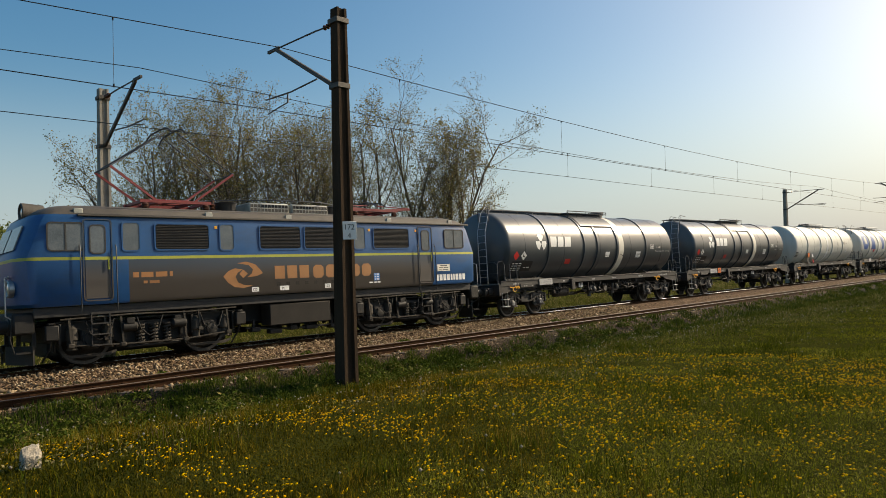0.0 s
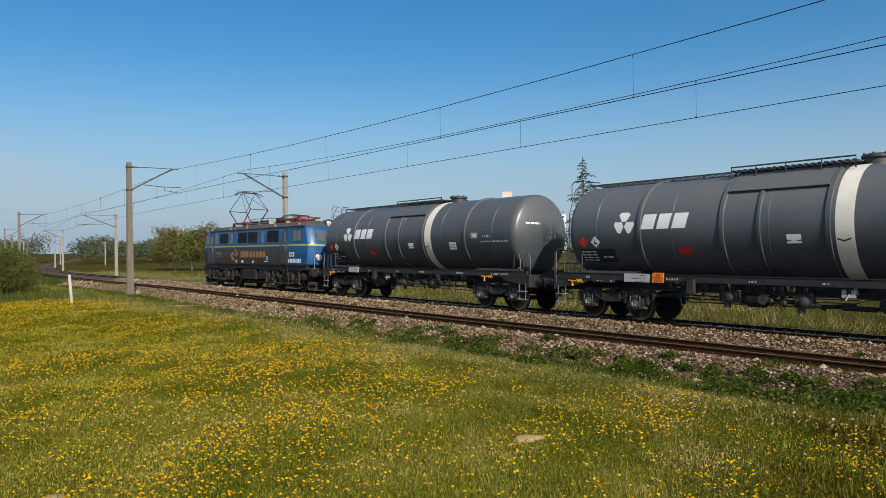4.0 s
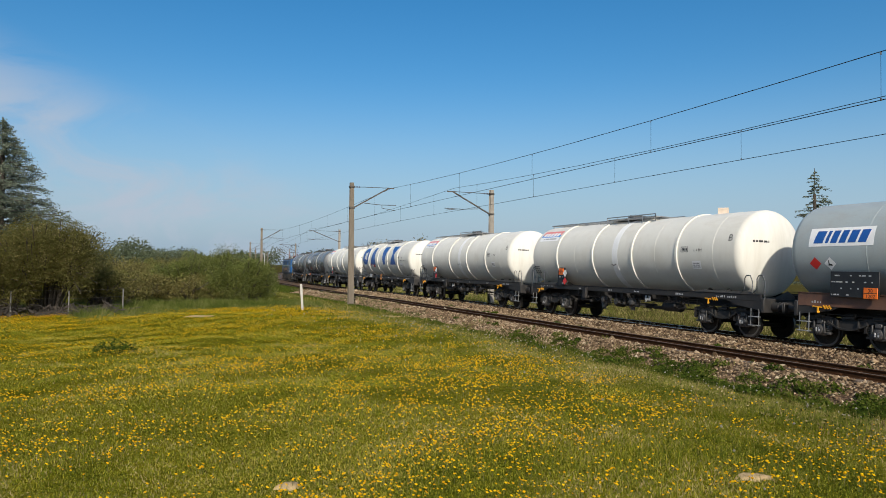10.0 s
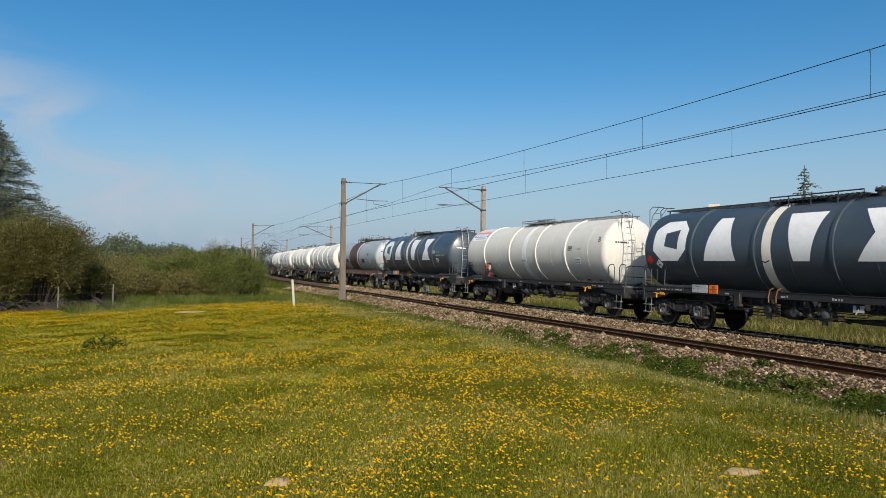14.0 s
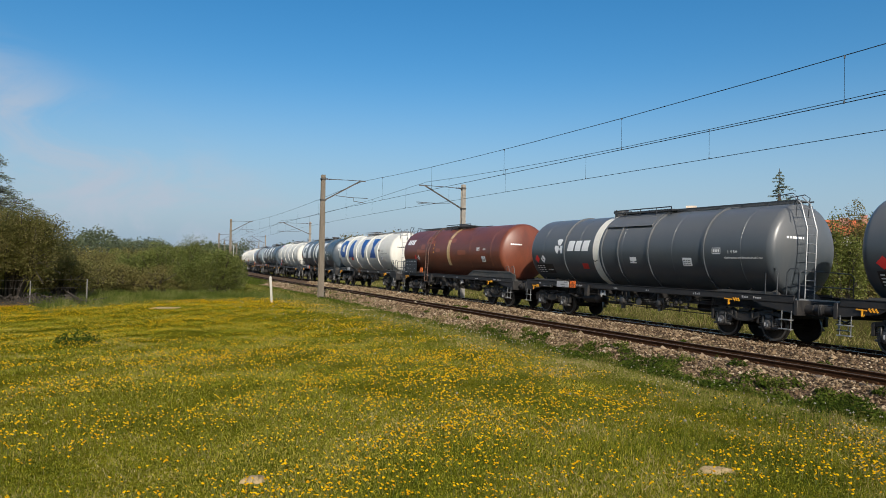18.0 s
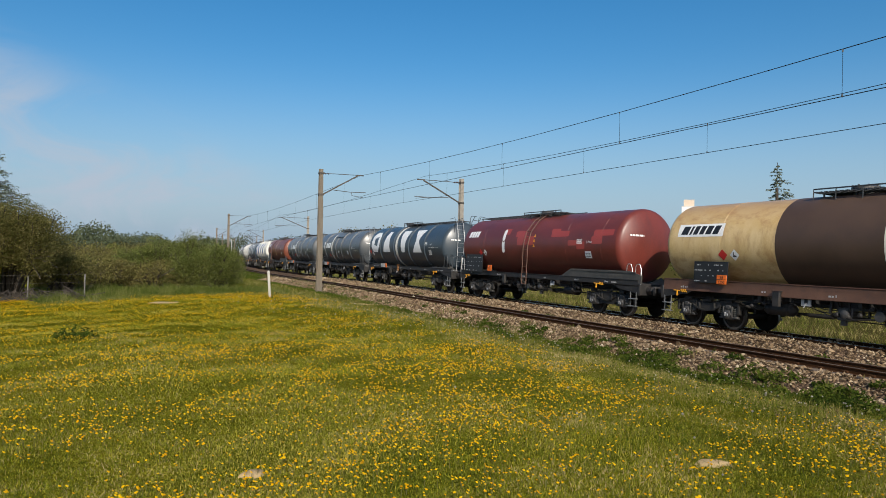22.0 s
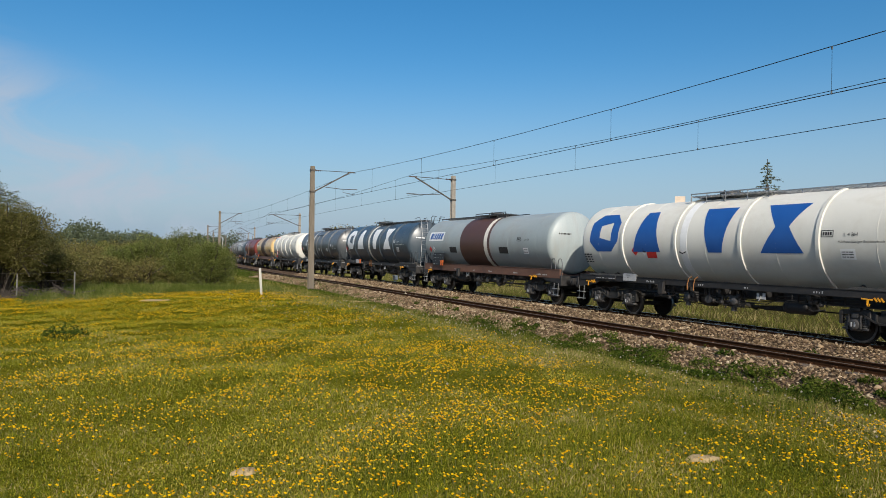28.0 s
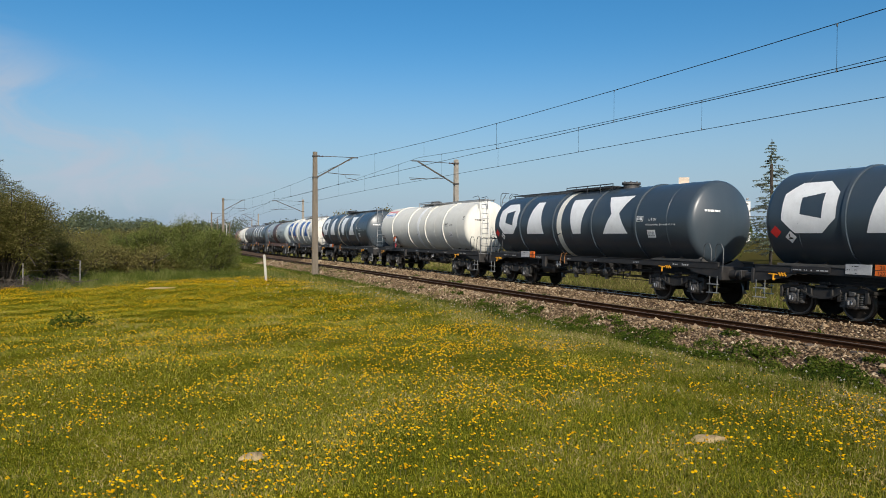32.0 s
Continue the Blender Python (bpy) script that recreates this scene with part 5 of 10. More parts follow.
def top_gear(tank, R, zc, ladder, LT, style, climb=True):
    z = zc + R
    end = 1 if ladder == "F" else -1

    def walkway():
        bm = bm_new()
        x0, x1 = sorted((end * (LT / 2 - 0.35), -end * 1.6))
        for y in (-0.34, 0.34):
            box(bm, x0, x1, y - 0.02, y + 0.02, z + 0.06, z + 0.1)
        n = int((x1 - x0) / 0.16)
        for k in range(n):
            xx = x0 + (x1 - x0) * (k + 0.5) / n
            box(bm, xx - 0.03, xx + 0.03, -0.34, 0.34, z + 0.07, z + 0.09)
        for xx in np.linspace(x0 + 0.15, x1 - 0.15, 9):
            for y in (-0.34, 0.34):
                box(bm, xx - 0.02, xx + 0.02, y - 0.02, y + 0.02, z - 0.08, z + 0.07)
        return mesh_of("walkway", bm, GALV if style == "white" else DARK_RAIL)
    part("walkway", shared(("walk", ladder, LT, style), walkway), None, tank)

    def deck_rail():
        bm = bm_new()
        tube(bm, [(-1.7, 0, z - 0.15), (-1.7, 0, z + 0.15), (1.5, 0, z + 0.15), (1.5, 0, z - 0.15)], 0.022)
        for xx in (-0.9, 0.0, 0.8):
            tube(bm, [(xx, 0, z - 0.2), (xx, 0, z + 0.15)], 0.016, 5)
        return mesh_of("guard_rail", bm, GALV if style == "white" else DARK_RAIL)

    def deck_slat():
        return mesh_of("deck_slat", box(bm_new(), -0.045, 0.045, -0.75, 0.75, z + 0.04, z + 0.075), GALV if style == "white" else DARK_RAIL)
    for y in (-0.75, 0.75):
        put("guard_rail", shared(("deckrail", style), deck_rail), tank, 0, y)
    for k in range(20):
        put("deck_slat", shared(("deckslat", style), deck_slat), tank, -1.65 + 3.1 * k / 19)

    def manhole():
        bm = bm_new()
        turned(bm, [(-0.1, 0.32), (0.14, 0.32), (0.14, 0.38), (0.2, 0.38), (0.24, 0.3), (0.26, 0.0)], "Z", 24, (0, 0, z))
        for k in range(8):
            a = 2 * math.pi * k / 8
            turned(bm, [(0.2, 0.03), (0.26, 0.03), (0.26, 0)], "Z", 6, (0.34 * math.cos(a), 0.34 * math.sin(a), z))
        return mesh_of("manhole", bm, AXLEBOX_MAT)
    put("manhole", shared(("manhole", z), manhole), tank, -end * 1.95 if style == "grey" else 0.4, 0, 0)
    if not climb:
        return

    def ladder_end():
        x = end * (LT / 2 + (0.12 if end > 0 else 0.3))
        return mesh_of("ladder", ladder_mesh([(x + end * 0.05, 0, 1.36), (x + end * 0.05, 0, zc + 0.6), (x - end * 0.2, 0, z - 0.1), (x - end * 0.5, 0, z + 0.16)], 0.42, 11), DARK_RAIL if style in ("rust", "plain") else GALV)
    put("ladder", shared(("ladder", ladder, LT, style in ("rust", "plain")), ladder_end), tank, 0, 0.62, 0)

    def hoop_rail():
        bm = bm_new()
        x = end * (LT / 2 - 0.25)
        for y in (0.35, 0.9):
            tube(bm, [(x + end * 0.25, y, z - 0.5), (x + end * 0.28, y, z + 0.1), (x + end * 0.1, y, z + 0.22), (x - end * 0.5, y, z + 0.16)], 0.016)
        return mesh_of("ladder_hoop", bm, DARK_RAIL)
    part("ladder_hoop", shared(("lhoop", ladder, LT), hoop_rail), None, tank)


SADDLE_MAT = surface("dusty_grey_saddle", (0.04, 0.04, 0.038), (0.075, 0.07, 0.06), 0.6, 0.0, 2.0, 40, 0.1, (0.13, 0.11, 0.085), 0.5)

KINDS = {
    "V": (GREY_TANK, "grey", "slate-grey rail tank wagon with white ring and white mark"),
    "N": (WHITE_TANK, "white", "off-white rail tank wagon with a small red and blue panel"),
    "G": (WHITE_TANK, "white", "off-white rail tank wagon with four large blue block shapes"),
    "D": (DARK_TANK, "grey", "anthracite rail tank wagon with four large white block shapes"),
    "M": (PALE_TANK, "rust", "weathered pale grey rail tank wagon with a brown band"),
    "C": (CREAM_TANK, "rust", "rust-stained cream rail tank wagon with a dark brown band"),
    "B": (BROWN_TANK, "plain", "faded red-brown rail tank wagon with a cream stripe"),
    "R": (RED_TANK, "plain", "oxide-red rail tank wagon with patched paint"),
}


def tank_wagon(kind, s_mid, L, ladder, seed):
    paint, style, words = KINDS[kind]
    R, zc = (1.5, 2.85) if style != "rust" else (1.45, 2.85)
    LT = 14.2
    rng = random.Random(seed)
    root = new("tank_wagon")
    tagged(root, words, "tank wagon", "wagons of the train")
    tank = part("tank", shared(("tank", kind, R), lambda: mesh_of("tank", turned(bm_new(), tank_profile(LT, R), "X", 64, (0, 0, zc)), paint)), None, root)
    tank.location.x = 0.12 if kind == "V" else 0.35
    # hoops and weld seams
    hoops = {"V": (4.0, 1.38, -1.35, -4.05), "N": (4.4, 1.5, -1.2, -3.8), "G": (4.2, 1.45, -1.3, -3.95), "D": (4.2, 1.45, -1.3, -3.95)}.get(kind, ())
    for x in hoops:
        put("hoop", shared(("hoop", paint.name), lambda: mesh_of("hoop", hoop(bm_new(), 0, 0.13, R, zc), paint)), tank, x)
    seams = (5.6, 2.9, 0.1, -2.6, -5.6) if hoops else (4.3, -3.2, -5.65)
    for x in seams:
        put("weld_seam", shared(("seam", paint.name, R), lambda: mesh_of("weld_seam", hoop(bm_new(), 0, 0.025, R, zc, 0.006), paint)), tank, x)
    if kind in "VGDN":
        bx, bw, col = {"V": (-1.72, 0.42, CREAM_BAND), "G": (1.05, 0.3, WHITE_PAINT), "D": (0.95, 0.34, CREAM_BAND), "N": (-0.1, 0.36, WHITE_PAINT)}[kind]
        if ladder == "R" and kind == "V":
            bx = 1.72
        part("painted_ring", shared(("band", kind, ladder if kind == "V" else ""), lambda: mesh_of("painted_ring", skirt(bm_new(), bx, bw, R, zc, 0.004, 0, 2 * math.pi, 64), col)), None, tank, "cream-white painted ring")
        put("ring_break", shared(("break", kind), lambda: mesh_of("ring_break", bend_on(drawing([[(-0.16, 0.03), (0, -0.03), (0.16, 0.03), (0.16, -0.01), (0, -0.07), (-0.16, -0.01)]]), R, zc, 0, 0.009), BLACK_PAINT)), tank, bx, 0, -0.45)
    if kind in "MC":
        part("painted_band", shared(("broad", kind), lambda: mesh_of("painted_band", skirt(bm_new(), 0.25 if kind == "C" else 0.3, 3.9 if kind == "C" else 3.3, R, zc, 0.004, 0, 2 * math.pi, 64), BAND_DARK if kind == "C" else BAND_BROWN)), None, tank, "dark brown painted band")
        part("painted_ring", shared(("ring", kind), lambda: mesh_of("painted_ring", skirt(bm_new(), -1.25 if kind == "C" else -0.95, 0.34, R, zc, 0.008, 0, 2 * math.pi, 64), CREAM_BAND)), None, tank, "cream-white painted ring")
    if kind == "B":
        part("painted_ring", shared(("ring", kind), lambda: mesh_of("painted_ring", skirt(bm_new(), -0.45, 0.36, R, zc, 0.004, -0.6, 1.9, 40), CREAM_TANK)), None, tank, "faded cream stripe")
    if kind == "V":
        def shield():
            bm = bm_new()
            skirt(bm, 0.0, 2.55, R, zc, 0.06, radians(38), radians(142), 24)
            skirt(bm, 0.0, 2.6, R, zc, 0.075, radians(35.5), radians(38.5), 2)
            return mesh_of("sun_shield", bm, paint)
        part("sun_shield", shared("shield", shield), None, tank)
        put("half_hoop", shared("halfhoop", lambda: mesh_of("half_hoop", hoop(bm_new(), 0, 0.1, R, zc, 0.045, radians(-60), radians(38), 20), paint)), tank, 0.35)
    # company marks as plain shapes, and small plates
    if kind == "V":
        lx = 4.75 if ladder == "F" else 4.55
        mark("lobed_mark", drawing(lobes(0.62)), WHITE_PAINT, tank, R, zc, lx - 0.2, 0.14, label="white three-lobed mark")
        marks("slanted_block", (bars([0.44, 0.4, 0.44], 0.45, 0.1, 0.1)), WHITE_PAINT, tank, R, zc, lx - 0.8, -0.06, label="white slanted block shapes")
    elif kind in "GD":
        for poly, x in ((SHAPE_A, 6.15), (SHAPE_B, 3.6), (SHAPE_C, 0.35), (SHAPE_D, -2.05)):
            key = ("shape", kind, x)
            part("block_shape", shared(key, lambda: (lambda bm: mesh_of("block_shape", bend_on(bm, R, zc, x, 0.006), WHITE_PAINT if kind == "D" else BLUE_PAINT))(shift(drawing(poly), -0.46))), None, tank, "large %s block shape" % ("white" if kind == "D" else "blue"))
    elif kind == "N":
        mark("panel_red", drawing([rect(0, 0.33, 1.7, 0.62)]), PINK_PAINT, tank, R, zc, 6.35, 0.78)
        mark("panel_blue", drawing([rect(0, 0.18, 1.7, 0.33)]), SKY_BLUE_PAINT, tank, R, zc, 6.35, 0.78)
        mark("panel_white", drawing([rect(0, -0.05, 1.7, 0.18)]), WHITE_PAINT, tank, R, zc, 6.35, 0.78)
        marks("white_bar", (bars([0.24] * 5, 0.24, 0.05, 0.06, 0.12, 0.22)), WHITE_PAINT, tank, R, zc, 6.35, 0.78, 0.009)
        mark("lettering", drawing(bars([0.12, 0.28, 0.6], 0.08, 0.06, 0.0, 0.35, 0.03)), GREY_PANEL, tank, R, zc, 6.35, 0.78, 0.009)
    elif kind in "MC":
        px, pv, ph = (6.2, 0.2, 0.46) if kind == "C" else (6.1, 0.08, 0.56)
        mark("sign_panel", drawing([rect(0, 0, 2.0, ph)]), WHITE_PAINT, tank, R, zc, px, pv)
        marks("slanted_bar", (bars([0.3, 0.1, 0.2, 0.2, 0.24, 0.24], ph * 0.66, 0.07, 0.1, 0.15, ph * 0.17)), BLUE_PAINT if kind == "M" else BLACK_PAINT, tank, R, zc, px, pv, 0.009)
        for qx in ((3.3, -2.3) if kind == "M" else (-4.7,)):
            mark("dark_panel", drawing([rect(0, 0, 0.85, 0.34)]), STEEL_DARK, tank, R, zc, qx, -0.62)
    elif kind in "BR":
        marks("white_block", (bars([0.26, 0.24, 0.22, 0.26], 0.36, 0.04, 0.05)), WHITE_PAINT, tank, R, zc, 6.1, 0.42)
        g = random.Random(seed + 3)
        for k in range(9):
            x0, y0 = g.uniform(-6.2, 4.5), g.uniform(-0.3, 0.55)
            w, h = g.uniform(0.3, 1.6), g.uniform(0.12, 0.5)
            mark("paint_patch", drawing([[(0, 0.02), (0.05, 0), (w - 0.04, 0.01), (w, 0.06), (w - 0.02, h), (0.04, h + 0.02), (-0.02, h - 0.05)]]), PATCH_RED if kind == "R" else PATCH_BROWN, tank, R, zc, x0, y0, 0.004)
        if kind == "R":
            mark("white_arrow_bar", drawing([[(0, 0.1), (0.13, 0), (0.26, 0.1), (0.26, 0.62), (0.13, 0.56), (0, 0.62)], [(0, 0.68), (0.13, 0.62), (0.26, 0.68), (0.26, 1.2), (0.13, 1.3), (0, 1.2)]]), WHITE_PAINT, tank, R, zc, 2.3, -0.45, 0.006)
        for k, c in enumerate((YELLOW_PAINT, YELLOW_PAINT, YELLOW_PAINT)):
            mark("warning_sticker", drawing([[(0, 0), (0.16, 0), (0.08, 0.15)]]), c, tank, R, zc, 1.75 if kind == "B" else -0.6, 0.35 - 0.24 * k, 0.006)
    dark = kind in "VDBR"
    ink = WHITE_PAINT if dark else BLACK_PAINT
    tx = -4.35 if kind != "V" else -4.75
    mark("lettering", letters("L 4 BH", 0.14), ink, tank, R, zc, tx - 0.55, -0.16 if kind == "V" else 0.02, label="load class lettering")
    if kind in "VDG":
        mark("lettering", letters("Höchstzulässiger Betriebsdruck 3 bar", 0.1), ink, tank, R, zc, tx - 0.95, -0.34 if kind == "V" else -0.16, label="pressure notice lettering")
    mark("code_frame", drawing([rect(0, 0, 0.02, 0.2), rect(0.34, 0, 0.36, 0.2), rect(0.02, 0, 0.34, 0.02), rect(0.02, 0.18, 0.34, 0.2)] + bars([0.05] * 4, 0.1, 0.02, 0, 0.05, 0.05)), ink, tank, R, zc, tx + 0.3, -0.18 if kind == "V" else 0.0)
    mark("paper_label", drawing([rect(0, 0, 0.42, 0.3)]), WHITE_PAINT, tank, R, zc, -3.1 if kind == "V" else -4.6, -0.62)
    mark("lettering", drawing([q for r in range(3) for q in bars([0.1, 0.06, 0.12], 0.025, 0.02, 0, 0.04, 0.06 + 0.07 * r)]), BLACK_PAINT, tank, R, zc, -3.1 if kind == "V" else -4.6, -0.62, 0.009)
    hx = {"V": 6.15, "D": 6.35, "G": 3.5, "N": 3.6, "M": 5.9, "C": 4.2}.get(kind, 4.6)
    if kind != "N":
        mark("red_diamond", drawing(diamond(0.19)), RED_PAINT, tank, R, zc, hx, -0.42 if kind != "N" else -1.02, label="red flammable-liquid diamond")
        mark("white_diamond", drawing(diamond(0.19)), WHITE_PAINT, tank, R, zc, hx - (0.48 if kind != "N" else 0), -0.42 if kind not in "DN" else -0.58, label="white hazard diamond")
        mark("hazard_symbol", drawing([[(-0.08, -0.05), (0.08, -0.07), (0.06, -0.02), (-0.02, 0.0), (-0.02, 0.1), (-0.05, 0.1), (-0.05, -0.02)]]), BLACK_PAINT, tank, R, zc, hx - (0.48 if kind != "N" else 0), -0.42 if kind not in "DN" else -0.58, 0.009)
    else:
        def diamond_plate(mat):
            bm = drawing(diamond(0.17))
            for v in bm.verts:
                v.co = Vector((v.co.x, 0, v.co.y))
            r = bmesh.ops.extrude_face_region(bm, geom=bm.faces[:])
            bmesh.ops.translate(bm, verts=[q for q in r["geom"] if isinstance(q, bmesh.types.BMVert)], vec=(0, 0.012, 0))
            bmesh.ops.recalc_face_normals(bm, faces=bm.faces)
            return mesh_of("hazard_diamond", bm, mat)
        put("hazard_diamond", shared("diawhite", lambda: diamond_plate(WHITE_PAINT)), root, 3.95, 1.5, 1.98, label="white hazard diamond")
        put("hazard_diamond", shared("diared", lambda: diamond_plate(RED_PAINT)), root, 3.95, 1.5, 1.6, label="red flammable-liquid diamond")
    if kind in "V":
        mark("data_panel", drawing([rect(0, 0, 1.35, 0.5)]), BLACK_PAINT, tank, R, zc, 6.35, -1.15)
        mark("lettering", drawing([q for r in range(4) for q in bars([0.12, 0.2, 0.16], 0.04, 0.05, 0, 0.06, 0.06 + 0.105 * r)] + bars([0.14, 0.2], 0.05, 0.05, 0, 0.85, 0.18)), WHITE_PAINT, tank, R, zc, 6.35, -1.15, 0.009)
        mark("red_label", drawing([rect(0, 0, 0.4, 0.25)]), RED_PAINT, tank, R, zc, 2.75, -0.85)
        mark("envelope_mark", drawing([rect(0, 0, 0.36, 0.06), [(0, 0.1), (0.18, 0.06), (0.36, 0.1), (0.36, 0.24), (0, 0.24)]]), WHITE_PAINT, tank, R, zc, -0.35, -0.55)
    if kind in "NG":
        mark("lettering", drawing([q for r in range(4) for q in bars([0.12, 0.16, 0.1], 0.06, 0.04, 0, 0, 0.11 * r)]), BLACK_PAINT, tank, R, zc, 6.6, -0.95)
        if kind == "G":
            mark("red_label", drawing([rect(0, 0, 0.5, 0.3)]), RED_PAINT, tank, R, zc, 2.9, -0.7)
        else:
            bm = letters("B", 0.36)
            mark("end_letter", bm, BLACK_PAINT, tank, R, zc, -6.35, 0.35, 0.006, "black end letter")
    # number bars on the rear dish, following its curve
    y0 = 1.02
    for w in (0.07, 0.07, 0.15, 0.13, 0.04):
        def dish_bar():
            bm = bm_new()
            cols = [[bm.verts.new((-LT / 2 + dish_x(R, math.hypot(y0 - w * q / 3, zz)) - 0.006, y0 - w * q / 3, zc + zz)) for zz in (0.33, 0.4)] for q in range(4)]
            for a, b in zip(cols, cols[1:]):
                bm.faces.new((a[0], a[1], b[1], b[0]))
            return mesh_of("number_bar", bm, ink)
        part("number_bar", shared(("endnum", ink.name, R, round(y0, 2)), dish_bar), None, tank)
        y0 -= w + 0.03
    top_gear(tank, R, zc, ladder, LT, style, kind + ladder != "NF")
    if kind in "BR":
        def side_ladder():
            bm = ladder_mesh([(0, 0, 1.0), (0, 0, zc), (0, -0.16, zc + 0.6), (0, -0.55, zc + 1.15), (0, -1.1, zc + R + 0.06)], 0.0, 0)
            bm.free()
            bm = bm_new()
            P = [(1.62, 0.95), (1.62, zc), (1.46, zc + 0.62), (1.02, zc + 1.2), (0.5, zc + R + 0.05)]
            for x in (-0.2, 0.2):
                tube(bm, [(x, y, z) for y, z in P], 0.02)
            for a, b in zip(P, P[1:]):
                n = max(2, int(math.hypot(b[0] - a[0], b[1] - a[1]) / 0.26))
                for k in range(n):
                    y, z = a[0] + (b[0] - a[0]) * k / n, a[1] + (b[1] - a[1]) * k / n
                    tube(bm, [(-0.2, y, z), (0.2, y, z)], 0.014, 5)
            return mesh_of("side_ladder", bm, RUST_SILL)
        put("side_ladder", shared("sideladder", side_ladder), tank, 2.35 if kind == "B" else -0.15)

        def gusset():
            bm = bm_new()
            pts = [(2.6, 1.3), (-2.6, 1.3), (-2.6, 1.62), (-1.9, 1.78), (1.9, 1.78), (2.6, 1.45)]
            v = [bm.verts.new((x, 1.3, z)) for x, z in pts]
            w = [bm.verts.new((x, 1.24, z)) for x, z in pts]
            bm.faces.new(v)
            bm.faces.new(w[::-1])
            for k in range(6):
                bm.faces.new((v[k], w[k], w[(k + 1) % 6], v[(k + 1) % 6]))
            box(bm, -2.3, 1.9, 1.3, 1.33, 1.7, 1.74)
            bmesh.ops.recalc_face_normals(bm, faces=bm.faces)
            return mesh_of("gusset_plate", bm, SADDLE_MAT)
        put("gusset_plate", shared("gusset", gusset), root, -5.0)
    underframe(root, L, style)
    brake_gear(root, 1 if seed % 2 else -1)
    side_fittings(root, L, ladder, GALV if kind in "R" else DARK_RAIL)
    ends(root, L)
    for x in (-5.4, 5.4):
        bogie(root, x, "bar" if kind in "BR" else "dip")
    # boards over the leading bogie
    if kind in "V":
        label_board(root, 5.55, 1.33, 1.22, 0.9, 0.15, "small", STEEL_DARK, 3, 1)
        label_board(root, 4.3, 1.33, 1.32, 0.9, 0.26, "grid", GREY_PANEL, 5, 3)
        if seed != 1:
            hazard_plate(root, 3.55, 1.34, 1.34)
    elif kind in "DG":
        label_board(root, 5.6, 1.33, 1.36, 1.2, 0.16, "small2", STEEL_DARK, 7, 1)
        label_board(root, 4.2, 1.33, 1.42, 0.72, 0.28, "grid2", GREY_PANEL, 8, 3)
        if kind == "D":
            hazard_plate(root, 3.55, 1.34, 1.42)
    elif kind == "N":
        label_board(root, 5.6, 1.33, 1.36, 0.9, 0.15, "small3", STEEL_DARK, 9, 1)
        label_board(root, 4.45, 1.36, 1.85, 0.62, 0.9, "tall", BLACK_PAINT, 10, 3)
        hazard_plate(root, 4.45, 1.4, 2.05)
    else:
        label_board(root, 5.7 if kind in "BR" else 5.0, 1.42, 1.85, *((1.9, 0.95, "huge") if kind in "BR" else (1.45, 0.72, "large")), BLACK_PAINT, 12, 4)
        hazard_plate(root, 3.9 if kind in "BR" else 4.5, 1.45, 1.62)
    # orange hoses at the middle of the newer wagons
    if kind in "GD":
        def hose():
            bm = bm_new()
            for x in (0, -0.28):
                tube(bm, [(x, 1.3, 1.1), (x - 0.02, 1.34, 1.3), (x - 0.1, 1.36, 1.5), (x - 0.2, 1.33, 1.56)], 0.018)
            return mesh_of("hose", bm, LOGO_ORANGE)
        put("hose", shared("hose", hose), root, 1.3, label="orange earthing hoses")
    TRAIN.append((root, s_mid))
    return root


def shift(bm, v0):
    bmesh.ops.translate(bm, verts=bm.verts[:], vec=(0, v0, 0))
    return bm


PATCH_RED = surface("fresh_red_touch_up", (0.28, 0.04, 0.028), (0.34, 0.055, 0.04), 0.4, 0.0, 1.5, 50, 0.02)
PATCH_BROWN = surface("fresh_brown_touch_up", (0.22, 0.062, 0.028), (0.27, 0.08, 0.04), 0.4, 0.0, 1.5, 50, 0.02)


# ---- locomotive ----
LOCO_BLUE = surface("faded_blue_loco_paint", (0.006, 0.06, 0.17), (0.012, 0.088, 0.24), 0.36, 0.0, 0.8, 50, 0.03, (0.04, 0.05, 0.06), 0.4, (0.6, 1, 1.6))
LOCO_GRIME = surface("grimy_brown_blue_paint", (0.02, 0.04, 0.066), (0.032, 0.055, 0.084), 0.5, 0.0, 0.6, 50, 0.05, (0.045, 0.042, 0.038), 0.5, (0.4, 1, 1.4), dust=(2.5, 1.85, (0.058, 0.045, 0.034), 0.92))
LOCO_ROOF = surface("dusty_grey_loco_roof", (0.05, 0.043, 0.035), (0.095, 0.082, 0.066), 0.7, 0.0, 1.0, 40, 0.1, (0.03, 0.028, 0.026), 0.5)
LIME = surface("lime_yellow_stripe", (0.3, 0.31, 0.035), (0.4, 0.41, 0.06), 0.45, 0.0, 2, 50, 0.02)
LOGO_ORANGE = surface("faded_orange_paint", (0.28, 0.12, 0.04), (0.36, 0.165, 0.055), 0.5, 0.0, 3, 50, 0.02)
PANTO_RED = surface("red_pantograph_paint", (0.13, 0.014, 0.014), (0.22, 0.026, 0.024), 0.5, 0.0, 6, 50, 0.02)
LOUVRE_GREY = surface("pale_grey_louvre_paint", (0.26, 0.27, 0.24), (0.36, 0.36, 0.32), 0.6, 0.0, 3, 50, 0.05, (0.12, 0.1, 0.08), 0.4)
BOX_GREY = surface("dusty_equipment_box", (0.016, 0.014, 0.012), (0.034, 0.03, 0.025), 0.8, 0.0, 2, 40, 0.1, spec=0.25)


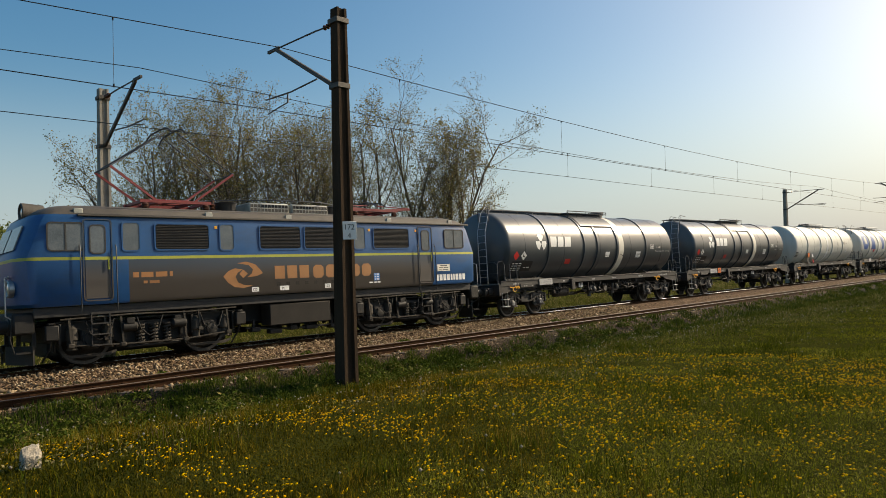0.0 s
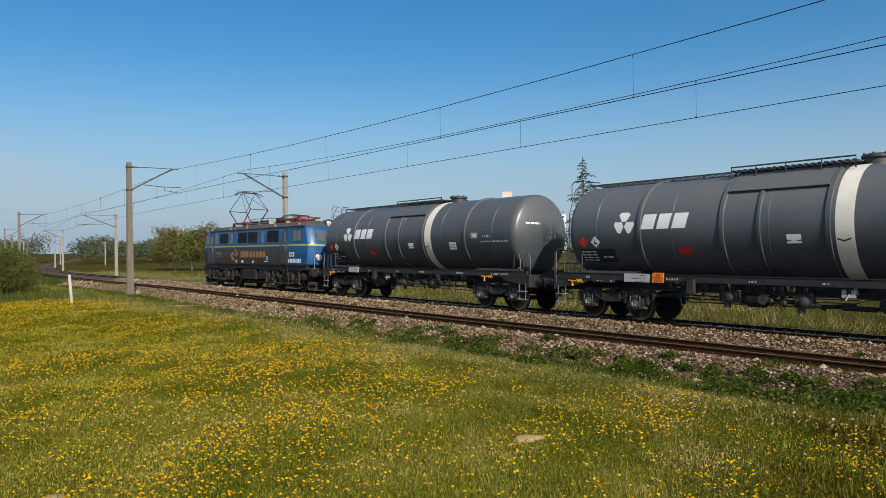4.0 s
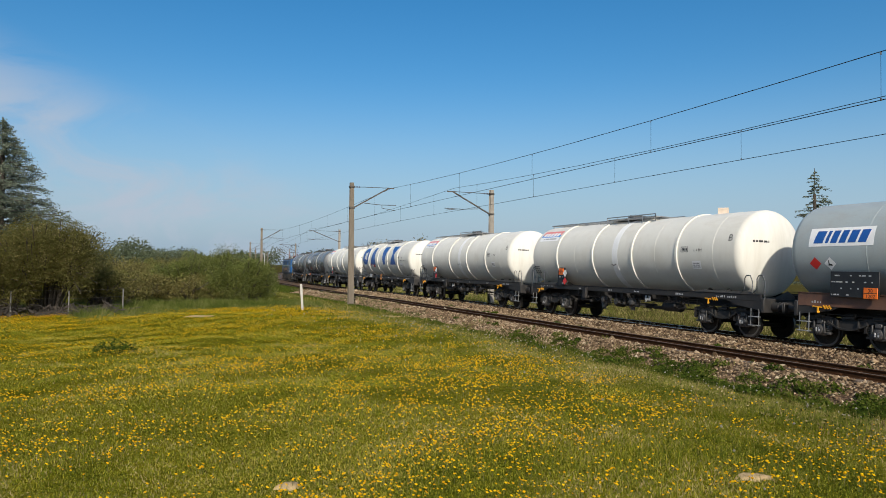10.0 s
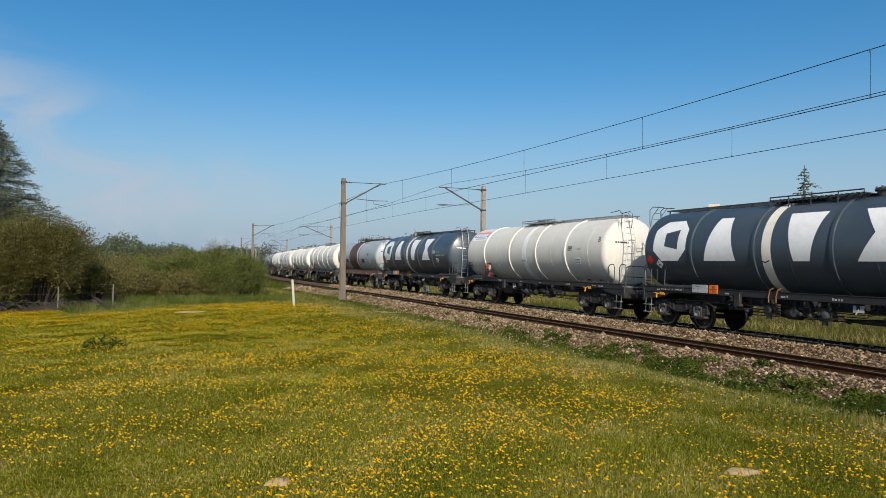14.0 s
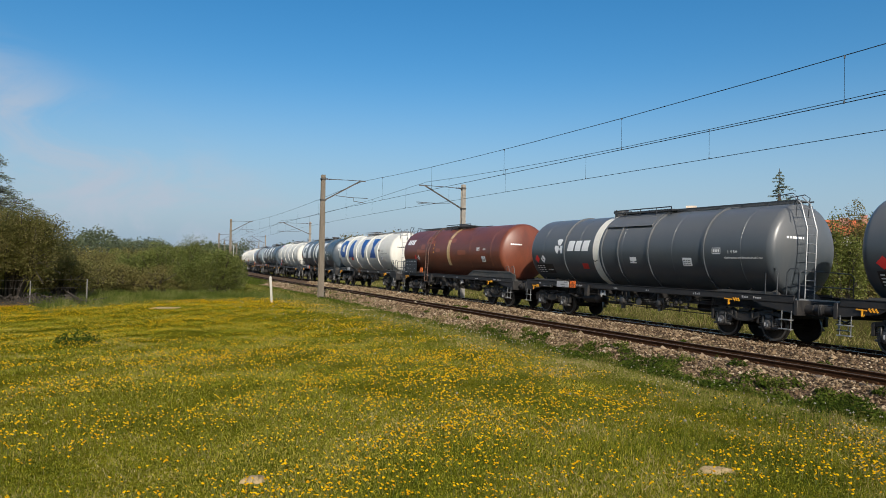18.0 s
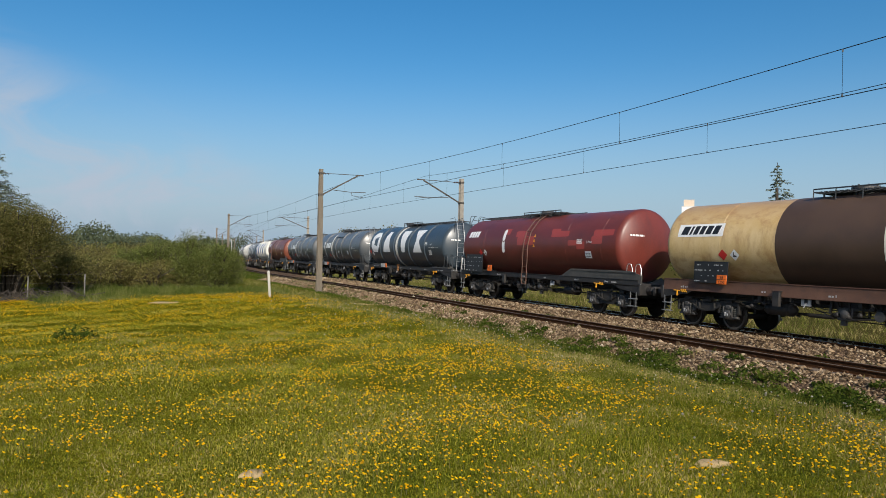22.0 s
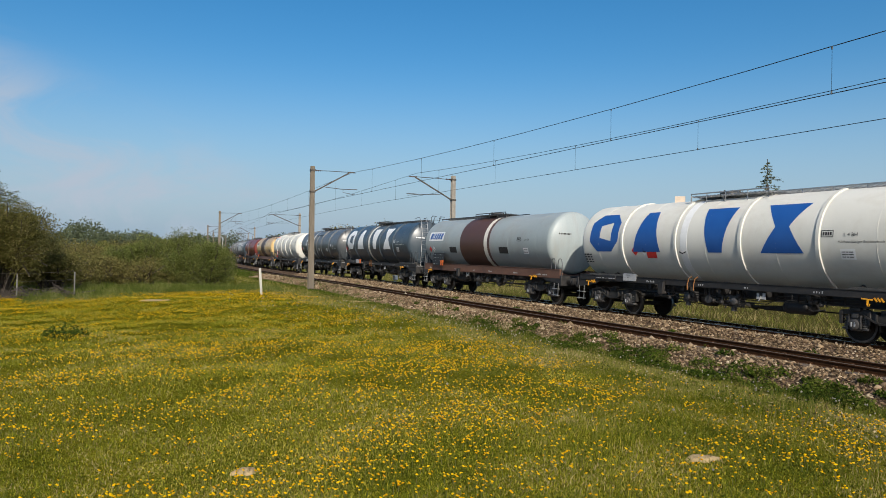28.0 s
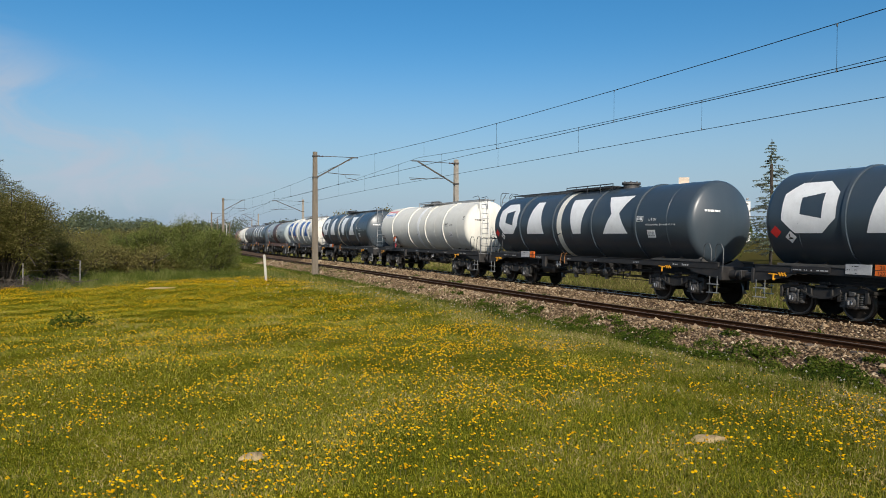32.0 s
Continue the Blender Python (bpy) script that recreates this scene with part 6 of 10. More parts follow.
def glass_material():
    """Cab glass: opaque and glossy, with reflected sky and dim inside painted as grey."""
    m = surface("dusty_cab_glass", (0.06, 0.07, 0.078), (0.12, 0.135, 0.145), 0.12, 0.0, 1.5, 30, 0.0, (0.17, 0.165, 0.15), 0.4, rough_var=0.05, spec=0.7)
    return m


CAB_GLASS = glass_material()


def lens_material():
    m, n, l, p = tree_of("lamp_lens")
    p.inputs["Base Color"].default_value = (0.75, 0.76, 0.74, 1)
    p.inputs["Roughness"].default_value = 0.15
    p.inputs["Metallic"].default_value = 0.5
    return m


LAMP_LENS = lens_material()


def loco_body():
    bm = bm_new()
    # height, half length, half width, half width of the flat front
    levels = [(1.36, 7.51, 1.46, 0.9), (1.44, 7.59, 1.5, 0.95), (2.44, 7.65, 1.5, 0.98), (2.515, 7.64, 1.5, 0.98), (2.64, 7.59, 1.5, 0.98), (3.38, 7.32, 1.49, 0.95), (3.54, 7.23, 1.46, 0.9), (3.7, 7.01, 1.32, 0.8), (3.8, 6.74, 1.05, 0.65), (3.87, 6.39, 0.6, 0.4)]
    rings = []
    for z, X, Y, Yn in levels:
        q = [(X, -Yn), (X, Yn), (X - 0.1, Yn + (Y - Yn) * 0.55), (X - 0.22, Yn + (Y - Yn) * 0.85), (X - 0.42, Y), (5.2, Y)]
        q = q + [(-x, y) for x, y in q[::-1][:5]] + [(-X, -Yn)]
        q = q + [(-x, y) for x, y in [(X - 0.1, -Yn - (Y - Yn) * 0.55), (X - 0.22, -Yn - (Y - Yn) * 0.85), (X - 0.42, -Y), (5.2, -Y)]]
        q = q + [(5.2, -Y), (X - 0.42, -Y), (X - 0.22, -Yn - (Y - Yn) * 0.85), (X - 0.1, -Yn - (Y - Yn) * 0.55)]
        rings.append([bm.verts.new((x, y, z)) for x, y in q])
    n = len(rings[0])
    for i, (a, b) in enumerate(zip(rings, rings[1:])):
        for k in range(n):
            f = bm.faces.new((a[k], a[(k + 1) % n], b[(k + 1) % n], b[k]))
            if levels[i][0] >= 3.53:
                f.material_index = 3
            elif i == 2:
                f.material_index = 2
            elif i in (0, 1) and k in (5, 15):
                f.material_index = 1
    bm.faces.new(rings[-1]).material_index = 3
    bm.faces.new(rings[0][::-1])
    bmesh.ops.recalc_face_normals(bm, faces=bm.faces)
    return mesh_of("body", bm, [LOCO_BLUE, LOCO_GRIME, LIME, LOCO_ROOF], 28)


def round_loop(x0, x1, z0, z1, r, n=4):
    """The outline of a rectangle with rounded corners."""
    out = []
    for cx, cz, a0 in ((x1 - r, z1 - r, 0), (x0 + r, z1 - r, 90), (x0 + r, z0 + r, 180), (x1 - r, z0 + r, 270)):
        for k in range(n + 1):
            a = radians(a0 + 90 * k / n)
            out.append((cx + r * math.cos(a), cz + r * math.sin(a)))
    return out


def frame_ring(bm, x0, x1, z0, z1, y0, y1, w, r=0.1):
    """A flat frame with rounded corners."""
    loops = [[bm.verts.new((x, y, z)) for x, z in q] for q, y in ((round_loop(x0, x1, z0, z1, r), y0), (round_loop(x0 + w, x1 - w, z0 + w, z1 - w, r - w * 0.6), y0), (round_loop(x0 + w, x1 - w, z0 + w, z1 - w, r - w * 0.6), y1), (round_loop(x0, x1, z0, z1, r), y1))]
    n = len(loops[0])
    for a, b in zip(loops, loops[1:] + loops[:1]):
        for k in range(n):
            bm.faces.new((a[k], a[(k + 1) % n], b[(k + 1) % n], b[k]))
    bmesh.ops.recalc_face_normals(bm, faces=bm.faces)
    return bm


def round_panel(x0, x1, y0, y1, z0, z1, r=0.08):
    bm = bm_new()
    a, b = [[bm.verts.new((x, y, z)) for x, z in round_loop(x0, x1, z0, z1, r)] for y in (y0, y1)]
    n = len(a)
    for k in range(n):
        bm.faces.new((a[k], a[(k + 1) % n], b[(k + 1) % n], b[k]))
    bm.faces.new(a)
    bm.faces.new(b)
    bmesh.ops.recalc_face_normals(bm, faces=bm.faces)
    return bm


def pantograph(body, x, raised):
    lifters = bm_new()
    for y in (-0.25, 0.25):
        tube(lifters, [(-0.5, y, 4.12), (0.5, y, 4.12)], 0.05)
    tube(lifters, [(0, -0.25, 4.12), (0, 0.25, 4.12)], 0.05)
    root = put("pantograph", mesh_of("pantograph", lifters, PANTO_RED), body, x, 0, 0, label="red pantograph, %s" % ("raised to the wire" if raised else "folded down"))
    pan_base(root)
    for dx in (-0.85, 0.85):
        for y in (-0.6, 0.6):
            def ins():
                bm = bm_new()
                turned(bm, [(3.8, 0.09), (3.84, 0.12), (3.87, 0.08), (3.9, 0.12), (3.93, 0.08), (3.97, 0.1), (4.02, 0.06)], "Z", 12)
                return mesh_of("roof_insulator", bm, GLAZE)
            put("roof_insulator", shared("roofins", ins), root, dx, y)
    arm = DARK_RAIL if raised else PANTO_RED
    head = bm_new()
    if raised:
        kn, kz, tz = 1.72, 4.95, 6.05
        for g in (-1, 1):
            for y in (-0.55, 0.55):
                part("lower_arm", beam(bm_new(), (g * 0.55, y, 4.1), (g * kn, y * 1.1, kz), 0.045, 0.06), PANTO_RED, root)
                part("upper_arm", tube(bm_new(), [(g * kn, y * 1.1, kz), (g * 0.16, y * 0.8, tz)], 0.02), arm, root)
            part("knee_bar", tube(bm_new(), [(g * kn, -0.62, kz), (g * kn, 0.62, kz)], 0.025), arm, root)
            part("diagonal_stay", tube(bm_new(), [(g * kn, -0.6, kz), (g * 0.16, 0.44, tz)], 0.012), arm, root)
        for g in (-0.2, 0.2):
            tube(head, [(g, -0.95, 5.95), (g, -0.75, 6.08), (g, -0.5, 6.15), (g, 0.5, 6.15), (g, 0.75, 6.08), (g, 0.95, 5.95)], 0.025)
        for y in (-0.44, 0.44):
            tube(head, [(-0.2, y, 6.12), (0.2, y, 6.12)], 0.018)
            tube(head, [(0.0, y, tz - 0.02), (0.0, y, 6.12)], 0.018)
    else:
        for g in (-1, 1):
            for y in (-0.55, 0.55):
                part("lower_arm", beam(bm_new(), (g * 0.5, y, 4.1), (g * 1.6, y * 1.1, 4.14), 0.05, 0.06), PANTO_RED, root)
                part("upper_arm", tube(bm_new(), [(g * 1.6, y * 1.1, 4.17), (g * 0.2, y * 0.8, 4.24)], 0.02), arm, root)
            part("knee_bar", tube(bm_new(), [(g * 1.6, -0.62, 4.16), (g * 1.6, 0.62, 4.16)], 0.025), arm, root)
        for g in (-0.2, 0.2):
            tube(head, [(g, -0.95, 4.15), (g, -0.75, 4.28), (g, -0.5, 4.34), (g, 0.5, 4.34), (g, 0.75, 4.28), (g, 0.95, 4.15)], 0.025)
        for y in (-0.44, 0.44):
            tube(head, [(-0.25, y, 4.3), (0.25, y, 4.3)], 0.018)
    part("contact_head", head, DARK_RAIL, root)


def pan_base(root):
    for y in (-0.6, 0.6):
        part("base_rail", beam(bm_new(), (-1.0, y, 4.06), (1.0, y, 4.06), 0.1, 0.08), PANTO_RED, root)
    for x in (-0.9, -0.5, 0.5, 0.9):
        part("cross_bar", beam(bm_new(), (x, -0.6, 4.06), (x, 0.6, 4.06), 0.1, 0.07), PANTO_RED, root)


LOCO_UNDER = surface("black_oily_loco_steel", (0.009, 0.009, 0.009), (0.024, 0.022, 0.019), 0.6, 0.0, 5, 45, 0.3, (0.045, 0.036, 0.026), 0.35, spec=0.3)
LOCO_DUSTY = surface("dusty_brown_rigging", (0.03, 0.026, 0.021), (0.065, 0.055, 0.043), 0.75, 0.0, 6, 50, 0.2, (0.016, 0.014, 0.012), 0.4, spec=0.3)


def loco_bogie(root, x):
    def fr():
        bm = bm_new()
        for g in (-1, 1):
            y = g * 1.08
            ring = [(-2.42, 0.66), (-2.36, 0.98), (-1.95, 1.06), (-0.95, 1.06), (-0.7, 0.98), (0.7, 0.98), (0.95, 1.06), (1.95, 1.06), (2.36, 0.98), (2.42, 0.66), (2.0, 0.6), (1.05, 0.6), (0.75, 0.46), (-0.75, 0.46), (-1.05, 0.6), (-2.0, 0.6)]
            a = [bm.verts.new((px, y - 0.08, z)) for px, z in ring]
            b = [bm.verts.new((px, y + 0.08, z)) for px, z in ring]
            bm.faces.new(a)
            bm.faces.new(b[::-1])
            for k in range(16):
                bm.faces.new((a[k], b[k], b[(k + 1) % 16], a[(k + 1) % 16]))
            # ribs, brackets and lugs welded to the frame
            for px in (-2.2, -1.02, -0.72, 0.72, 1.02, 2.2):
                box(bm, px - 0.035, px + 0.035, *sorted((y + g * 0.07, y + g * 0.2)), 0.55, 1.04, 0.01)
            box(bm, -2.3, 2.3, *sorted((y + g * 0.06, y + g * 0.17)), 1.05, 1.09, 0.01)
            box(bm, -0.68, 0.68, *sorted((y + g * 0.06, y + g * 0.26)), 0.33, 0.4, 0.02)
        box(bm, -0.4, 0.4, -1.05, 1.05, 0.5, 0.95, 0.03)
        box(bm, -2.3, 2.3, -0.62, 0.62, 0.22, 1.0, 0.06)
        box(bm, -2.5, -2.36, -1.15, 1.15, 0.6, 1.0, 0.02)
        box(bm, 2.36, 2.5, -1.15, 1.15, 0.6, 1.0, 0.02)
        bmesh.ops.recalc_face_normals(bm, faces=bm.faces)
        return mesh_of("bogie_frame", bm, LOCO_UNDER)

    def abox():
        bm = bm_new()
        box(bm, -0.22, 0.22, -0.12, 0.1, -0.24, 0.25, 0.04)
        turned(bm, [(0.1, 0.19), (0.13, 0.19), (0.13, 0.15), (0.17, 0.14), (0.18, 0.1), (0.18, 0)], "Y", 14)
        for k in range(6):
            c, q = 0.165 * math.cos(k * 1.047), 0.165 * math.sin(k * 1.047)
            box(bm, c - 0.018, c + 0.018, 0.12, 0.155, q - 0.018, q + 0.018)
        beam(bm, (-0.5, 0.02, -0.06), (0.5, 0.02, -0.06), 0.16, 0.1)
        return mesh_of("axlebox", bm, LOCO_UNDER)

    def can():
        bm = bm_new()
        turned(bm, [(-0.2, 0.0), (-0.2, 0.13), (-0.16, 0.13), (-0.16, 0.1), (0.02, 0.1), (0.04, 0.14), (0.3, 0.13), (0.34, 0.09), (0.4, 0.05), (0.4, 0.0)], "Z", 14)
        return mesh_of("spring_housing", bm, LOCO_DUSTY)

    def shoe():
        bm = bm_new()
        beam(bm, (0, 0.02, 0.42), (0.03, 0.02, -0.1), 0.05, 0.05)
        beam(bm, (-0.02, 0.08, 0.3), (-0.02, 0.08, -0.16), 0.07, 0.04)
        box(bm, -0.06, 0.05, -0.05, 0.06, -0.2, 0.14, 0.02)
        return mesh_of("brake_block", bm, LOCO_DUSTY)

    def stay():
        bm = bm_new()
        v = [(-0.62, 0.0), (-0.45, -0.07), (0.45, -0.07), (0.62, 0.0), (0.62, 0.05), (0.4, 0.0), (-0.4, 0.0), (-0.62, 0.05)]
        lo = [bm.verts.new((px, -0.03, z)) for px, z in v]
        hi = [bm.verts.new((px, 0.03, z)) for px, z in v]
        bm.faces.new(lo)
        bm.faces.new(hi[::-1])
        for k in range(8):
            bm.faces.new((lo[k], hi[k], hi[(k + 1) % 8], lo[(k + 1) % 8]))
        bmesh.ops.recalc_face_normals(bm, faces=bm.faces)
        return mesh_of("frame_stay", bm, LOCO_DUSTY)

    def sp():
        bm = bm_new()
        coil(bm, 0, 0, 0.0, 0.42, 0.09, 5, 0.026)
        turned(bm, [(-0.04, 0.12), (0.0, 0.12), (0.0, 0.05), (0.42, 0.05), (0.42, 0.12), (0.46, 0.12)], "Z", 12)
        return mesh_of("spring", bm, LOCO_DUSTY)

    def cyl():
        bm = bm_new()
        turned(bm, [(-0.2, 0), (-0.2, 0.1), (-0.17, 0.125), (0.14, 0.125), (0.17, 0.1), (0.2, 0.04), (0.36, 0.03), (0.36, 0)], "X", 14)
        box(bm, -0.1, 0.1, -0.12, 0.04, 0.08, 0.22, 0.01)
        return mesh_of("brake_cylinder", bm, LOCO_UNDER)

    def sand():
        bm = bm_new()
        box(bm, -0.15, 0.15, -0.12, 0.12, 0.0, 0.36, 0.03)
        box(bm, -0.08, 0.08, -0.1, 0.1, 0.36, 0.42, 0.02)
        tube(bm, [(0.0, 0.0, 0.02), (0.02, -0.04, -0.18), (0.1, -0.2, -0.4), (0.14, -0.24, -0.5)], 0.025)
        return mesh_of("sand_box", bm, LOCO_UNDER)

    f = put("bogie", shared("locobogie", fr), root, x)
    for dx, rack in ((1.525, LOCO_FRONT), (-1.525, LOCO_REAR)):
        rack.append(put("wheelset", shared("locowheel", lambda: wheelset_mesh(0.625)), f, dx, 0, 0.625))
    for g in (-1, 1):
        y, turn = g * 1.08, 0 if g > 0 else 180
        for dx in (1.525, -1.525):
            put("axlebox", shared("locoaxle", abox), f, dx, y + g * 0.1, 0.625, 0, 0, turn)
            put("frame_stay", shared("locostay", stay), f, dx, y + g * 0.12, 0.27)
            for q in (-0.4, 0.4):
                put("spring_housing", shared("lococan", can), f, dx + q, y + g * 0.16, 0.6)
            for q in (-0.74, 0.74):
                put("brake_block", shared("locoshoe", shoe), f, dx + q, y - g * 0.16, 0.55, 0, 0, 0 if q > 0 else 180)
        for px in (-0.34, 0.0, 0.34):
            put("spring", shared("locospring", sp), f, px, y + g * 0.18, 0.44)
        put("brake_cylinder", shared("lococyl", cyl), f, -0.62, y + g * 0.25, 0.86, 0, 0, 0)
        put("brake_cylinder", shared("lococyl", cyl), f, 0.62, y + g * 0.25, 0.86, 0, 0, 180)
        for px in (-2.38, 2.38):
            put("sand_box", shared("locosand", sand), f, px, y + g * 0.2, 0.66, 0, 0, turn)
        # brake rods, hangers, hoses and conduit along the frame
        bm = tube(bm_new(), [(-2.25, y + g * 0.3, 1.16), (-0.9, y + g * 0.31, 1.13), (0.5, y + g * 0.31, 1.17), (2.2, y + g * 0.3, 1.14)], 0.02)
        part("brake_rod", bm, LOCO_DUSTY, f)
        bm = tube(bm_new(), [(-1.9, y + g * 0.29, 0.5), (-0.8, y + g * 0.3, 0.42), (0.8, y + g * 0.3, 0.44), (1.9, y + g * 0.29, 0.5)], 0.022)
        part("brake_rod", bm, LOCO_DUSTY, f)
        for px, low in ((-2.02, 0.5), (-1.22, 0.66), (-0.82, 0.42), (0.78, 0.44), (1.16, 0.62), (1.96, 0.5)):
            bm = bm_new()
            beam(bm, (px, y + g * 0.27, low), (px + 0.06, y + g * 0.29, 1.16), 0.045, 0.05)
            box(bm, px - 0.05, px + 0.09, *sorted((y + g * 0.25, y + g * 0.34)), low - 0.05, low + 0.05, 0.015)
            part("brake_hanger", bm, LOCO_DUSTY, f)
        for q in (-1.5, 0.15, 1.35):
            bm = tube(bm_new(), [(q - 0.35, y + g * 0.3, 1.1), (q - 0.2, y + g * 0.36, 0.72), (q + 0.02, y + g * 0.36, 0.6), (q + 0.22, y + g * 0.34, 0.78), (q + 0.3, y + g * 0.3, 1.08)], 0.017)
            part("hose", bm, LOCO_UNDER, f)


def locomotive(s_mid):
    root = new("electric_locomotive")
    tagged(root, "blue electric locomotive with a lime stripe and grimy lower sides", "locomotive")
    body = part("body", loco_body(), None, root)
    body.location.x, body.location.z = 0.4, 0.1
    part("sill", box(bm_new(), -6.85, 7.7, -1.36, 1.36, 1.2, 1.455, 0.02), STEEL_DARK, root)
    Y = 1.5
    for side in (1, -1):
        y0, y1 = (Y - 0.01, Y + 0.015) if side > 0 else (-Y - 0.015, -Y + 0.01)
        # louvred grilles
        for x0, x1 in ((3.47, 4.93), (0.58, 1.95), (-0.95, 0.45), (-3.75, -2.2)):
            fr = part("grille", round_panel(x0, x1, *sorted((side * (Y - 0.02), side * (Y + 0.004))), 2.67, 3.35), BLACK_PAINT, body)
            bm = frame_ring(bm_new(), x0 - 0.02, x1 + 0.02, 2.65, 3.37, *sorted((side * Y, side * (Y + 0.022))), 0.035)
            part("grille_frame", bm, LOCO_BLUE, fr)
            bm = bm_new()
            for k in range(15):
                z = 2.725 + 0.042 * k
                beam(bm, (x0 + 0.03, side * (Y + 0.012), z), (x1 - 0.03, side * (Y + 0.012), z), 0.022, 0.014, (0, side * 0.6, 1))
            part("louvre", bm, STEEL_DARK, fr)
        for x0, x1 in ((4.52, 4.93), (2.75, 3.15), (-1.85, -1.42)):
            bm = round_panel(x0, x1, *sorted((side * (Y - 0.02), side * (Y + 0.006))), 2.66, 3.36)
            w = part("window", bm, CAB_GLASS, body)
            part("window_frame", frame_ring(bm_new(), x0 - 0.03, x1 + 0.03, 2.63, 3.39, *sorted((side * Y, side * (Y + 0.018))), 0.035), LOCO_BLUE, w)
        for x0 in (5.23, -4.8):
            bm = box(bm_new(), x0, x0 + 0.58, *sorted((side * (Y - 0.02), side * (Y + 0.012))), 1.5, 2.44, 0.004)
            box(bm, x0, x0 + 0.58, *sorted((side * (Y - 0.02), side * (Y + 0.012))), 2.444, 3.38, 0.004)
            for f in bm.faces:
                f.material_index = 1 if f.calc_center_median().z < 2.4 else 0
            d = part("door", bm, [LOCO_BLUE, LOCO_GRIME], body)
            part("door_stripe", box(bm_new(), x0 + 0.004, x0 + 0.576, *sorted((side * (Y + 0.004), side * (Y + 0.016))), 2.44, 2.515), LIME, d)
            part("door_frame", frame_ring(bm_new(), x0 - 0.05, x0 + 0.63, 1.44, 3.44, *sorted((side * Y, side * (Y + 0.02))), 0.03), LOCO_GRIME, d)
            part("door_window", round_panel(x0 + 0.12, x0 + 0.46, *sorted((side * (Y + 0.008), side * (Y + 0.018))), 2.6, 3.28), CAB_GLASS, d)
            part("window_frame", frame_ring(bm_new(), x0 + 0.1, x0 + 0.48, 2.58, 3.3, *sorted((side * (Y + 0.01), side * (Y + 0.026))), 0.03), STEEL_DARK, d)
            part("door_handle", tube(bm_new(), [(x0 + 0.06, side * (Y + 0.05), 2.2), (x0 + 0.06, side * (Y + 0.05), 2.45)], 0.014), LIME, d)
            for gx in (x0 - 0.12, x0 + 0.7):
                part("grab_rail", tube(bm_new(), [(gx, side * (Y + 0.02), 1.2), (gx, side * (Y + 0.07), 1.3), (gx, side * (Y + 0.07), 2.7), (gx, side * (Y + 0.02), 2.8)], 0.014), DARK_RAIL, body)
            bm = bm_new()
            for q in (0.08, 0.5):
                beam(bm, (x0 + q, side * 1.42, 0.45), (x0 + q, side * 1.42, 1.25), 0.03, 0.03)
            for z in (0.46, 0.72, 0.98):
                box(bm, x0 + 0.06, x0 + 0.52, *sorted((side * 1.36, side * 1.5)), z, z + 0.03)
            part("footstep", bm, STEEL_DARK, root)
        for x0, x1 in ((5.85, 6.6), (-6.42, -5.48)):
            bm = box(bm_new(), x0, x1, *sorted((side * (Y - 0.04), side * (Y + 0.006))), 2.68, 3.32, 0.004)
            w = part("cab_window", bm, CAB_GLASS, body)
            fb = frame_ring(bm_new(), x0 - 0.03, x1 + 0.03, 2.65, 3.35, *sorted((side * (Y - 0.01), side * (Y + 0.018))), 0.035)
            xm = (x0 + x1) / 2
            box(fb, xm - 0.018, xm + 0.018, *sorted((side * Y, side * (Y + 0.016))), 2.68, 3.32)
            part("window_frame", fb, STEEL_DARK, w)
        bm = bm_new()
        tube(bm, [(-2.3, side * 1.1, 0.5), (-1.2, side * 1.12, 0.42), (0.6, side * 1.12, 0.4), (2.3, side * 1.1, 0.52)], 0.03)
        part("air_pipe", bm, LOCO_UNDER, root)
        for bx, bw, bz in ((-2.05, 0.14, 0.42), (-1.3, 0.2, 0.34), (-0.7, 0.12, 0.3), (0.1, 0.22, 0.33), (0.75, 0.12, 0.36), (1.35, 0.2, 0.3), (2.0, 0.14, 0.4)):
            bm = box(bm_new(), bx - bw, bx + bw, *sorted((side * 0.95, side * 1.2)), bz, bz + 0.14, 0.02)
            box(bm, bx - 0.04, bx + 0.04, *sorted((side * 1.0, side * 1.08)), bz + 0.1, 0.75, 0.01)
            part("valve_box", bm, LOCO_UNDER, root)
        part("equipment_box", box(bm_new(), -0.45, 1.65, *sorted((side * 0.85, side * 1.4)), 0.55, 1.16, 0.02), BOX_GREY, root)
        part("equipment_box", box(bm_new(), -1.75, -0.95, *sorted((side * 0.85, side * 1.36)), 0.6, 1.16, 0.02), BOX_GREY, root)
    # markings on the near side: plain shapes and bars
    def flat(name, polys, mat, cx, cz, label="", lift=0.004):
        bm = drawing(polys)
        for v in bm.verts:
            v.co = Vector((cx - v.co.x, Y + lift, cz + v.co.y))
        bmesh.ops.recalc_face_normals(bm, faces=bm.faces)
        return part(name, bm, mat, body, label)
    flat("swirl_mark", [[(0, 0.3), (0.16, 0.45), (0.36, 0.52), (0.58, 0.48), (0.44, 0.4), (0.36, 0.28), (0.44, 0.12), (0.62, 0.04), (0.88, 0.02), (0.6, -0.04), (0.32, 0.0), (0.14, 0.12)],
                        [(0.42, 0.66), (0.7, 0.7), (0.98, 0.62), (1.12, 0.48), (1.22, 0.36), (1.0, 0.28), (0.72, 0.26), (0.86, 0.36), (0.9, 0.48), (0.78, 0.6)],
                        [(0.6, 0.24), (0.74, 0.36), (0.6, 0.48), (0.48, 0.36)]], LOGO_ORANGE, 3.1, 1.62, "faded orange swirl mark")
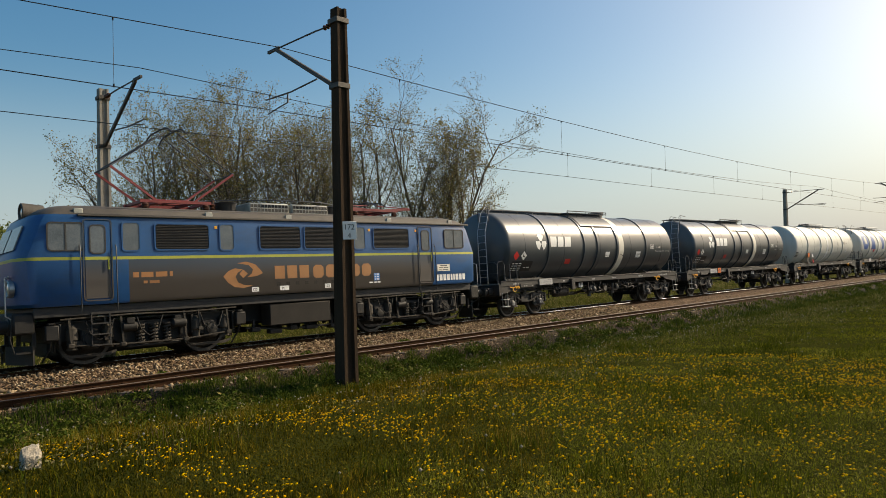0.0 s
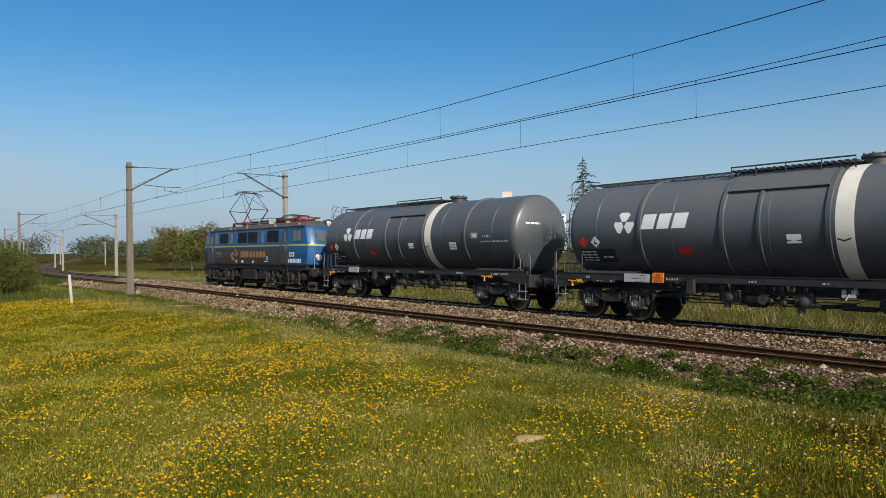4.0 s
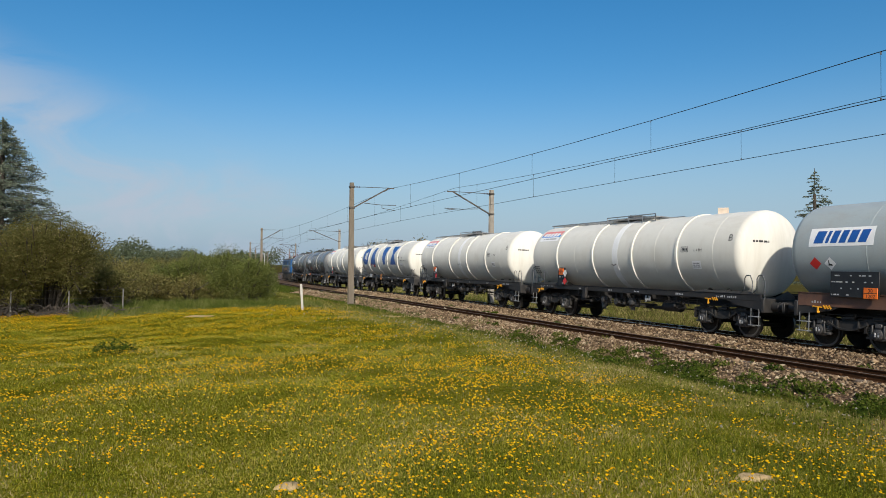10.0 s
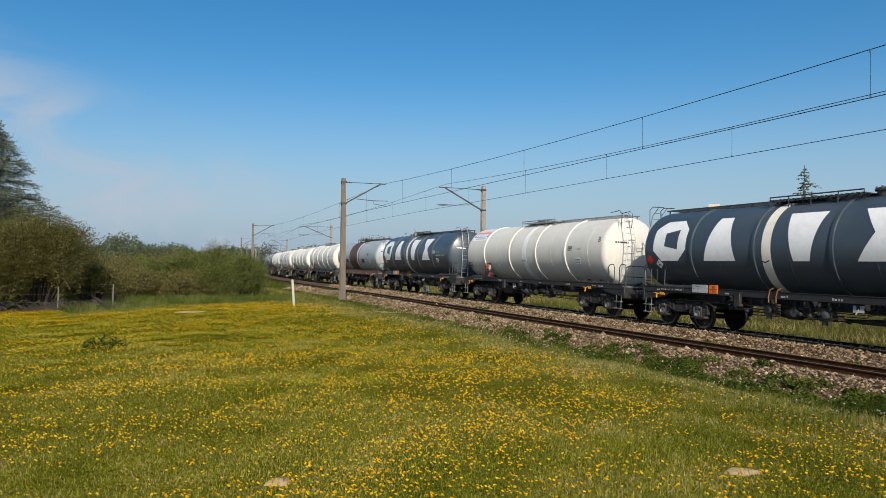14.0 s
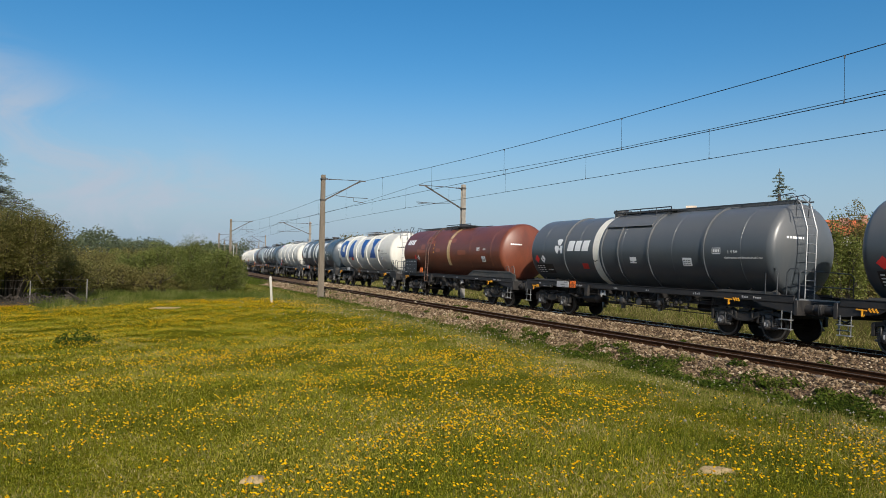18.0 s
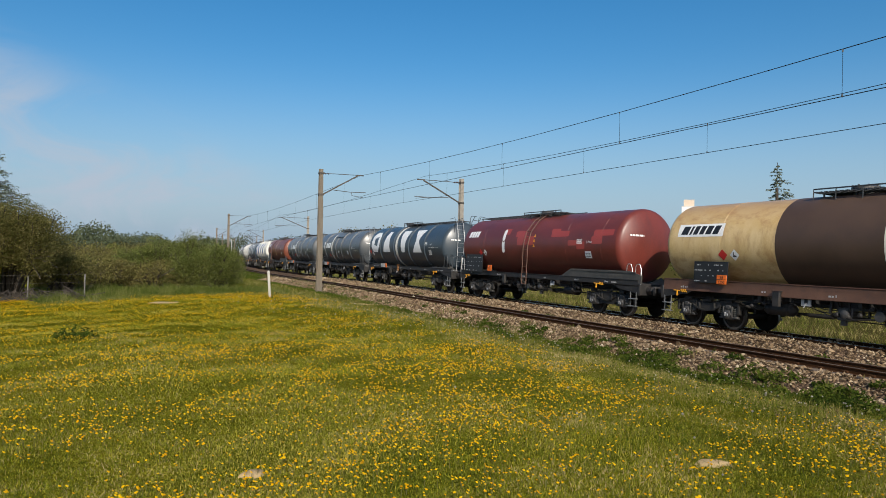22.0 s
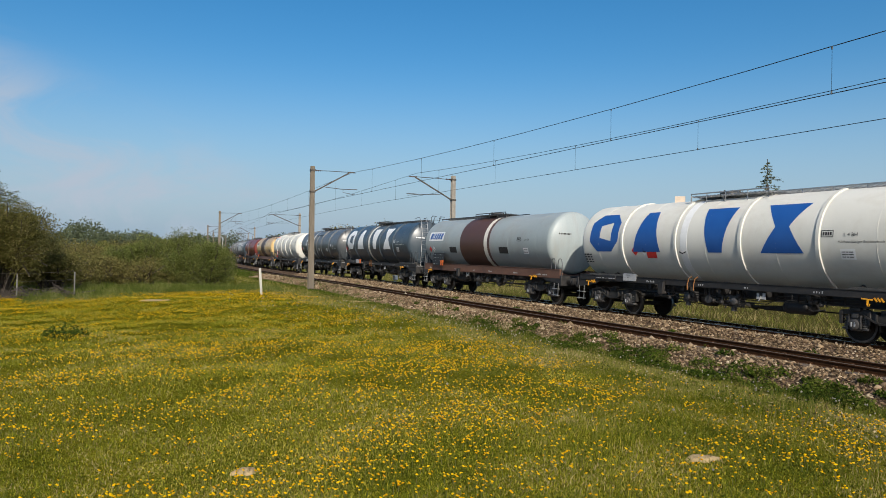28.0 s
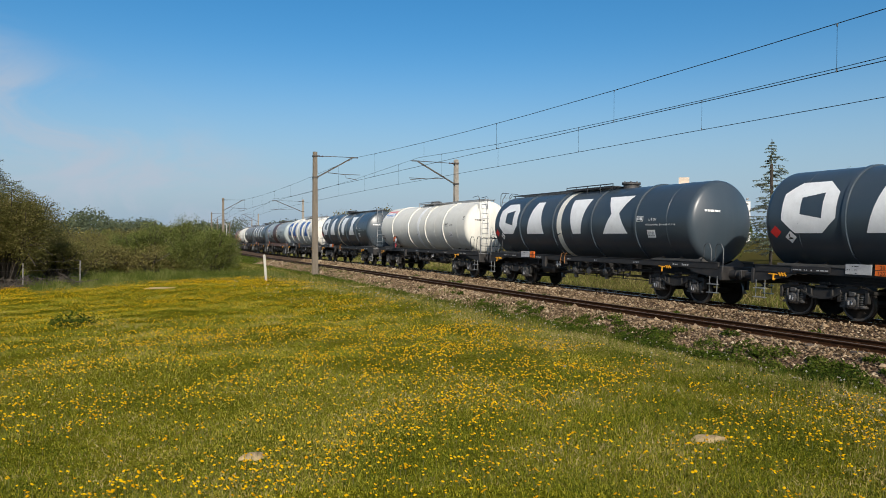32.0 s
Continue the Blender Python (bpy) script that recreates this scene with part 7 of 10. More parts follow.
    for q in bars([0.3, 0.3, 0.3], 0.38, 0.08, 0.0, 0, 0.06) + [[(1.2 + 0.42 * k, 0.1), (1.28 + 0.42 * k, 0.04), (1.46 + 0.42 * k, 0.04), (1.54 + 0.42 * k, 0.12), (1.54 + 0.42 * k, 0.36), (1.46 + 0.42 * k, 0.44), (1.28 + 0.42 * k, 0.44), (1.2 + 0.42 * k, 0.36)] for k in range(5)]:
        flat("orange_block", [[(px * 1.1, pz) for px, pz in q]], LOGO_ORANGE, 1.5, 1.74, "faded orange block shape")
    flat("lettering", bars([0.12] * 9, 0.1, 0.2, 0, 0, 0), BOX_GREY, 1.45, 1.6)
    flat("lettering", bars([0.14, 0.3, 0.3, 0.08], 0.13, 0.06), LOGO_ORANGE, 5.5, 1.98)
    flat("lettering", bars([0.1, 0.25], 0.07, 0.05), LOGO_ORANGE, 5.25, 1.82)
    for q in bars([0.13, 0.14, 0.14, 0.14, 0.09, 0.07, 0.14, 0.13, 0.13], 0.22, 0.045):
        flat("number_bar", [q], WHITE_PAINT, -4.96, 1.5)
    flat("depot_board", [rect(0, 0, 0.62, 0.24)], CREAM_BAND, -5.05, 1.84)
    flat("lettering", bars([0.14, 0.26], 0.024, 0.05) + bars([0.2, 0.2], 0.024, 0.06, 0, 0, 0.08) + bars([0.36], 0.024, 0, 0, 0.05, 0.15), STEEL_DARK, -5.12, 1.87, "", 0.007)
    for x, w, word in ((1.35, 0.3, "PL"), (-0.22, 0.22, "125"), (2.25, 0.22, "125")):
        flat("small_plate", [rect(0, 0, w, 0.13)], WHITE_PAINT, x, 1.46)
        bm = letters(word, 0.11)
        mid = sum(v.co.x for v in bm.verts) / len(bm.verts), sum(v.co.y for v in bm.verts) / len(bm.verts)
        for v in bm.verts:
            v.co = Vector((x - w * (0.35 if word == "PL" else 0.5) - (v.co.x - mid[0]), Y + 0.008, 1.525 + v.co.y - mid[1]))
        part("lettering", bm, BLACK_PAINT, body)
    flat("brake_panel", [rect(0, 0, 0.24, 0.24)], SKY_BLUE_PAINT, -2.15, 1.62, "small light blue panel")
    flat("lettering", [q for z in (0.02, 0.1, 0.18) for q in bars([0.04, 0.1], 0.04, 0.04, 0, 0.03, z)] + bars([0.16, 0.14, 0.1], 0.04, 0.03, 0, -0.2, -0.08), WHITE_PAINT, -2.15, 1.62, "", 0.008)
    for x in (3.3, -2.0, -4.05):
        flat("yellow_sticker", [rect(0, 0, 0.08, 0.08)], YELLOW_PAINT, x, 3.24)
    # cab ends
    for g in (1, -1):
        end = 0 if g > 0 else 180
        def screen():
            bm = bm_new()
            for y0, y1 in ((-1.05, -0.06), (0.06, 1.05)):
                a = [(7.2, y0 * 0.92, 2.72), (7.2, y1 * 0.92, 2.72), (6.99, y1 * 0.9, 3.3), (6.99, y0 * 0.9, 3.3)]
                v = [bm.verts.new(p) for p in a]
                bm.faces.new(v)
            r = bmesh.ops.extrude_face_region(bm, geom=bm.faces[:])
            bmesh.ops.translate(bm, verts=[q for q in r["geom"] if isinstance(q, bmesh.types.BMVert)], vec=(-0.03, 0, 0))
            bmesh.ops.recalc_face_normals(bm, faces=bm.faces)
            return mesh_of("windscreen", bm, CAB_GLASS)
        put("windscreen", shared("screen", screen), body, 0, 0, 0, 0, 0, end)
        def lamp():
            bm = bm_new()
            turned(bm, [(0.0, 0.2), (0.1, 0.2), (0.12, 0.17), (0.09, 0.14)], "X", 20)
            return mesh_of("headlight", bm, GALV)
        def glass():
            bm = bm_new()
            turned(bm, [(0.085, 0.15), (0.11, 0.1), (0.12, 0.0)], "X", 20)
            return mesh_of("lens", bm, LAMP_LENS)
        for y in (-0.88, 0.88):
            h = put("headlight", shared("lamp", lamp), body, g * 7.2, y, 1.82, 0, 0, end)
            put("lens", shared("lens", glass), h)
        def toplamp():
            bm = bm_new()
            turned(bm, [(-0.45, 0.05), (-0.4, 0.2), (0.0, 0.24), (0.08, 0.24), (0.1, 0.2), (0.05, 0.17)], "X", 20)
            return mesh_of("top_headlight", bm, LOCO_ROOF)
        h = put("top_headlight", shared("toplamp", toplamp), body, g * 6.72, 0, 3.72, 0, 0, end)
        put("lens", shared("lens", glass), h, -0.04)
        def nose():
            bm = bm_new()
            tube(bm, [(7.28, 1.2, 1.1), (7.42, 1.2, 1.2), (7.42, 1.2, 2.05), (7.33, 1.1, 2.1), (7.28, 0.5, 2.1)], 0.016)
            tube(bm, [(7.28, -1.2, 1.1), (7.42, -1.2, 1.2), (7.42, -1.2, 2.05), (7.33, -1.1, 2.1), (7.28, -0.5, 2.1)], 0.016)
            return mesh_of("end_handrail", bm, GALV)
        put("end_handrail", shared("nose", nose), body, 0, 0, 0, 0, 0, end)
        def plough():
            bm = bm_new()
            box(bm, 6.9, 7.36, -1.3, 1.3, 0.85, 1.35, 0.05)
            for y in (-1, 1):
                beam(bm, (6.95, y * 1.3, 0.36), (7.28, y * 0.25, 0.36), 0.04, 0.44)
                beam(bm, (6.9, y * 1.1, 0.5), (6.9, y * 1.1, 0.9), 0.1, 0.08)
                beam(bm, (7.1, y * 0.6, 0.5), (7.1, y * 0.6, 0.9), 0.1, 0.08)
                for q in (0.3, 0.42, 0.62):
                    tube(bm, [(7.3, y * q, 1.0), (7.52, y * q, 0.86), (7.58, y * (q + 0.03), 0.6), (7.42, y * (q + 0.06), 0.45)], 0.024, 6)
                tube(bm, [(7.34, y * 1.25, 1.35), (7.4, y * 1.25, 0.75), (7.3, y * 1.2, 0.4)], 0.016, 5)
                box(bm, 7.02, 7.3, *sorted((y * 0.98, y * 1.32)), 0.42, 0.46)
            return mesh_of("buffer_beam", bm, LOCO_UNDER)
        put("buffer_beam", shared("plough", plough), root, 0, 0, 0, 0, 0, end)
    # roof
    for x0, x1 in ((0.5, 1.85), (-0.95, 0.4)):
        bm = box(bm_new(), x0, x1, -0.8, 0.8, 3.78, 4.12, 0.03)
        lb = part("louvre_box", bm, LOUVRE_GREY, body)
        for side in (-1, 1):
            bm = bm_new()
            for r in range(2):
                for k in range(11):
                    x = x0 + 0.09 + (x1 - x0 - 0.18) * k / 10
                    box(bm, x - 0.045, x + 0.045, *sorted((side * 0.8, side * 0.808)), 3.86 + 0.12 * r, 3.95 + 0.12 * r)
            part("vent_grid", bm, STEEL_DARK, lb)
    for side in (-1, 1):
        part("gutter", box(bm_new(), -6.75, 6.75, *sorted((side * 1.44, side * 1.535)), 3.5, 3.56, 0.012), LOCO_ROOF, body)
        for x in (-5.9, -3.0, 0.9, 3.4, 5.9):
            part("lifting_plate", box(bm_new(), x - 0.1, x + 0.1, *sorted((side * 1.36, side * 1.42)), 3.57, 3.7, 0.01), LOUVRE_GREY, body)
    part("roof_walkway", box(bm_new(), -6.0, 6.0, 0.95, 1.2, 3.72, 3.76, 0.01), LOCO_ROOF, body)
    for x in (2.3, -1.35):
        bm = bm_new()
        turned(bm, [(3.8, 0.3), (4.08, 0.3), (4.14, 0.34), (4.16, 0.3), (4.16, 0.0)], "Z", 20, (x, 0.2, 0))
        part("breaker_drum", bm, STEEL_DARK, body)
    for x in (2.75, -1.75):
        for y in (-0.3, 0.3):
            bm = bm_new()
            turned(bm, [(3.8, 0.06), (3.86, 0.1), (3.9, 0.06), (3.96, 0.1), (4.0, 0.06), (4.06, 0.1), (4.1, 0.05), (4.2, 0.05), (4.2, 0)], "Z", 10, (x, y, 0))
            part("post_insulator", bm, GLAZE, body)
    bm = tube(bm_new(), [(3.4, 0.3, 4.1), (2.75, 0.3, 4.2), (1.2, 0.9, 4.2), (-0.6, 0.9, 4.2), (-1.75, 0.3, 4.2), (-2.6, 0.3, 4.1)], 0.018)
    part("roof_conductor", bm, DARK_RAIL, body)
    pantograph(body, 3.95, True)
    pantograph(body, -3.05, False)
    part("underframe_tank", box(bm_new(), -2.25, 2.25, -0.8, 0.8, 0.66, 1.34, 0.05), LOCO_UNDER, root)
    for x in (-4.0, 4.95):
        loco_bogie(root, x)
    ends(root, 15.9)
    # the leading end stands a little further from the middle than the trailing one
    for ob in list(body.children) + list(root.children):
        if ob.type != "MESH" or ob.name.split(".")[0] in ("body", "bogie", "sill"):
            continue
        lead = sum((ob.matrix_basis @ Vector(c)).x for c in ob.bound_box) / 8 > 4.6 and ob.name[:9] != "lettering"
        if ob.parent == body:
            ob.location.x += 0.4 if lead else -0.4
        elif lead:
            ob.location.x += 0.75
    TRAIN.append((root, s_mid))
    return root

# rear buffers of each vehicle along the track at the start
GAPS = [-20.16, -35.9, -52.28, -68.25, -84.05, -100.22, -116.02, -131.17, -147.06, -163.49, -179.07, -194.99, -211.12, -227.17, -243.66, -259.68, -275.96, -291.84, -307.71, -323.96, -340.17, -355.9, -372.02, -388.5, -405.26, -421.74, -438.14]
ORDER = "VF VF NR GF NF NF MR DR NR DF GR BF VR VR DR RF CR NF VR DR MF GR DR NR DF DR".split()
locomotive(GAPS[0] + 7.95)
for i, (k, a, b) in enumerate(zip(ORDER, GAPS, GAPS[1:])):
    tank_wagon(k[0], (a + b) / 2, a - b, k[1], i + 1)


def spin(things, radius):
    """Wheels that turn as the train rolls; alike wheelsets share one set of keys."""
    first = things[0]
    base = first.location.copy()
    rows = []
    for i in range(int(SECONDS * 30) + 1):
        t = i / 30
        rows.append((t, pose(base.x, base.y, base.z, 0, math.degrees(travelled(t) / radius) % 360, 0)))
    walk(first, rows)
    act, slot = first.animation_data.action, first.animation_data.action_slot
    for w in things[1:]:
        w.rotation_mode = "QUATERNION"
        w.animation_data_create()
        w.animation_data.action = act
        w.animation_data.action_slot = slot


def motions():
    for thing, s_mid in TRAIN:
        rows = []
        for i in range(33):
            p, h = on_track(s_mid + travelled(i), FAR_C)
            lean = pose(0, 0.7535, 0) @ pose(0, 0, 0, math.degrees(math.atan(FAR_SHARE * float(cant(s_mid + travelled(i)))))) @ pose(0, -0.7535, 0)
            rows.append((float(i), pose(p.x, p.y, p.z, 0, 0, math.degrees(h) + 90) @ lean))
        walk(thing, rows)
    spin(FRONT_AXLES, 0.46)
    spin(REAR_AXLES, 0.46)
    spin(LOCO_FRONT, 0.625)
    spin(LOCO_REAR, 0.625)


# ---- plants ----
GRASS_MAT = islands("meadow_grass_blades", [(0.0, (0.045, 0.062, 0.005)), (0.35, (0.2, 0.21, 0.017)), (0.75, (0.33, 0.295, 0.03)), (1.0, (0.46, 0.39, 0.09))], 0.85, 0.15, 0.0, patch=0.5)
UNCUT_MAT = islands("uncut_green_grass", [(0.0, (0.035, 0.052, 0.006)), (0.3, (0.08, 0.1, 0.011)), (0.6, (0.135, 0.142, 0.02)), (0.8, (0.23, 0.19, 0.055)), (1.0, (0.42, 0.335, 0.16))], 0.85, 0.1, 0.02, patch=0.9)
# the next two grasses carry the corner's blade shade in their colours
SHADED_ROUGH_MAT = islands("rough_brownish_sward", [(0.0, (0.016, 0.022, 0.002)), (0.35, (0.066, 0.06, 0.005)), (0.62, (0.135, 0.102, 0.009)), (0.85, (0.22, 0.145, 0.02)), (1.0, (0.36, 0.24, 0.06))], 0.95, 0.2, 0.0, patch=0.7)
SHADED_VERGE_MAT = islands("rough_verge_grass", [(0.0, (0.012, 0.022, 0.002)), (0.4, (0.04, 0.05, 0.004)), (0.7, (0.1, 0.082, 0.012)), (1.0, (0.27, 0.18, 0.07))], 0.85, 0.15, 0.1, patch=0.5)
VERGE_MAT = islands("green_verge_grass", [(0.0, (0.02, 0.03, 0.005)), (0.35, (0.075, 0.084, 0.015)), (0.7, (0.17, 0.148, 0.046)), (1.0, (0.4, 0.32, 0.18))], 0.85, 0.1, 0.1, patch=0.5)
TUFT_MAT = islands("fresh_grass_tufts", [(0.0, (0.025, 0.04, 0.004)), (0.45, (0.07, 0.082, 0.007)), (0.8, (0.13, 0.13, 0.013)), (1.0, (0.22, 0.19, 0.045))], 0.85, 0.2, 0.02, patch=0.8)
EDGE_MAT = islands("long_edge_grass", [(0.0, (0.035, 0.055, 0.009)), (0.4, (0.08, 0.105, 0.02)), (0.75, (0.135, 0.155, 0.038)), (1.0, (0.24, 0.215, 0.09))], 0.85, 0.2, 0.02, patch=0.6)
REED_MAT = islands("dry_reeds_and_grass", [(0.0, (0.06, 0.085, 0.012)), (0.35, (0.13, 0.15, 0.025)), (0.62, (0.22, 0.19, 0.06)), (1.0, (0.38, 0.3, 0.15))], 0.8, 0.2, 0.05, patch=0.25)
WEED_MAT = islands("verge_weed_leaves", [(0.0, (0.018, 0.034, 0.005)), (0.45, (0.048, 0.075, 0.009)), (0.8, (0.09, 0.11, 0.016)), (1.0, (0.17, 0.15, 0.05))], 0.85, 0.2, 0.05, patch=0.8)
DANDELION_MAT = islands("dandelion_yellow", [(0.0, (0.52, 0.25, 0.002)), (0.6, (0.7, 0.4, 0.002)), (1.0, (0.78, 0.5, 0.004))], 0.8, 0.1, 0.1)
STALK_MAT = islands("reddish_brown_stalks", [(0.0, (0.12, 0.07, 0.04)), (0.5, (0.2, 0.13, 0.07)), (1.0, (0.28, 0.22, 0.12))], 0.8, 0.15, 0.1)
SEED_MAT = islands("dandelion_seed_heads", [(0.0, (0.22, 0.2, 0.16)), (1.0, (0.36, 0.34, 0.28))], 0.9, 0.3, 0.1)
STEM_MAT = islands("pale_flower_stems", [(0.0, (0.08, 0.1, 0.02)), (1.0, (0.14, 0.13, 0.04))], 0.7, 0.2, 0.2)
BARK = surface("grey_brown_bark", (0.078, 0.066, 0.051), (0.15, 0.126, 0.1), 0.9, 0.0, 4, 40, 0.6, (0.03, 0.025, 0.02), 0.5, (3, 3, 0.6))
TWIG = surface("brown_twigs", (0.03, 0.024, 0.018), (0.06, 0.048, 0.037), 0.9, 0.0, 4, 40, 0.2)
POPLAR_LEAF = islands("young_poplar_leaves", [(0.0, (0.1, 0.096, 0.03)), (0.5, (0.19, 0.165, 0.055)), (1.0, (0.29, 0.235, 0.1))], 0.6, 0.45, 0.1)
HAW_LEAF = islands("dark_hawthorn_leaves", [(0.0, (0.105, 0.108, 0.03)), (0.5, (0.16, 0.148, 0.046)), (0.8, (0.21, 0.182, 0.065)), (1.0, (0.27, 0.23, 0.1))], 0.7, 0.5, 0.0, patch=2.0)
GREEN_LEAF = islands("fresh_green_shrub_leaves", [(0.0, (0.085, 0.107, 0.025)), (0.5, (0.16, 0.185, 0.046)), (1.0, (0.245, 0.25, 0.078))], 0.7, 0.4, 0.05, patch=0.8)
SCRUB_LEAF = islands("olive_brown_scrub", [(0.0, (0.092, 0.092, 0.028)), (0.5, (0.168, 0.15, 0.046)), (1.0, (0.245, 0.2, 0.072))], 0.7, 0.25, 0.1, patch=0.4)
# far leaves greyed and blued: aerial haze put into the colour
FAR_LEAF = islands("distant_woodland_leaves", [(0.0, (0.06, 0.078, 0.045)), (0.5, (0.08, 0.098, 0.054)), (1.0, (0.105, 0.118, 0.065))], 0.8, 0.2, 0.1, patch=0.03)
SPRUCE_LEAF = islands("grey_green_conifer_needles", [(0.0, (0.1, 0.13, 0.095)), (0.6, (0.18, 0.215, 0.15)), (1.0, (0.27, 0.3, 0.2))], 0.75, 0.4, 0.1)

RNG = np.random.RandomState(11)


def blades(P, height, width, lean=0.35, bend=True):
    """One bent blade of three triangles' worth at each place: arrays in, vertices and faces out."""
    n = len(P)
    a = RNG.uniform(0, 2 * math.pi, n)
    t = RNG.uniform(0, 2 * math.pi, n)
    l = RNG.uniform(0.05, lean, n) * height
    w = np.stack([np.cos(a), np.sin(a), np.zeros(n)], 1) * (width / 2)[:, None]
    tip = P + np.stack([np.cos(t) * l, np.sin(t) * l, height], 1)
    mid = P + np.stack([np.cos(t) * l * 0.35, np.sin(t) * l * 0.35, height * 0.6], 1)
    V = np.empty((n, 5, 3))
    V[:, 0], V[:, 1], V[:, 2], V[:, 3], V[:, 4] = P - w, P + w, mid + w * 0.75, mid - w * 0.75, tip
    k = np.arange(n)[:, None] * 5
    F = np.concatenate([k + np.array([[0, 1, 2]]), k + np.array([[0, 2, 3]]), k + np.array([[3, 2, 4]])], 0)
    return V.reshape(-1, 3), F


def leaves(P, size, up=0.3, stretch=1.5):
    """Small four-cornered leaves with a fold, at random turns."""
    n = len(P)
    d = RNG.normal(size=(n, 3))
    d[:, 2] *= 0.7
    d /= np.linalg.norm(d, axis=1)[:, None]
    nrm = RNG.normal(size=(n, 3))
    nrm[:, 2] += up * 2
    e = np.cross(d, nrm)
    e /= np.linalg.norm(e, axis=1)[:, None] + 1e-9
    s = size[:, None]
    V = np.empty((n, 4, 3))
    V[:, 0], V[:, 1], V[:, 2], V[:, 3] = P - d * s * 0.5 * stretch, P + e * s * 0.45, P + d * s * 0.5 * stretch, P - e * s * 0.45
    k = np.arange(n)[:, None] * 4
    return V.reshape(-1, 3), k + np.array([[0, 1, 2, 3]])


def polar(n, r0, r1, a0, a1, power=1.0):
    """Places between two radii and two bearings; power 1 spreads them evenly over ln r."""
    r = np.exp(RNG.uniform(math.log(r0), math.log(r1), n))
    a = np.radians(RNG.uniform(a0, a1, n))
    return -np.sin(a) * r, np.cos(a) * r


def stuff(name, V, F, mat, words, category):
    ob = new(name, pydata(name, V, F, mat))
    return tagged(ob, words, category, kind="stuff")


def bare(x, y):
    """Where a worn path and thin soil keep the turf short."""
    return lumps(x, y, 6.0, 21) + 0.5 * lumps(x, y, 2.2, 22)


def blade_tips(P, height, width, lean=0.5):
    """One plain tapering blade, a single triangle, at each place."""
    n = len(P)
    a = RNG.uniform(0, 2 * math.pi, n)
    t = RNG.uniform(0, 2 * math.pi, n)
    l = RNG.uniform(0.05, lean, n) * height
    w = np.stack([np.cos(a), np.sin(a), np.zeros(n)], 1) * (width / 2)[:, None]
    V = np.empty((n, 3, 3))
    V[:, 0], V[:, 1], V[:, 2] = P - w, P + w, P + np.stack([np.cos(t) * l, np.sin(t) * l, height], 1)
    return V.reshape(-1, 3), np.arange(3 * n).reshape(-1, 3)


def turf_height(x, y, o):
    r = np.hypot(x, y)
    h = (1 + 0.3 * lumps(x, y, 3.0, 31)) * (1 + np.clip(r / 45, 0, 0.6)) * (1 + 1.1 * smooth01(6.0, 10.5, o))
    return h * np.where(bare(x, y) > 0.75, 0.65, 1.0)


def scatter(count, r0, r1, a0, a1, o0, o1):
    """Places spread evenly over ln r between two bearings and two offsets from the camera's line."""
    x, y = polar(count, r0, r1, a0, a1)
    s, o = track_coords(x, y)
    k = (o > o0) & (o < o1)
    return x[k], y[k], o[k]


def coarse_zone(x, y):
    """The rough corner of the meadow, between the mast and the road; its colours hold painted shade."""
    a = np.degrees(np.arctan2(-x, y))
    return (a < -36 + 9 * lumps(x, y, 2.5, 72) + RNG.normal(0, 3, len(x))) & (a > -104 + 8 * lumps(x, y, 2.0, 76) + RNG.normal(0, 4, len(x)))


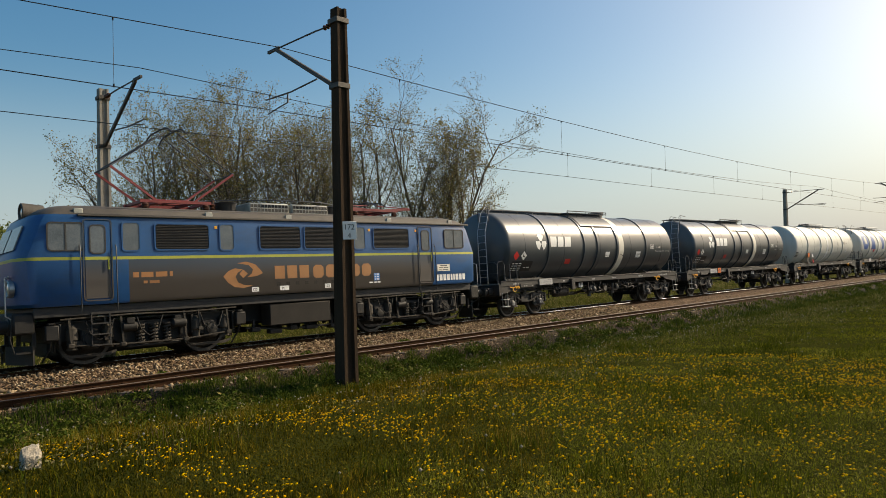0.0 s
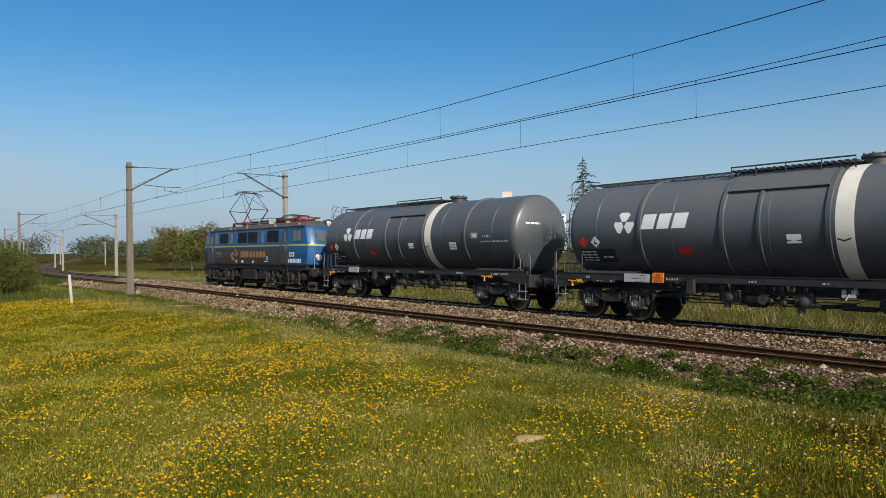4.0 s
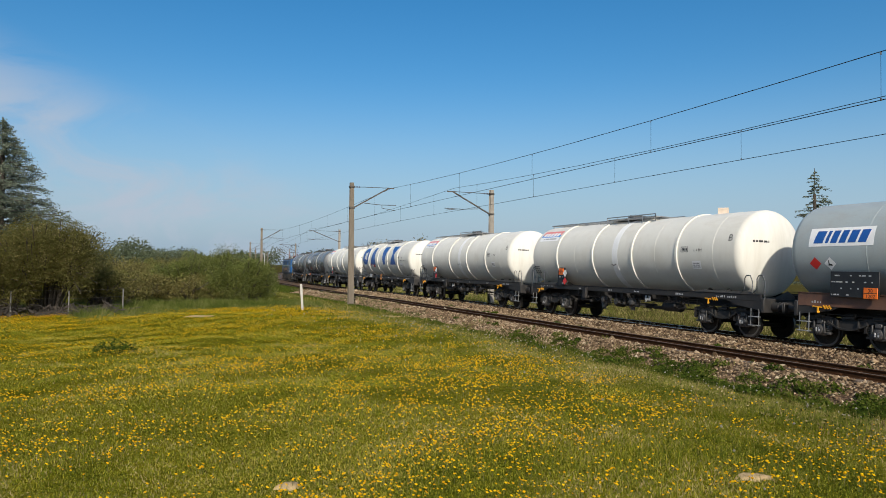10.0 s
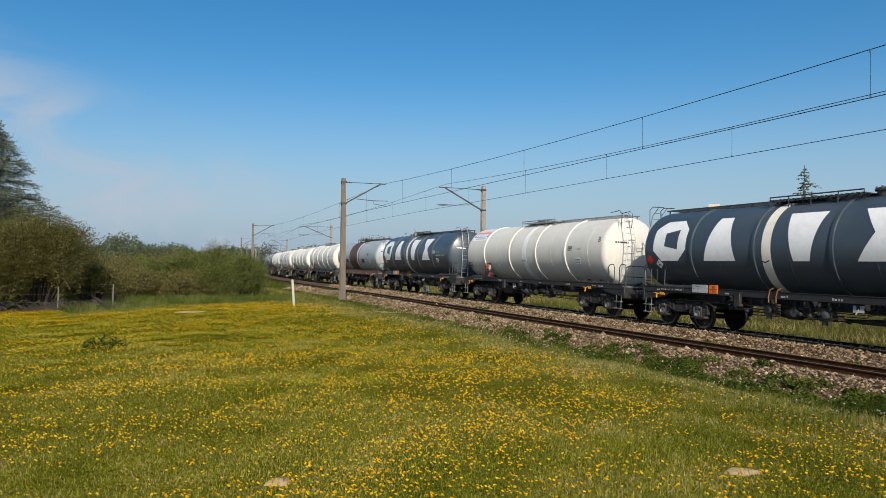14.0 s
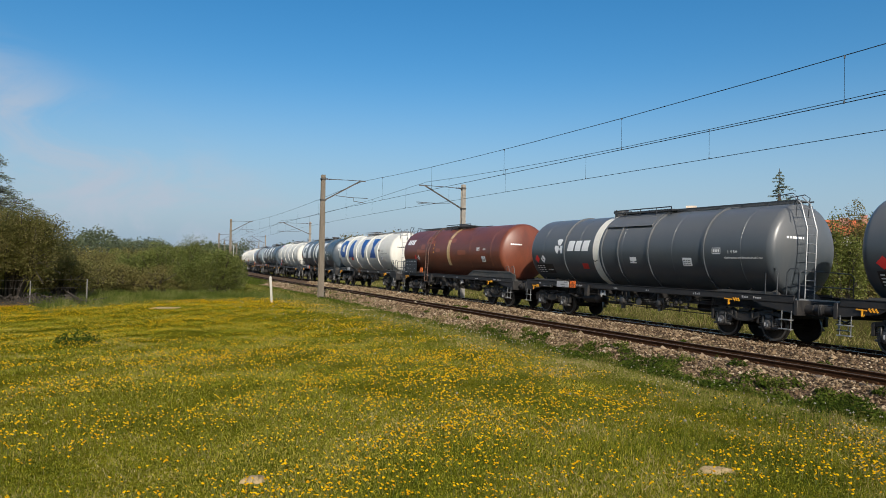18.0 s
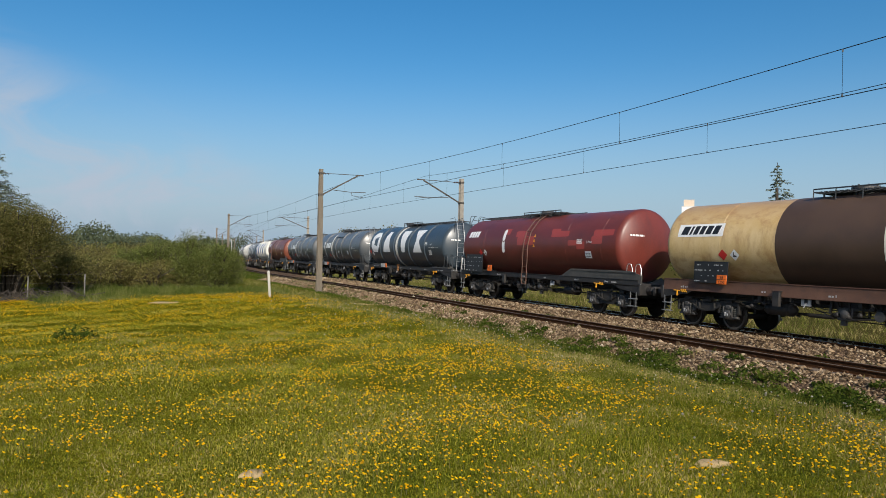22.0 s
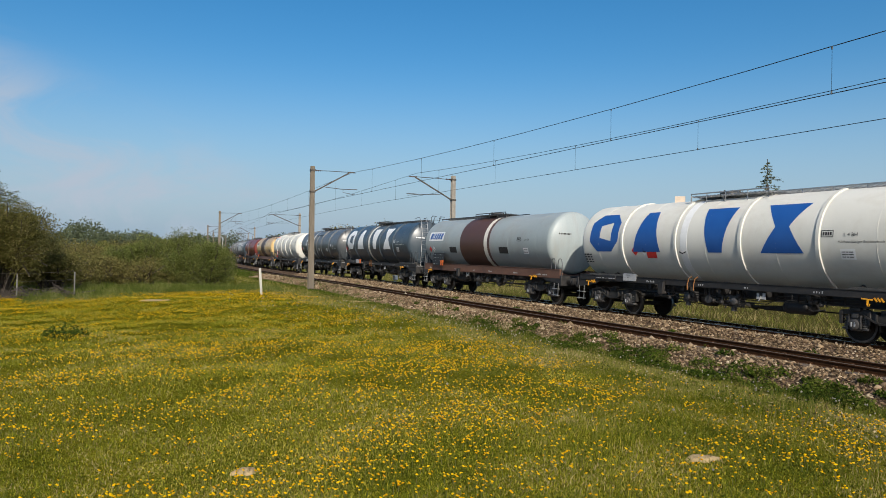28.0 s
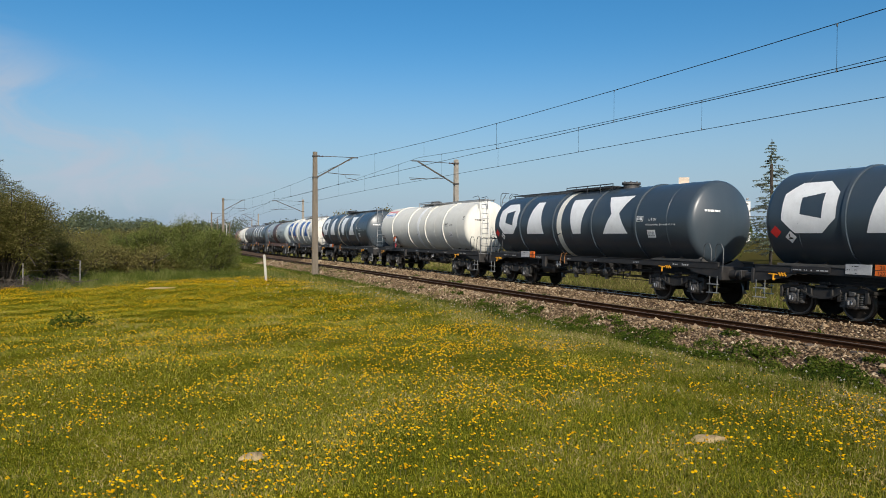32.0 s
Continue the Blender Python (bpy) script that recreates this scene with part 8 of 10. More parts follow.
def meadow():
    x, y, o = scatter(270000, 3.6, 10.5, -138, 50, -99, 12.6)
    h = RNG.uniform(0.014, 0.042, len(x)) * turf_height(x, y, o)
    w = RNG.uniform(0.003, 0.006, len(x))
    wild = o > 5.2 + 1.6 * lumps(x, y, 3.2, 39) + RNG.normal(0, 0.5, len(x))
    P = np.stack([x, y, ground_z(x, y) - 0.01], 1)
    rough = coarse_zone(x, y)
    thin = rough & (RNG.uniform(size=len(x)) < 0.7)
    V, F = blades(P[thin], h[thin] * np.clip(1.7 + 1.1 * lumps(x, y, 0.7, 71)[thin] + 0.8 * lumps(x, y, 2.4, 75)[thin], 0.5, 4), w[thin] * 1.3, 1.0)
    stuff("rough_grass", V, F, SHADED_ROUGH_MAT, "rough olive-brown grass full of old stalks, with shade painted in", "grass")
    P, h, w, wild = P[~rough], h[~rough], w[~rough], wild[~rough]
    V, F = blades(P[~wild], h[~wild], w[~wild], 1.0)
    stuff("meadow_grass", V, F, GRASS_MAT, "short olive-green meadow grass", "grass")
    V, F = blades(P[wild], h[wild] * 1.5, w[wild], 0.8)
    stuff("uncut_grass", V, F, UNCUT_MAT, "darker uncut grass towards the tracks", "grass")
    x, y, o = scatter(700000, 9.5, 75, -138, 52, -99, 12.7)
    r = np.hypot(x, y)
    h = RNG.uniform(0.014, 0.042, len(x)) * turf_height(x, y, o)
    w = RNG.uniform(0.006, 0.011, len(x)) * np.clip(r / 13, 1, 4)
    wild = o > 5.6 + 1.6 * lumps(x, y, 3.2, 39) + RNG.normal(0, 0.5, len(x))
    P = np.stack([x, y, ground_z(x, y) - 0.01], 1)
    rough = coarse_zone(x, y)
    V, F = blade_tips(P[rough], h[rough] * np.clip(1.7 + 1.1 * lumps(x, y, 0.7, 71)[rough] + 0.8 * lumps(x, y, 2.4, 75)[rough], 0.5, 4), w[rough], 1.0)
    stuff("far_rough_grass", V, F, SHADED_ROUGH_MAT, "rough olive-brown grass farther along the verge, with shade painted in", "grass")
    P, h, w, wild = P[~rough], h[~rough], w[~rough], wild[~rough]
    V, F = blade_tips(P[~wild], h[~wild], w[~wild], 1.0)
    stuff("far_meadow_grass", V, F, GRASS_MAT, "olive-green meadow grass thinning into the distance", "grass")
    V, F = blade_tips(P[wild], h[wild] * 1.4, w[wild], 0.8)
    stuff("far_uncut_grass", V, F, UNCUT_MAT, "darker uncut grass along the far verge", "grass")
    # a close bottom growth of short leaves
    x, y, o = scatter(380000, 4.5, 30, -138, 52, -99, 12.4)
    h = RNG.uniform(0.008, 0.02, len(x)) * turf_height(x, y, o)
    w = RNG.uniform(0.007, 0.012, len(x)) * np.clip(np.hypot(x, y) / 10, 1, 3)
    P = np.stack([x, y, ground_z(x, y) - 0.005], 1)
    rough = coarse_zone(x, y)
    V, F = blade_tips(P[rough], h[rough] * 1.3, w[rough], 1.6)
    stuff("low_rough_growth", V, F, SHADED_ROUGH_MAT, "close low growth under the rough grass", "grass")
    V, F = blade_tips(P[~rough], h[~rough], w[~rough], 1.6)
    stuff("low_meadow_growth", V, F, GRASS_MAT, "close low growth under the meadow grass", "grass")
    # a denser second growth in the open meadow
    x, y, o = scatter(170000, 4.6, 16, -25, 48, -99, 7.5)
    h = RNG.uniform(0.012, 0.04, len(x)) * turf_height(x, y, o)
    V, F = blade_tips(np.stack([x, y, ground_z(x, y) - 0.005], 1), h, RNG.uniform(0.005, 0.01, len(x)) * np.clip(np.hypot(x, y) / 10, 1, 1.6), 1.4)
    stuff("second_growth", V, F, UNCUT_MAT, "short dense second growth of the meadow grass", "grass")
    # flat leaves of clover, plantain and dandelion in the sward
    x, y, o = scatter(90000, 3.4, 34, -150, 62, -99, 8.5)
    rough = coarse_zone(x, y)
    P = np.stack([x, y, ground_z(x, y) + RNG.uniform(0.0, 0.016, len(x))], 1)
    size = RNG.uniform(0.006, 0.016, len(x)) * np.clip(np.hypot(x, y) / 12, 1, 1.6)
    V, F = leaves(P[~rough], size[~rough], 0.5, 1.8)
    stuff("meadow_leaves", V, F, UNCUT_MAT, "small flat leaves of clover and dandelion in the turf", "leaves")
    V, F = leaves(P[rough] + np.array([0, 0, 0.02]), size[rough], 0.5, 1.8)
    stuff("rough_leaves", V, F, SHADED_ROUGH_MAT, "broad weed leaves in the rough corner, painted darker", "leaves")
    x, y, o = scatter(120000, 6, 60, -150, 50, 6.5, 13.4)
    P = np.stack([x, y, np.maximum(ground_z(x, y), bed_z(x * E0.x + y * E0.y, o) - 0.05) + RNG.uniform(0.0, 0.09, len(x))], 1)
    V, F = leaves(P, RNG.uniform(0.01, 0.03, len(x)) * np.clip(np.hypot(x, y) / 15, 1, 2.2), 0.3, 1.7)
    stuff("verge_leaves", V, F, VERGE_MAT, "small dry and green leaves along the verge", "leaves")
    # fresh tufts that stand above the rough grass
    g = np.random.RandomState(91)
    tx, ty = [], []
    for k in range(150):
        a, rr = math.radians(g.uniform(-138, -30)), g.uniform(5.5, 17)
        cx, cy = -math.sin(a) * rr, math.cos(a) * rr
        if not 2.0 < float(track_coords(cx, cy)[1]) < 12.8:
            continue
        n, spread = g.randint(60, 200), g.uniform(0.12, 0.4)
        tx.append(cx + g.normal(0, spread, n))
        ty.append(cy + g.normal(0, spread, n))
    tx, ty = np.concatenate(tx), np.concatenate(ty)
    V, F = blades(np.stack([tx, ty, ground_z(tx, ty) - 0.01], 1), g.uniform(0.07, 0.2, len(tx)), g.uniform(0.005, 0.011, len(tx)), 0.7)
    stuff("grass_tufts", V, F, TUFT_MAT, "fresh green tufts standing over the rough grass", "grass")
    # the rougher verge beside the ballast
    x, y, o = scatter(340000, 5, 90, -150, 58, 6.5, 14.4)
    k = (o > 7.5 + 1.5 * lumps(x, y, 4.0, 33)) & (o < 13.0 + 1.35 * overgrown(x * E0.x + y * E0.y) + 0.35 * lumps(x, y, 1.2, 34) + 0.35 * lumps(x, y, 5, 36))
    x, y, o = x[k], y[k], o[k]
    r = np.hypot(x, y)
    h = RNG.uniform(0.03, 0.12, len(x)) * (0.85 + 0.5 * lumps(x, y, 2.2, 35) + 0.5 * lumps(x, y, 0.8, 135)) * (0.4 + 0.6 * smooth01(7.0, 10.0, o)) * (1 - 0.4 * smooth01(11.8, 13.2, o))
    w = RNG.uniform(0.007, 0.015, len(x)) * np.clip(r / 11, 1, 3.5)
    P = np.stack([x, y, np.maximum(ground_z(x, y), bed_z(0, o)) - 0.02], 1)
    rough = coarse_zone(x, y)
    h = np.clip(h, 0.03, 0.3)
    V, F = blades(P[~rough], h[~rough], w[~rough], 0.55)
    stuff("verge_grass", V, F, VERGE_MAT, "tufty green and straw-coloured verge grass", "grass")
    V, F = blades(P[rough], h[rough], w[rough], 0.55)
    stuff("dark_verge_grass", V, F, SHADED_VERGE_MAT, "tufty grass round the mast, with shade painted into its colour", "grass")
    # grass that has crept up the ballast shoulder
    n = 150000
    pick = RNG.uniform(size=n)
    s = np.where(pick < 0.25, -26 - 75 * RNG.uniform(0, 1, n) ** 1.2, np.where(pick < 0.6, RNG.uniform(-14, 9, n), -26 + 120 * RNG.uniform(0, 1, n) ** 1.3))
    o = RNG.uniform(12.2, 14.4, n) + np.clip(s - BEND_AT, 0, 99) ** 2 / (2 * BEND_R)
    x, y = E0.x * s + N0.x * o, E0.y * s + N0.y * o
    o = o - np.clip(s - BEND_AT, 0, 99) ** 2 / (2 * BEND_R)
    k = 0.7 * lumps(x, y, 0.9, 73) + 0.8 * lumps(x, y, 3.5, 74) - 0.15 + 0.85 * overgrown(s) > 1.0 * smooth01(12.6, 14.3, o) + RNG.normal(0, 0.25, n)
    x, y, o = x[k], y[k], o[k]
    z = np.maximum(ground_z(x, y), bed_z(s[k], o)) - 0.02
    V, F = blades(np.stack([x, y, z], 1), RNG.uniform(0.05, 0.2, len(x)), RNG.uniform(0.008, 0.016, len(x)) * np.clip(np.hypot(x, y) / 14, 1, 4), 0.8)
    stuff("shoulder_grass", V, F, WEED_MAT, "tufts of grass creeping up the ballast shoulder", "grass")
    # thin dry stalks that stand over the verge
    x, y, o = scatter(30000, 5.0, 45, -150, 45, 6.2, 12.2)
    k = lumps(x, y, 3.0, 37) + 0.5 * lumps(x, y, 9, 38) > RNG.uniform(-0.6, 0.9, len(x))
    x, y = x[k], y[k]
    r = np.hypot(x, y)
    V, F = blades(np.stack([x, y, ground_z(x, y)], 1), RNG.uniform(0.06, 0.18, len(x)), 0.004 * np.clip(r / 9, 1, 3.5), 0.5)
    stuff("dry_stalks", V, F, STALK_MAT, "thin reddish-brown sorrel and grass stalks", "dry stalks")
    # dry grass and reeds beyond the far track
    s = RNG.uniform(-110, 130, 90000)
    o = 21.7 + np.abs(RNG.normal(0, 1, 90000)) * 7
    px = E0.x * s + N0.x * o
    py = E0.y * s + N0.y * o
    hh = RNG.uniform(0.15, 0.6, len(px)) * (0.7 + 0.5 * lumps(px, py, 7, 41)) * smooth01(21.2, 24.5, o)
    V, F = blade_tips(np.stack([px, py, ground_z(px, py) - 0.02], 1), np.clip(hh, 0.14, 0.95), RNG.uniform(0.012, 0.028, len(px)), 1.1)
    stuff("reeds", V, F, REED_MAT, "straw-brown reeds and green grass beyond the tracks", "reeds")
    # uncut grass under the edge of the bushes
    a, rr = np.radians(RNG.uniform(23, 52, 120000)), RNG.uniform(24.5, 37.5, 120000)
    px, py = -np.sin(a) * rr, np.cos(a) * rr
    past = rr - meadow_edge(px, py) + RNG.normal(0, 0.4, len(rr))
    k = past > 0
    px, py, past = px[k], py[k], past[k]
    hh = RNG.uniform(0.08, 0.36, len(px)) * (0.75 + 0.9 * lumps(px, py, 1.1, 82)) * (0.35 + 0.65 * smooth01(0.0, 2.5, past))
    V, F = blade_tips(np.stack([px, py, ground_z(px, py) - 0.02], 1), np.clip(hh, 0.04, 0.6), RNG.uniform(0.014, 0.03, len(px)), 0.9)
    stuff("edge_grass", V, F, EDGE_MAT, "long grey-green grass along the edge of the bushes", "grass")
    # low plants that creep between the rails and along the far rail
    n = 40000
    s = RNG.uniform(-28, 75, n)
    pick = RNG.uniform(size=n)
    o = np.where(pick < 0.55, RNG.normal(16.75, 0.22, n), np.where(pick < 0.65, RNG.normal(15.3, 0.3, n), RNG.normal(21.3, 0.35, n)))
    px, py = E0.x * s + N0.x * o, E0.y * s + N0.y * o
    k = (lumps(px, py, 3.5, 51) > -0.1) | (o > 19)
    px, py, o, s = px[k], py[k], o[k], s[k]
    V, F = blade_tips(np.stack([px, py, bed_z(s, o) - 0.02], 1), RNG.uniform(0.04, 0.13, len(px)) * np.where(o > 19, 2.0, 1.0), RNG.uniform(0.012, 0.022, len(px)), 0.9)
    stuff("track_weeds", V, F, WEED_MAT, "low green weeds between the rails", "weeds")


def meadow_edge(x, y):
    """How far out the flowering turf reaches before the long grass under the bushes."""
    a = np.degrees(np.arctan2(-x, y))
    return 33.0 - 0.55 * np.clip(a - 27.5, 0, 13) + 4.6 * smooth01(40.5, 42.5, a) + 0.7 * lumps(x, y, 2.2, 81)


def flower_density(x, y, o):
    """Dandelions grow in drifts, thickest towards the far edge of the meadow."""
    d = 0.85 * lumps(x, y, 2.8, 61) + 0.7 * lumps(x, y, 0.8, 62) + 0.55 * lumps(x, y, 0.3, 65) + 0.4 * lumps(x, y, 9, 63)
    r = np.hypot(x, y)
    right = smooth01(1.0, 5.0, x) * smooth01(5.0, 2.0, y)
    return d + 0.5 * smooth01(19, 27, r) - 1.5 * smooth01(5.4 + 2.4 * right, 8.4 + 2.6 * right, o) - 0.15 + 0.3 * right


def heads(x, y, z, R, sides):
    """Domed flower heads, tilted a little towards the sun."""
    n = len(x)
    ang = np.arange(sides) * 2 * math.pi / sides
    tilt = RNG.normal(0, 0.3, (n, 2)) + np.array([0.05, 0.25])
    V = np.empty((n, 2 * sides + 1, 3))
    c = np.stack([x, y, z], 1)
    for k in range(sides):
        dx, dy = np.cos(ang[k]) * R, np.sin(ang[k]) * R
        V[:, k] = c + np.stack([dx, dy, -(dx * tilt[:, 0] + dy * tilt[:, 1])], 1)
        dx, dy = dx * 0.6, dy * 0.6
        V[:, sides + k] = c + np.stack([dx, dy, -(dx * tilt[:, 0] + dy * tilt[:, 1]) + R * 0.4], 1)
    V[:, 2 * sides] = c - np.stack([0 * R, 0 * R, R * 0.6], 1)
    f = []
    for k in range(sides):
        q = (k + 1) % sides
        f += [(k, q, sides + q), (k, sides + q, sides + k), (q, k, 2 * sides)]
    f += [(sides, sides + k, sides + k + 1) for k in range(1, sides - 1)]
    return V.reshape(-1, 3), (np.arange(n)[:, None, None] * (2 * sides + 1) + np.array(f)[None]).reshape(-1, 3)


def even(n, r0, r1, a0, a1):
    """Places spread evenly over the ground."""
    r = np.sqrt(RNG.uniform(r0 * r0, r1 * r1, n))
    a = np.radians(RNG.uniform(a0, a1, n))
    return -np.sin(a) * r, np.cos(a) * r


def dandelions():
    x, y = even(120000, 3.0, 13, -150, 60)
    s, o = track_coords(x, y)
    k = flower_density(x, y, o) - coarse_zone(x, y) * (0.9 - 1.2 * lumps(x, y, 2.2, 64)) > RNG.uniform(-0.95, 2.05, len(x))
    x, y = x[k], y[k]
    g = ground_z(x, y)
    z = g + RNG.uniform(0.045, 0.085, len(x))
    V, F = heads(x, y, z, RNG.uniform(0.007, 0.0145, len(x)), 6)
    stuff("dandelions", V, F, DANDELION_MAT, "bright yellow dandelion heads scattered in patches", "flowers")
    V, F = blades(np.stack([x, y, g], 1), z - g, np.full(len(x), 0.005), 0.06)
    stuff("dandelion_stems", V, F, STEM_MAT, "thin pale dandelion stems in the grass", "flower stems")
    x, y = even(330000, 13, 36, -60, 62)
    s, o = track_coords(x, y)
    k = (o < 10.5) & (np.hypot(x, y) < meadow_edge(x, y) + RNG.normal(0, 0.5, len(x))) & (flower_density(x, y, o) > RNG.uniform(-0.75, 2.3, len(x)))
    x, y = x[k], y[k]
    r = np.hypot(x, y)
    V, F = heads(x, y, ground_z(x, y) + RNG.uniform(0.06, 0.13, len(x)), RNG.uniform(0.007, 0.0135, len(x)) * np.clip(r / 28, 1, 1.15), 4)
    stuff("far_dandelions", V, F, DANDELION_MAT, "orange-yellow drifts of distant dandelions", "flowers")
    # grey seed heads along the verge
    x, y = even(5200, 3.4, 26, -150, 40)
    s, o = track_coords(x, y)
    k = (o > 3.5) & (o < 11.6) & (RNG.uniform(size=len(x)) < 0.2 + 0.25 * smooth01(5, 8, o))
    x, y = x[k], y[k]
    n = len(x)
    g = ground_z(x, y)
    z = g + RNG.uniform(0.1, 0.26, n)
    R = RNG.uniform(0.011, 0.017, n) * np.clip(np.hypot(x, y) / 14, 1, 1.6)
    c = np.stack([x, y, z], 1)
    oct_v = np.array([(1, 0, 0), (0, 1, 0), (-1, 0, 0), (0, -1, 0), (0, 0, 1), (0, 0, -1)], float)
    oct_f = np.array([(0, 1, 4), (1, 2, 4), (2, 3, 4), (3, 0, 4), (1, 0, 5), (2, 1, 5), (3, 2, 5), (0, 3, 5)])
    V = (c[:, None] + oct_v[None] * R[:, None, None]).reshape(-1, 3)
    F = (np.arange(n)[:, None, None] * 6 + oct_f[None]).reshape(-1, 3)
    stuff("dandelion_clocks", V, F, SEED_MAT, "grey fluffy dandelion seed heads along the verge", "seed heads")
    V, F = blades(np.stack([x, y, g], 1), z - g, np.full(n, 0.006), 0.05)
    stuff("seed_head_stems", V, F, STEM_MAT, "thin brownish seed head stems", "flower stems")


def weed_leaves(x, y, size, seed):
    g = np.random.RandomState(seed)
    n = int(1700 * size * size) + 130
    a, r = g.uniform(0, 2 * math.pi, n), np.sqrt(g.uniform(0, 1, n)) * size
    px, py = x + np.cos(a) * r, y + np.sin(a) * r
    s, o = (float(v) for v in track_coords(x, y))
    z = np.maximum(ground_z(px, py), float(bed_z(s, o))) + g.uniform(0.02, 1, n) ** 0.6 * size * (0.45 + 0.4 * np.sin(a * 3 + seed) ** 2) * (1 - 0.6 * (r / size) ** 2)
    return leaves(np.stack([px, py, z], 1), g.uniform(0.018, 0.05, n), 0.6, 2.2)


def weed_clump(x, y, size, seed):
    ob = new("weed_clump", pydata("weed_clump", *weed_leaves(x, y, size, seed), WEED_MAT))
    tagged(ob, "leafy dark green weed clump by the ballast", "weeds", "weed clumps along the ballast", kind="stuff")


def limb(bm, a, d, length, r, level, rng, tips, spread, up):
    """A tapered, bending limb with side limbs; collects the ends of the last twigs."""
    n = 5 if level < 2 else 3
    pts, rad = [a.copy()], [r]
    p, q = a.copy(), d.normalized()
    for i in range(n):
        q = (q + Vector((rng.gauss(0, 0.12), rng.gauss(0, 0.12), rng.gauss(0, 0.06) + up * 0.09))).normalized()
        p = p + q * (length / n)
        pts.append(p.copy())
        rad.append(r * (1 - 0.72 * (i + 1) / n))
    seg = 7 if level == 0 else (5 if level == 1 else 3)
    rings = []
    for i, c in enumerate(pts):
        t = (pts[min(i + 1, n)] - pts[max(i - 1, 0)]).normalized()
        u = t.orthogonal().normalized()
        v = t.cross(u)
        rings.append([bm.verts.new(c + (u * math.cos(6.2832 * k / seg) + v * math.sin(6.2832 * k / seg)) * max(rad[i], 0.0075)) for k in range(seg)])
    for s, t in zip(rings, rings[1:]):
        for k in range(seg):
            bm.faces.new((s[k], s[(k + 1) % seg], t[(k + 1) % seg], t[k]))
    if level >= 3:
        tips.append((pts[-1], pts[-2]))
        return
    kids = (11, 7, 4)[level]
    for k in range(kids):
        f = 0.22 + 0.78 * (k + rng.random()) / kids if level else 0.16 + 0.84 * (k + rng.random()) / kids
        i = min(n - 1, int(f * n))
        base = pts[i].lerp(pts[i + 1], f * n - i)
        t = (pts[i + 1] - pts[i]).normalized()
        side = t.orthogonal().normalized()
        side.rotate(Matrix.Rotation(rng.uniform(0, 6.283), 3, t))
        nd = (t * (1 - spread) + side * spread).normalized()
        limb(bm, base, nd, length * rng.uniform(0.42, 0.62) * (1.05 - 0.45 * f), max(rad[i] * 0.5, 0.008), level + 1, rng, tips, spread, up)
    tips.append((pts[-1], pts[-2]))


def tree(x, y, height, mat, seed, words, spread=0.5, up=1.0, leaf=0.12, per_tip=7, puff=0.28, trunk=0.16, stems=1, name="tree"):
    rng = random.Random(seed)
    root = new(name)
    z = float(ground_z(x, y))
    root.location = (x, y, z)
    tagged(root, words, "tree", "trees round the track")
    bm = bm_new()
    tips = []
    for k in range(stems):
        a = rng.uniform(0, 6.28)
        tilt = 0.0 if stems == 1 else rng.uniform(0.06, 0.2)
        limb(bm, Vector((0.25 * math.cos(a) * (stems > 1), 0.25 * math.sin(a) * (stems > 1), -0.2)), Vector((math.cos(a) * tilt, math.sin(a) * tilt, 1)), height * rng.uniform(0.85, 1.0) * (0.95 if stems == 1 else 0.88), trunk * (1.0 if stems == 1 else 0.75), 0, rng, tips, spread, up)
    part("trunk", bm, BARK, root, smooth=180)
    T = np.array([tuple(t.lerp(b, 0.3)) for t, b in tips])
    P = np.repeat(T, per_tip, axis=0)
    P = P + RNG.normal(0, puff, P.shape)
    V, F = leaves(P, RNG.uniform(0.6, 1.3, len(P)) * leaf, 0.3, 1.3)
    part("crown", pydata("crown", V, F, mat), None, root)
    return root


def bush(x, y, rx, ry, h, mat, seed, words, n=5000, leaf=0.14, blobs=14, name="bush", trunk=0.0):
    g = np.random.RandomState(seed)
    root = new(name)
    z = float(ground_z(x, y))
    root.location = (x, y, z)
    tagged(root, words, "bush", "bushes at the edge of the meadow")
    bm = bm_new()
    C, S = [], []
    for k in range(blobs):
        a, q = g.uniform(0, 2 * math.pi), math.sqrt(g.uniform(0, 1)) * 0.8
        c = np.array([math.cos(a) * q * rx, math.sin(a) * q * ry, h * ((0.3 if trunk else 0.14) + (0.5 if trunk else 0.64) * math.sqrt(1 - q * q) * g.uniform(0.6 if trunk else 0.25, 1))])
        C.append(c)
        S.append(np.array([rx, ry, h]) * g.uniform(0.2, 0.36))
        tube(bm, [(c[0] * 0.25, c[1] * 0.25, -0.1), (c[0] * 0.5, c[1] * 0.5, c[2] * 0.45), (c[0] * 0.9, c[1] * 0.9, c[2])], 0.035, 5)
        for j in range(4):
            e = c + np.clip(g.normal(size=3), -1, 1) * S[-1] * 0.8
            tube(bm, [tuple(c * 0.8), tuple(e)], 0.014, 3)
    if trunk:
        tube(bm, [(0, 0, -0.2), (0.05, 0.02, h * 0.2), (-0.04, 0.05, h * 0.45)], trunk, 7)
    part("woody_stem", bm, TWIG, root)
    m = n // blobs
    P = []
    for c, s in zip(C, S):
        d = g.normal(size=(m, 3))
        d /= np.linalg.norm(d, axis=1)[:, None]
        rr = g.uniform(0.3, 1.1, m)[:, None] ** 0.4
        P.append(c + d * rr * s)
    P = np.concatenate(P)
    P = P[P[:, 2] > 0.02]
    P += g.normal(0, 0.06, P.shape)
    V, F = leaves(P, g.uniform(0.6, 1.4, len(P)) * leaf, 0.9, 1.4)
    part("foliage", pydata("foliage", V, F, mat), None, root)
    return root


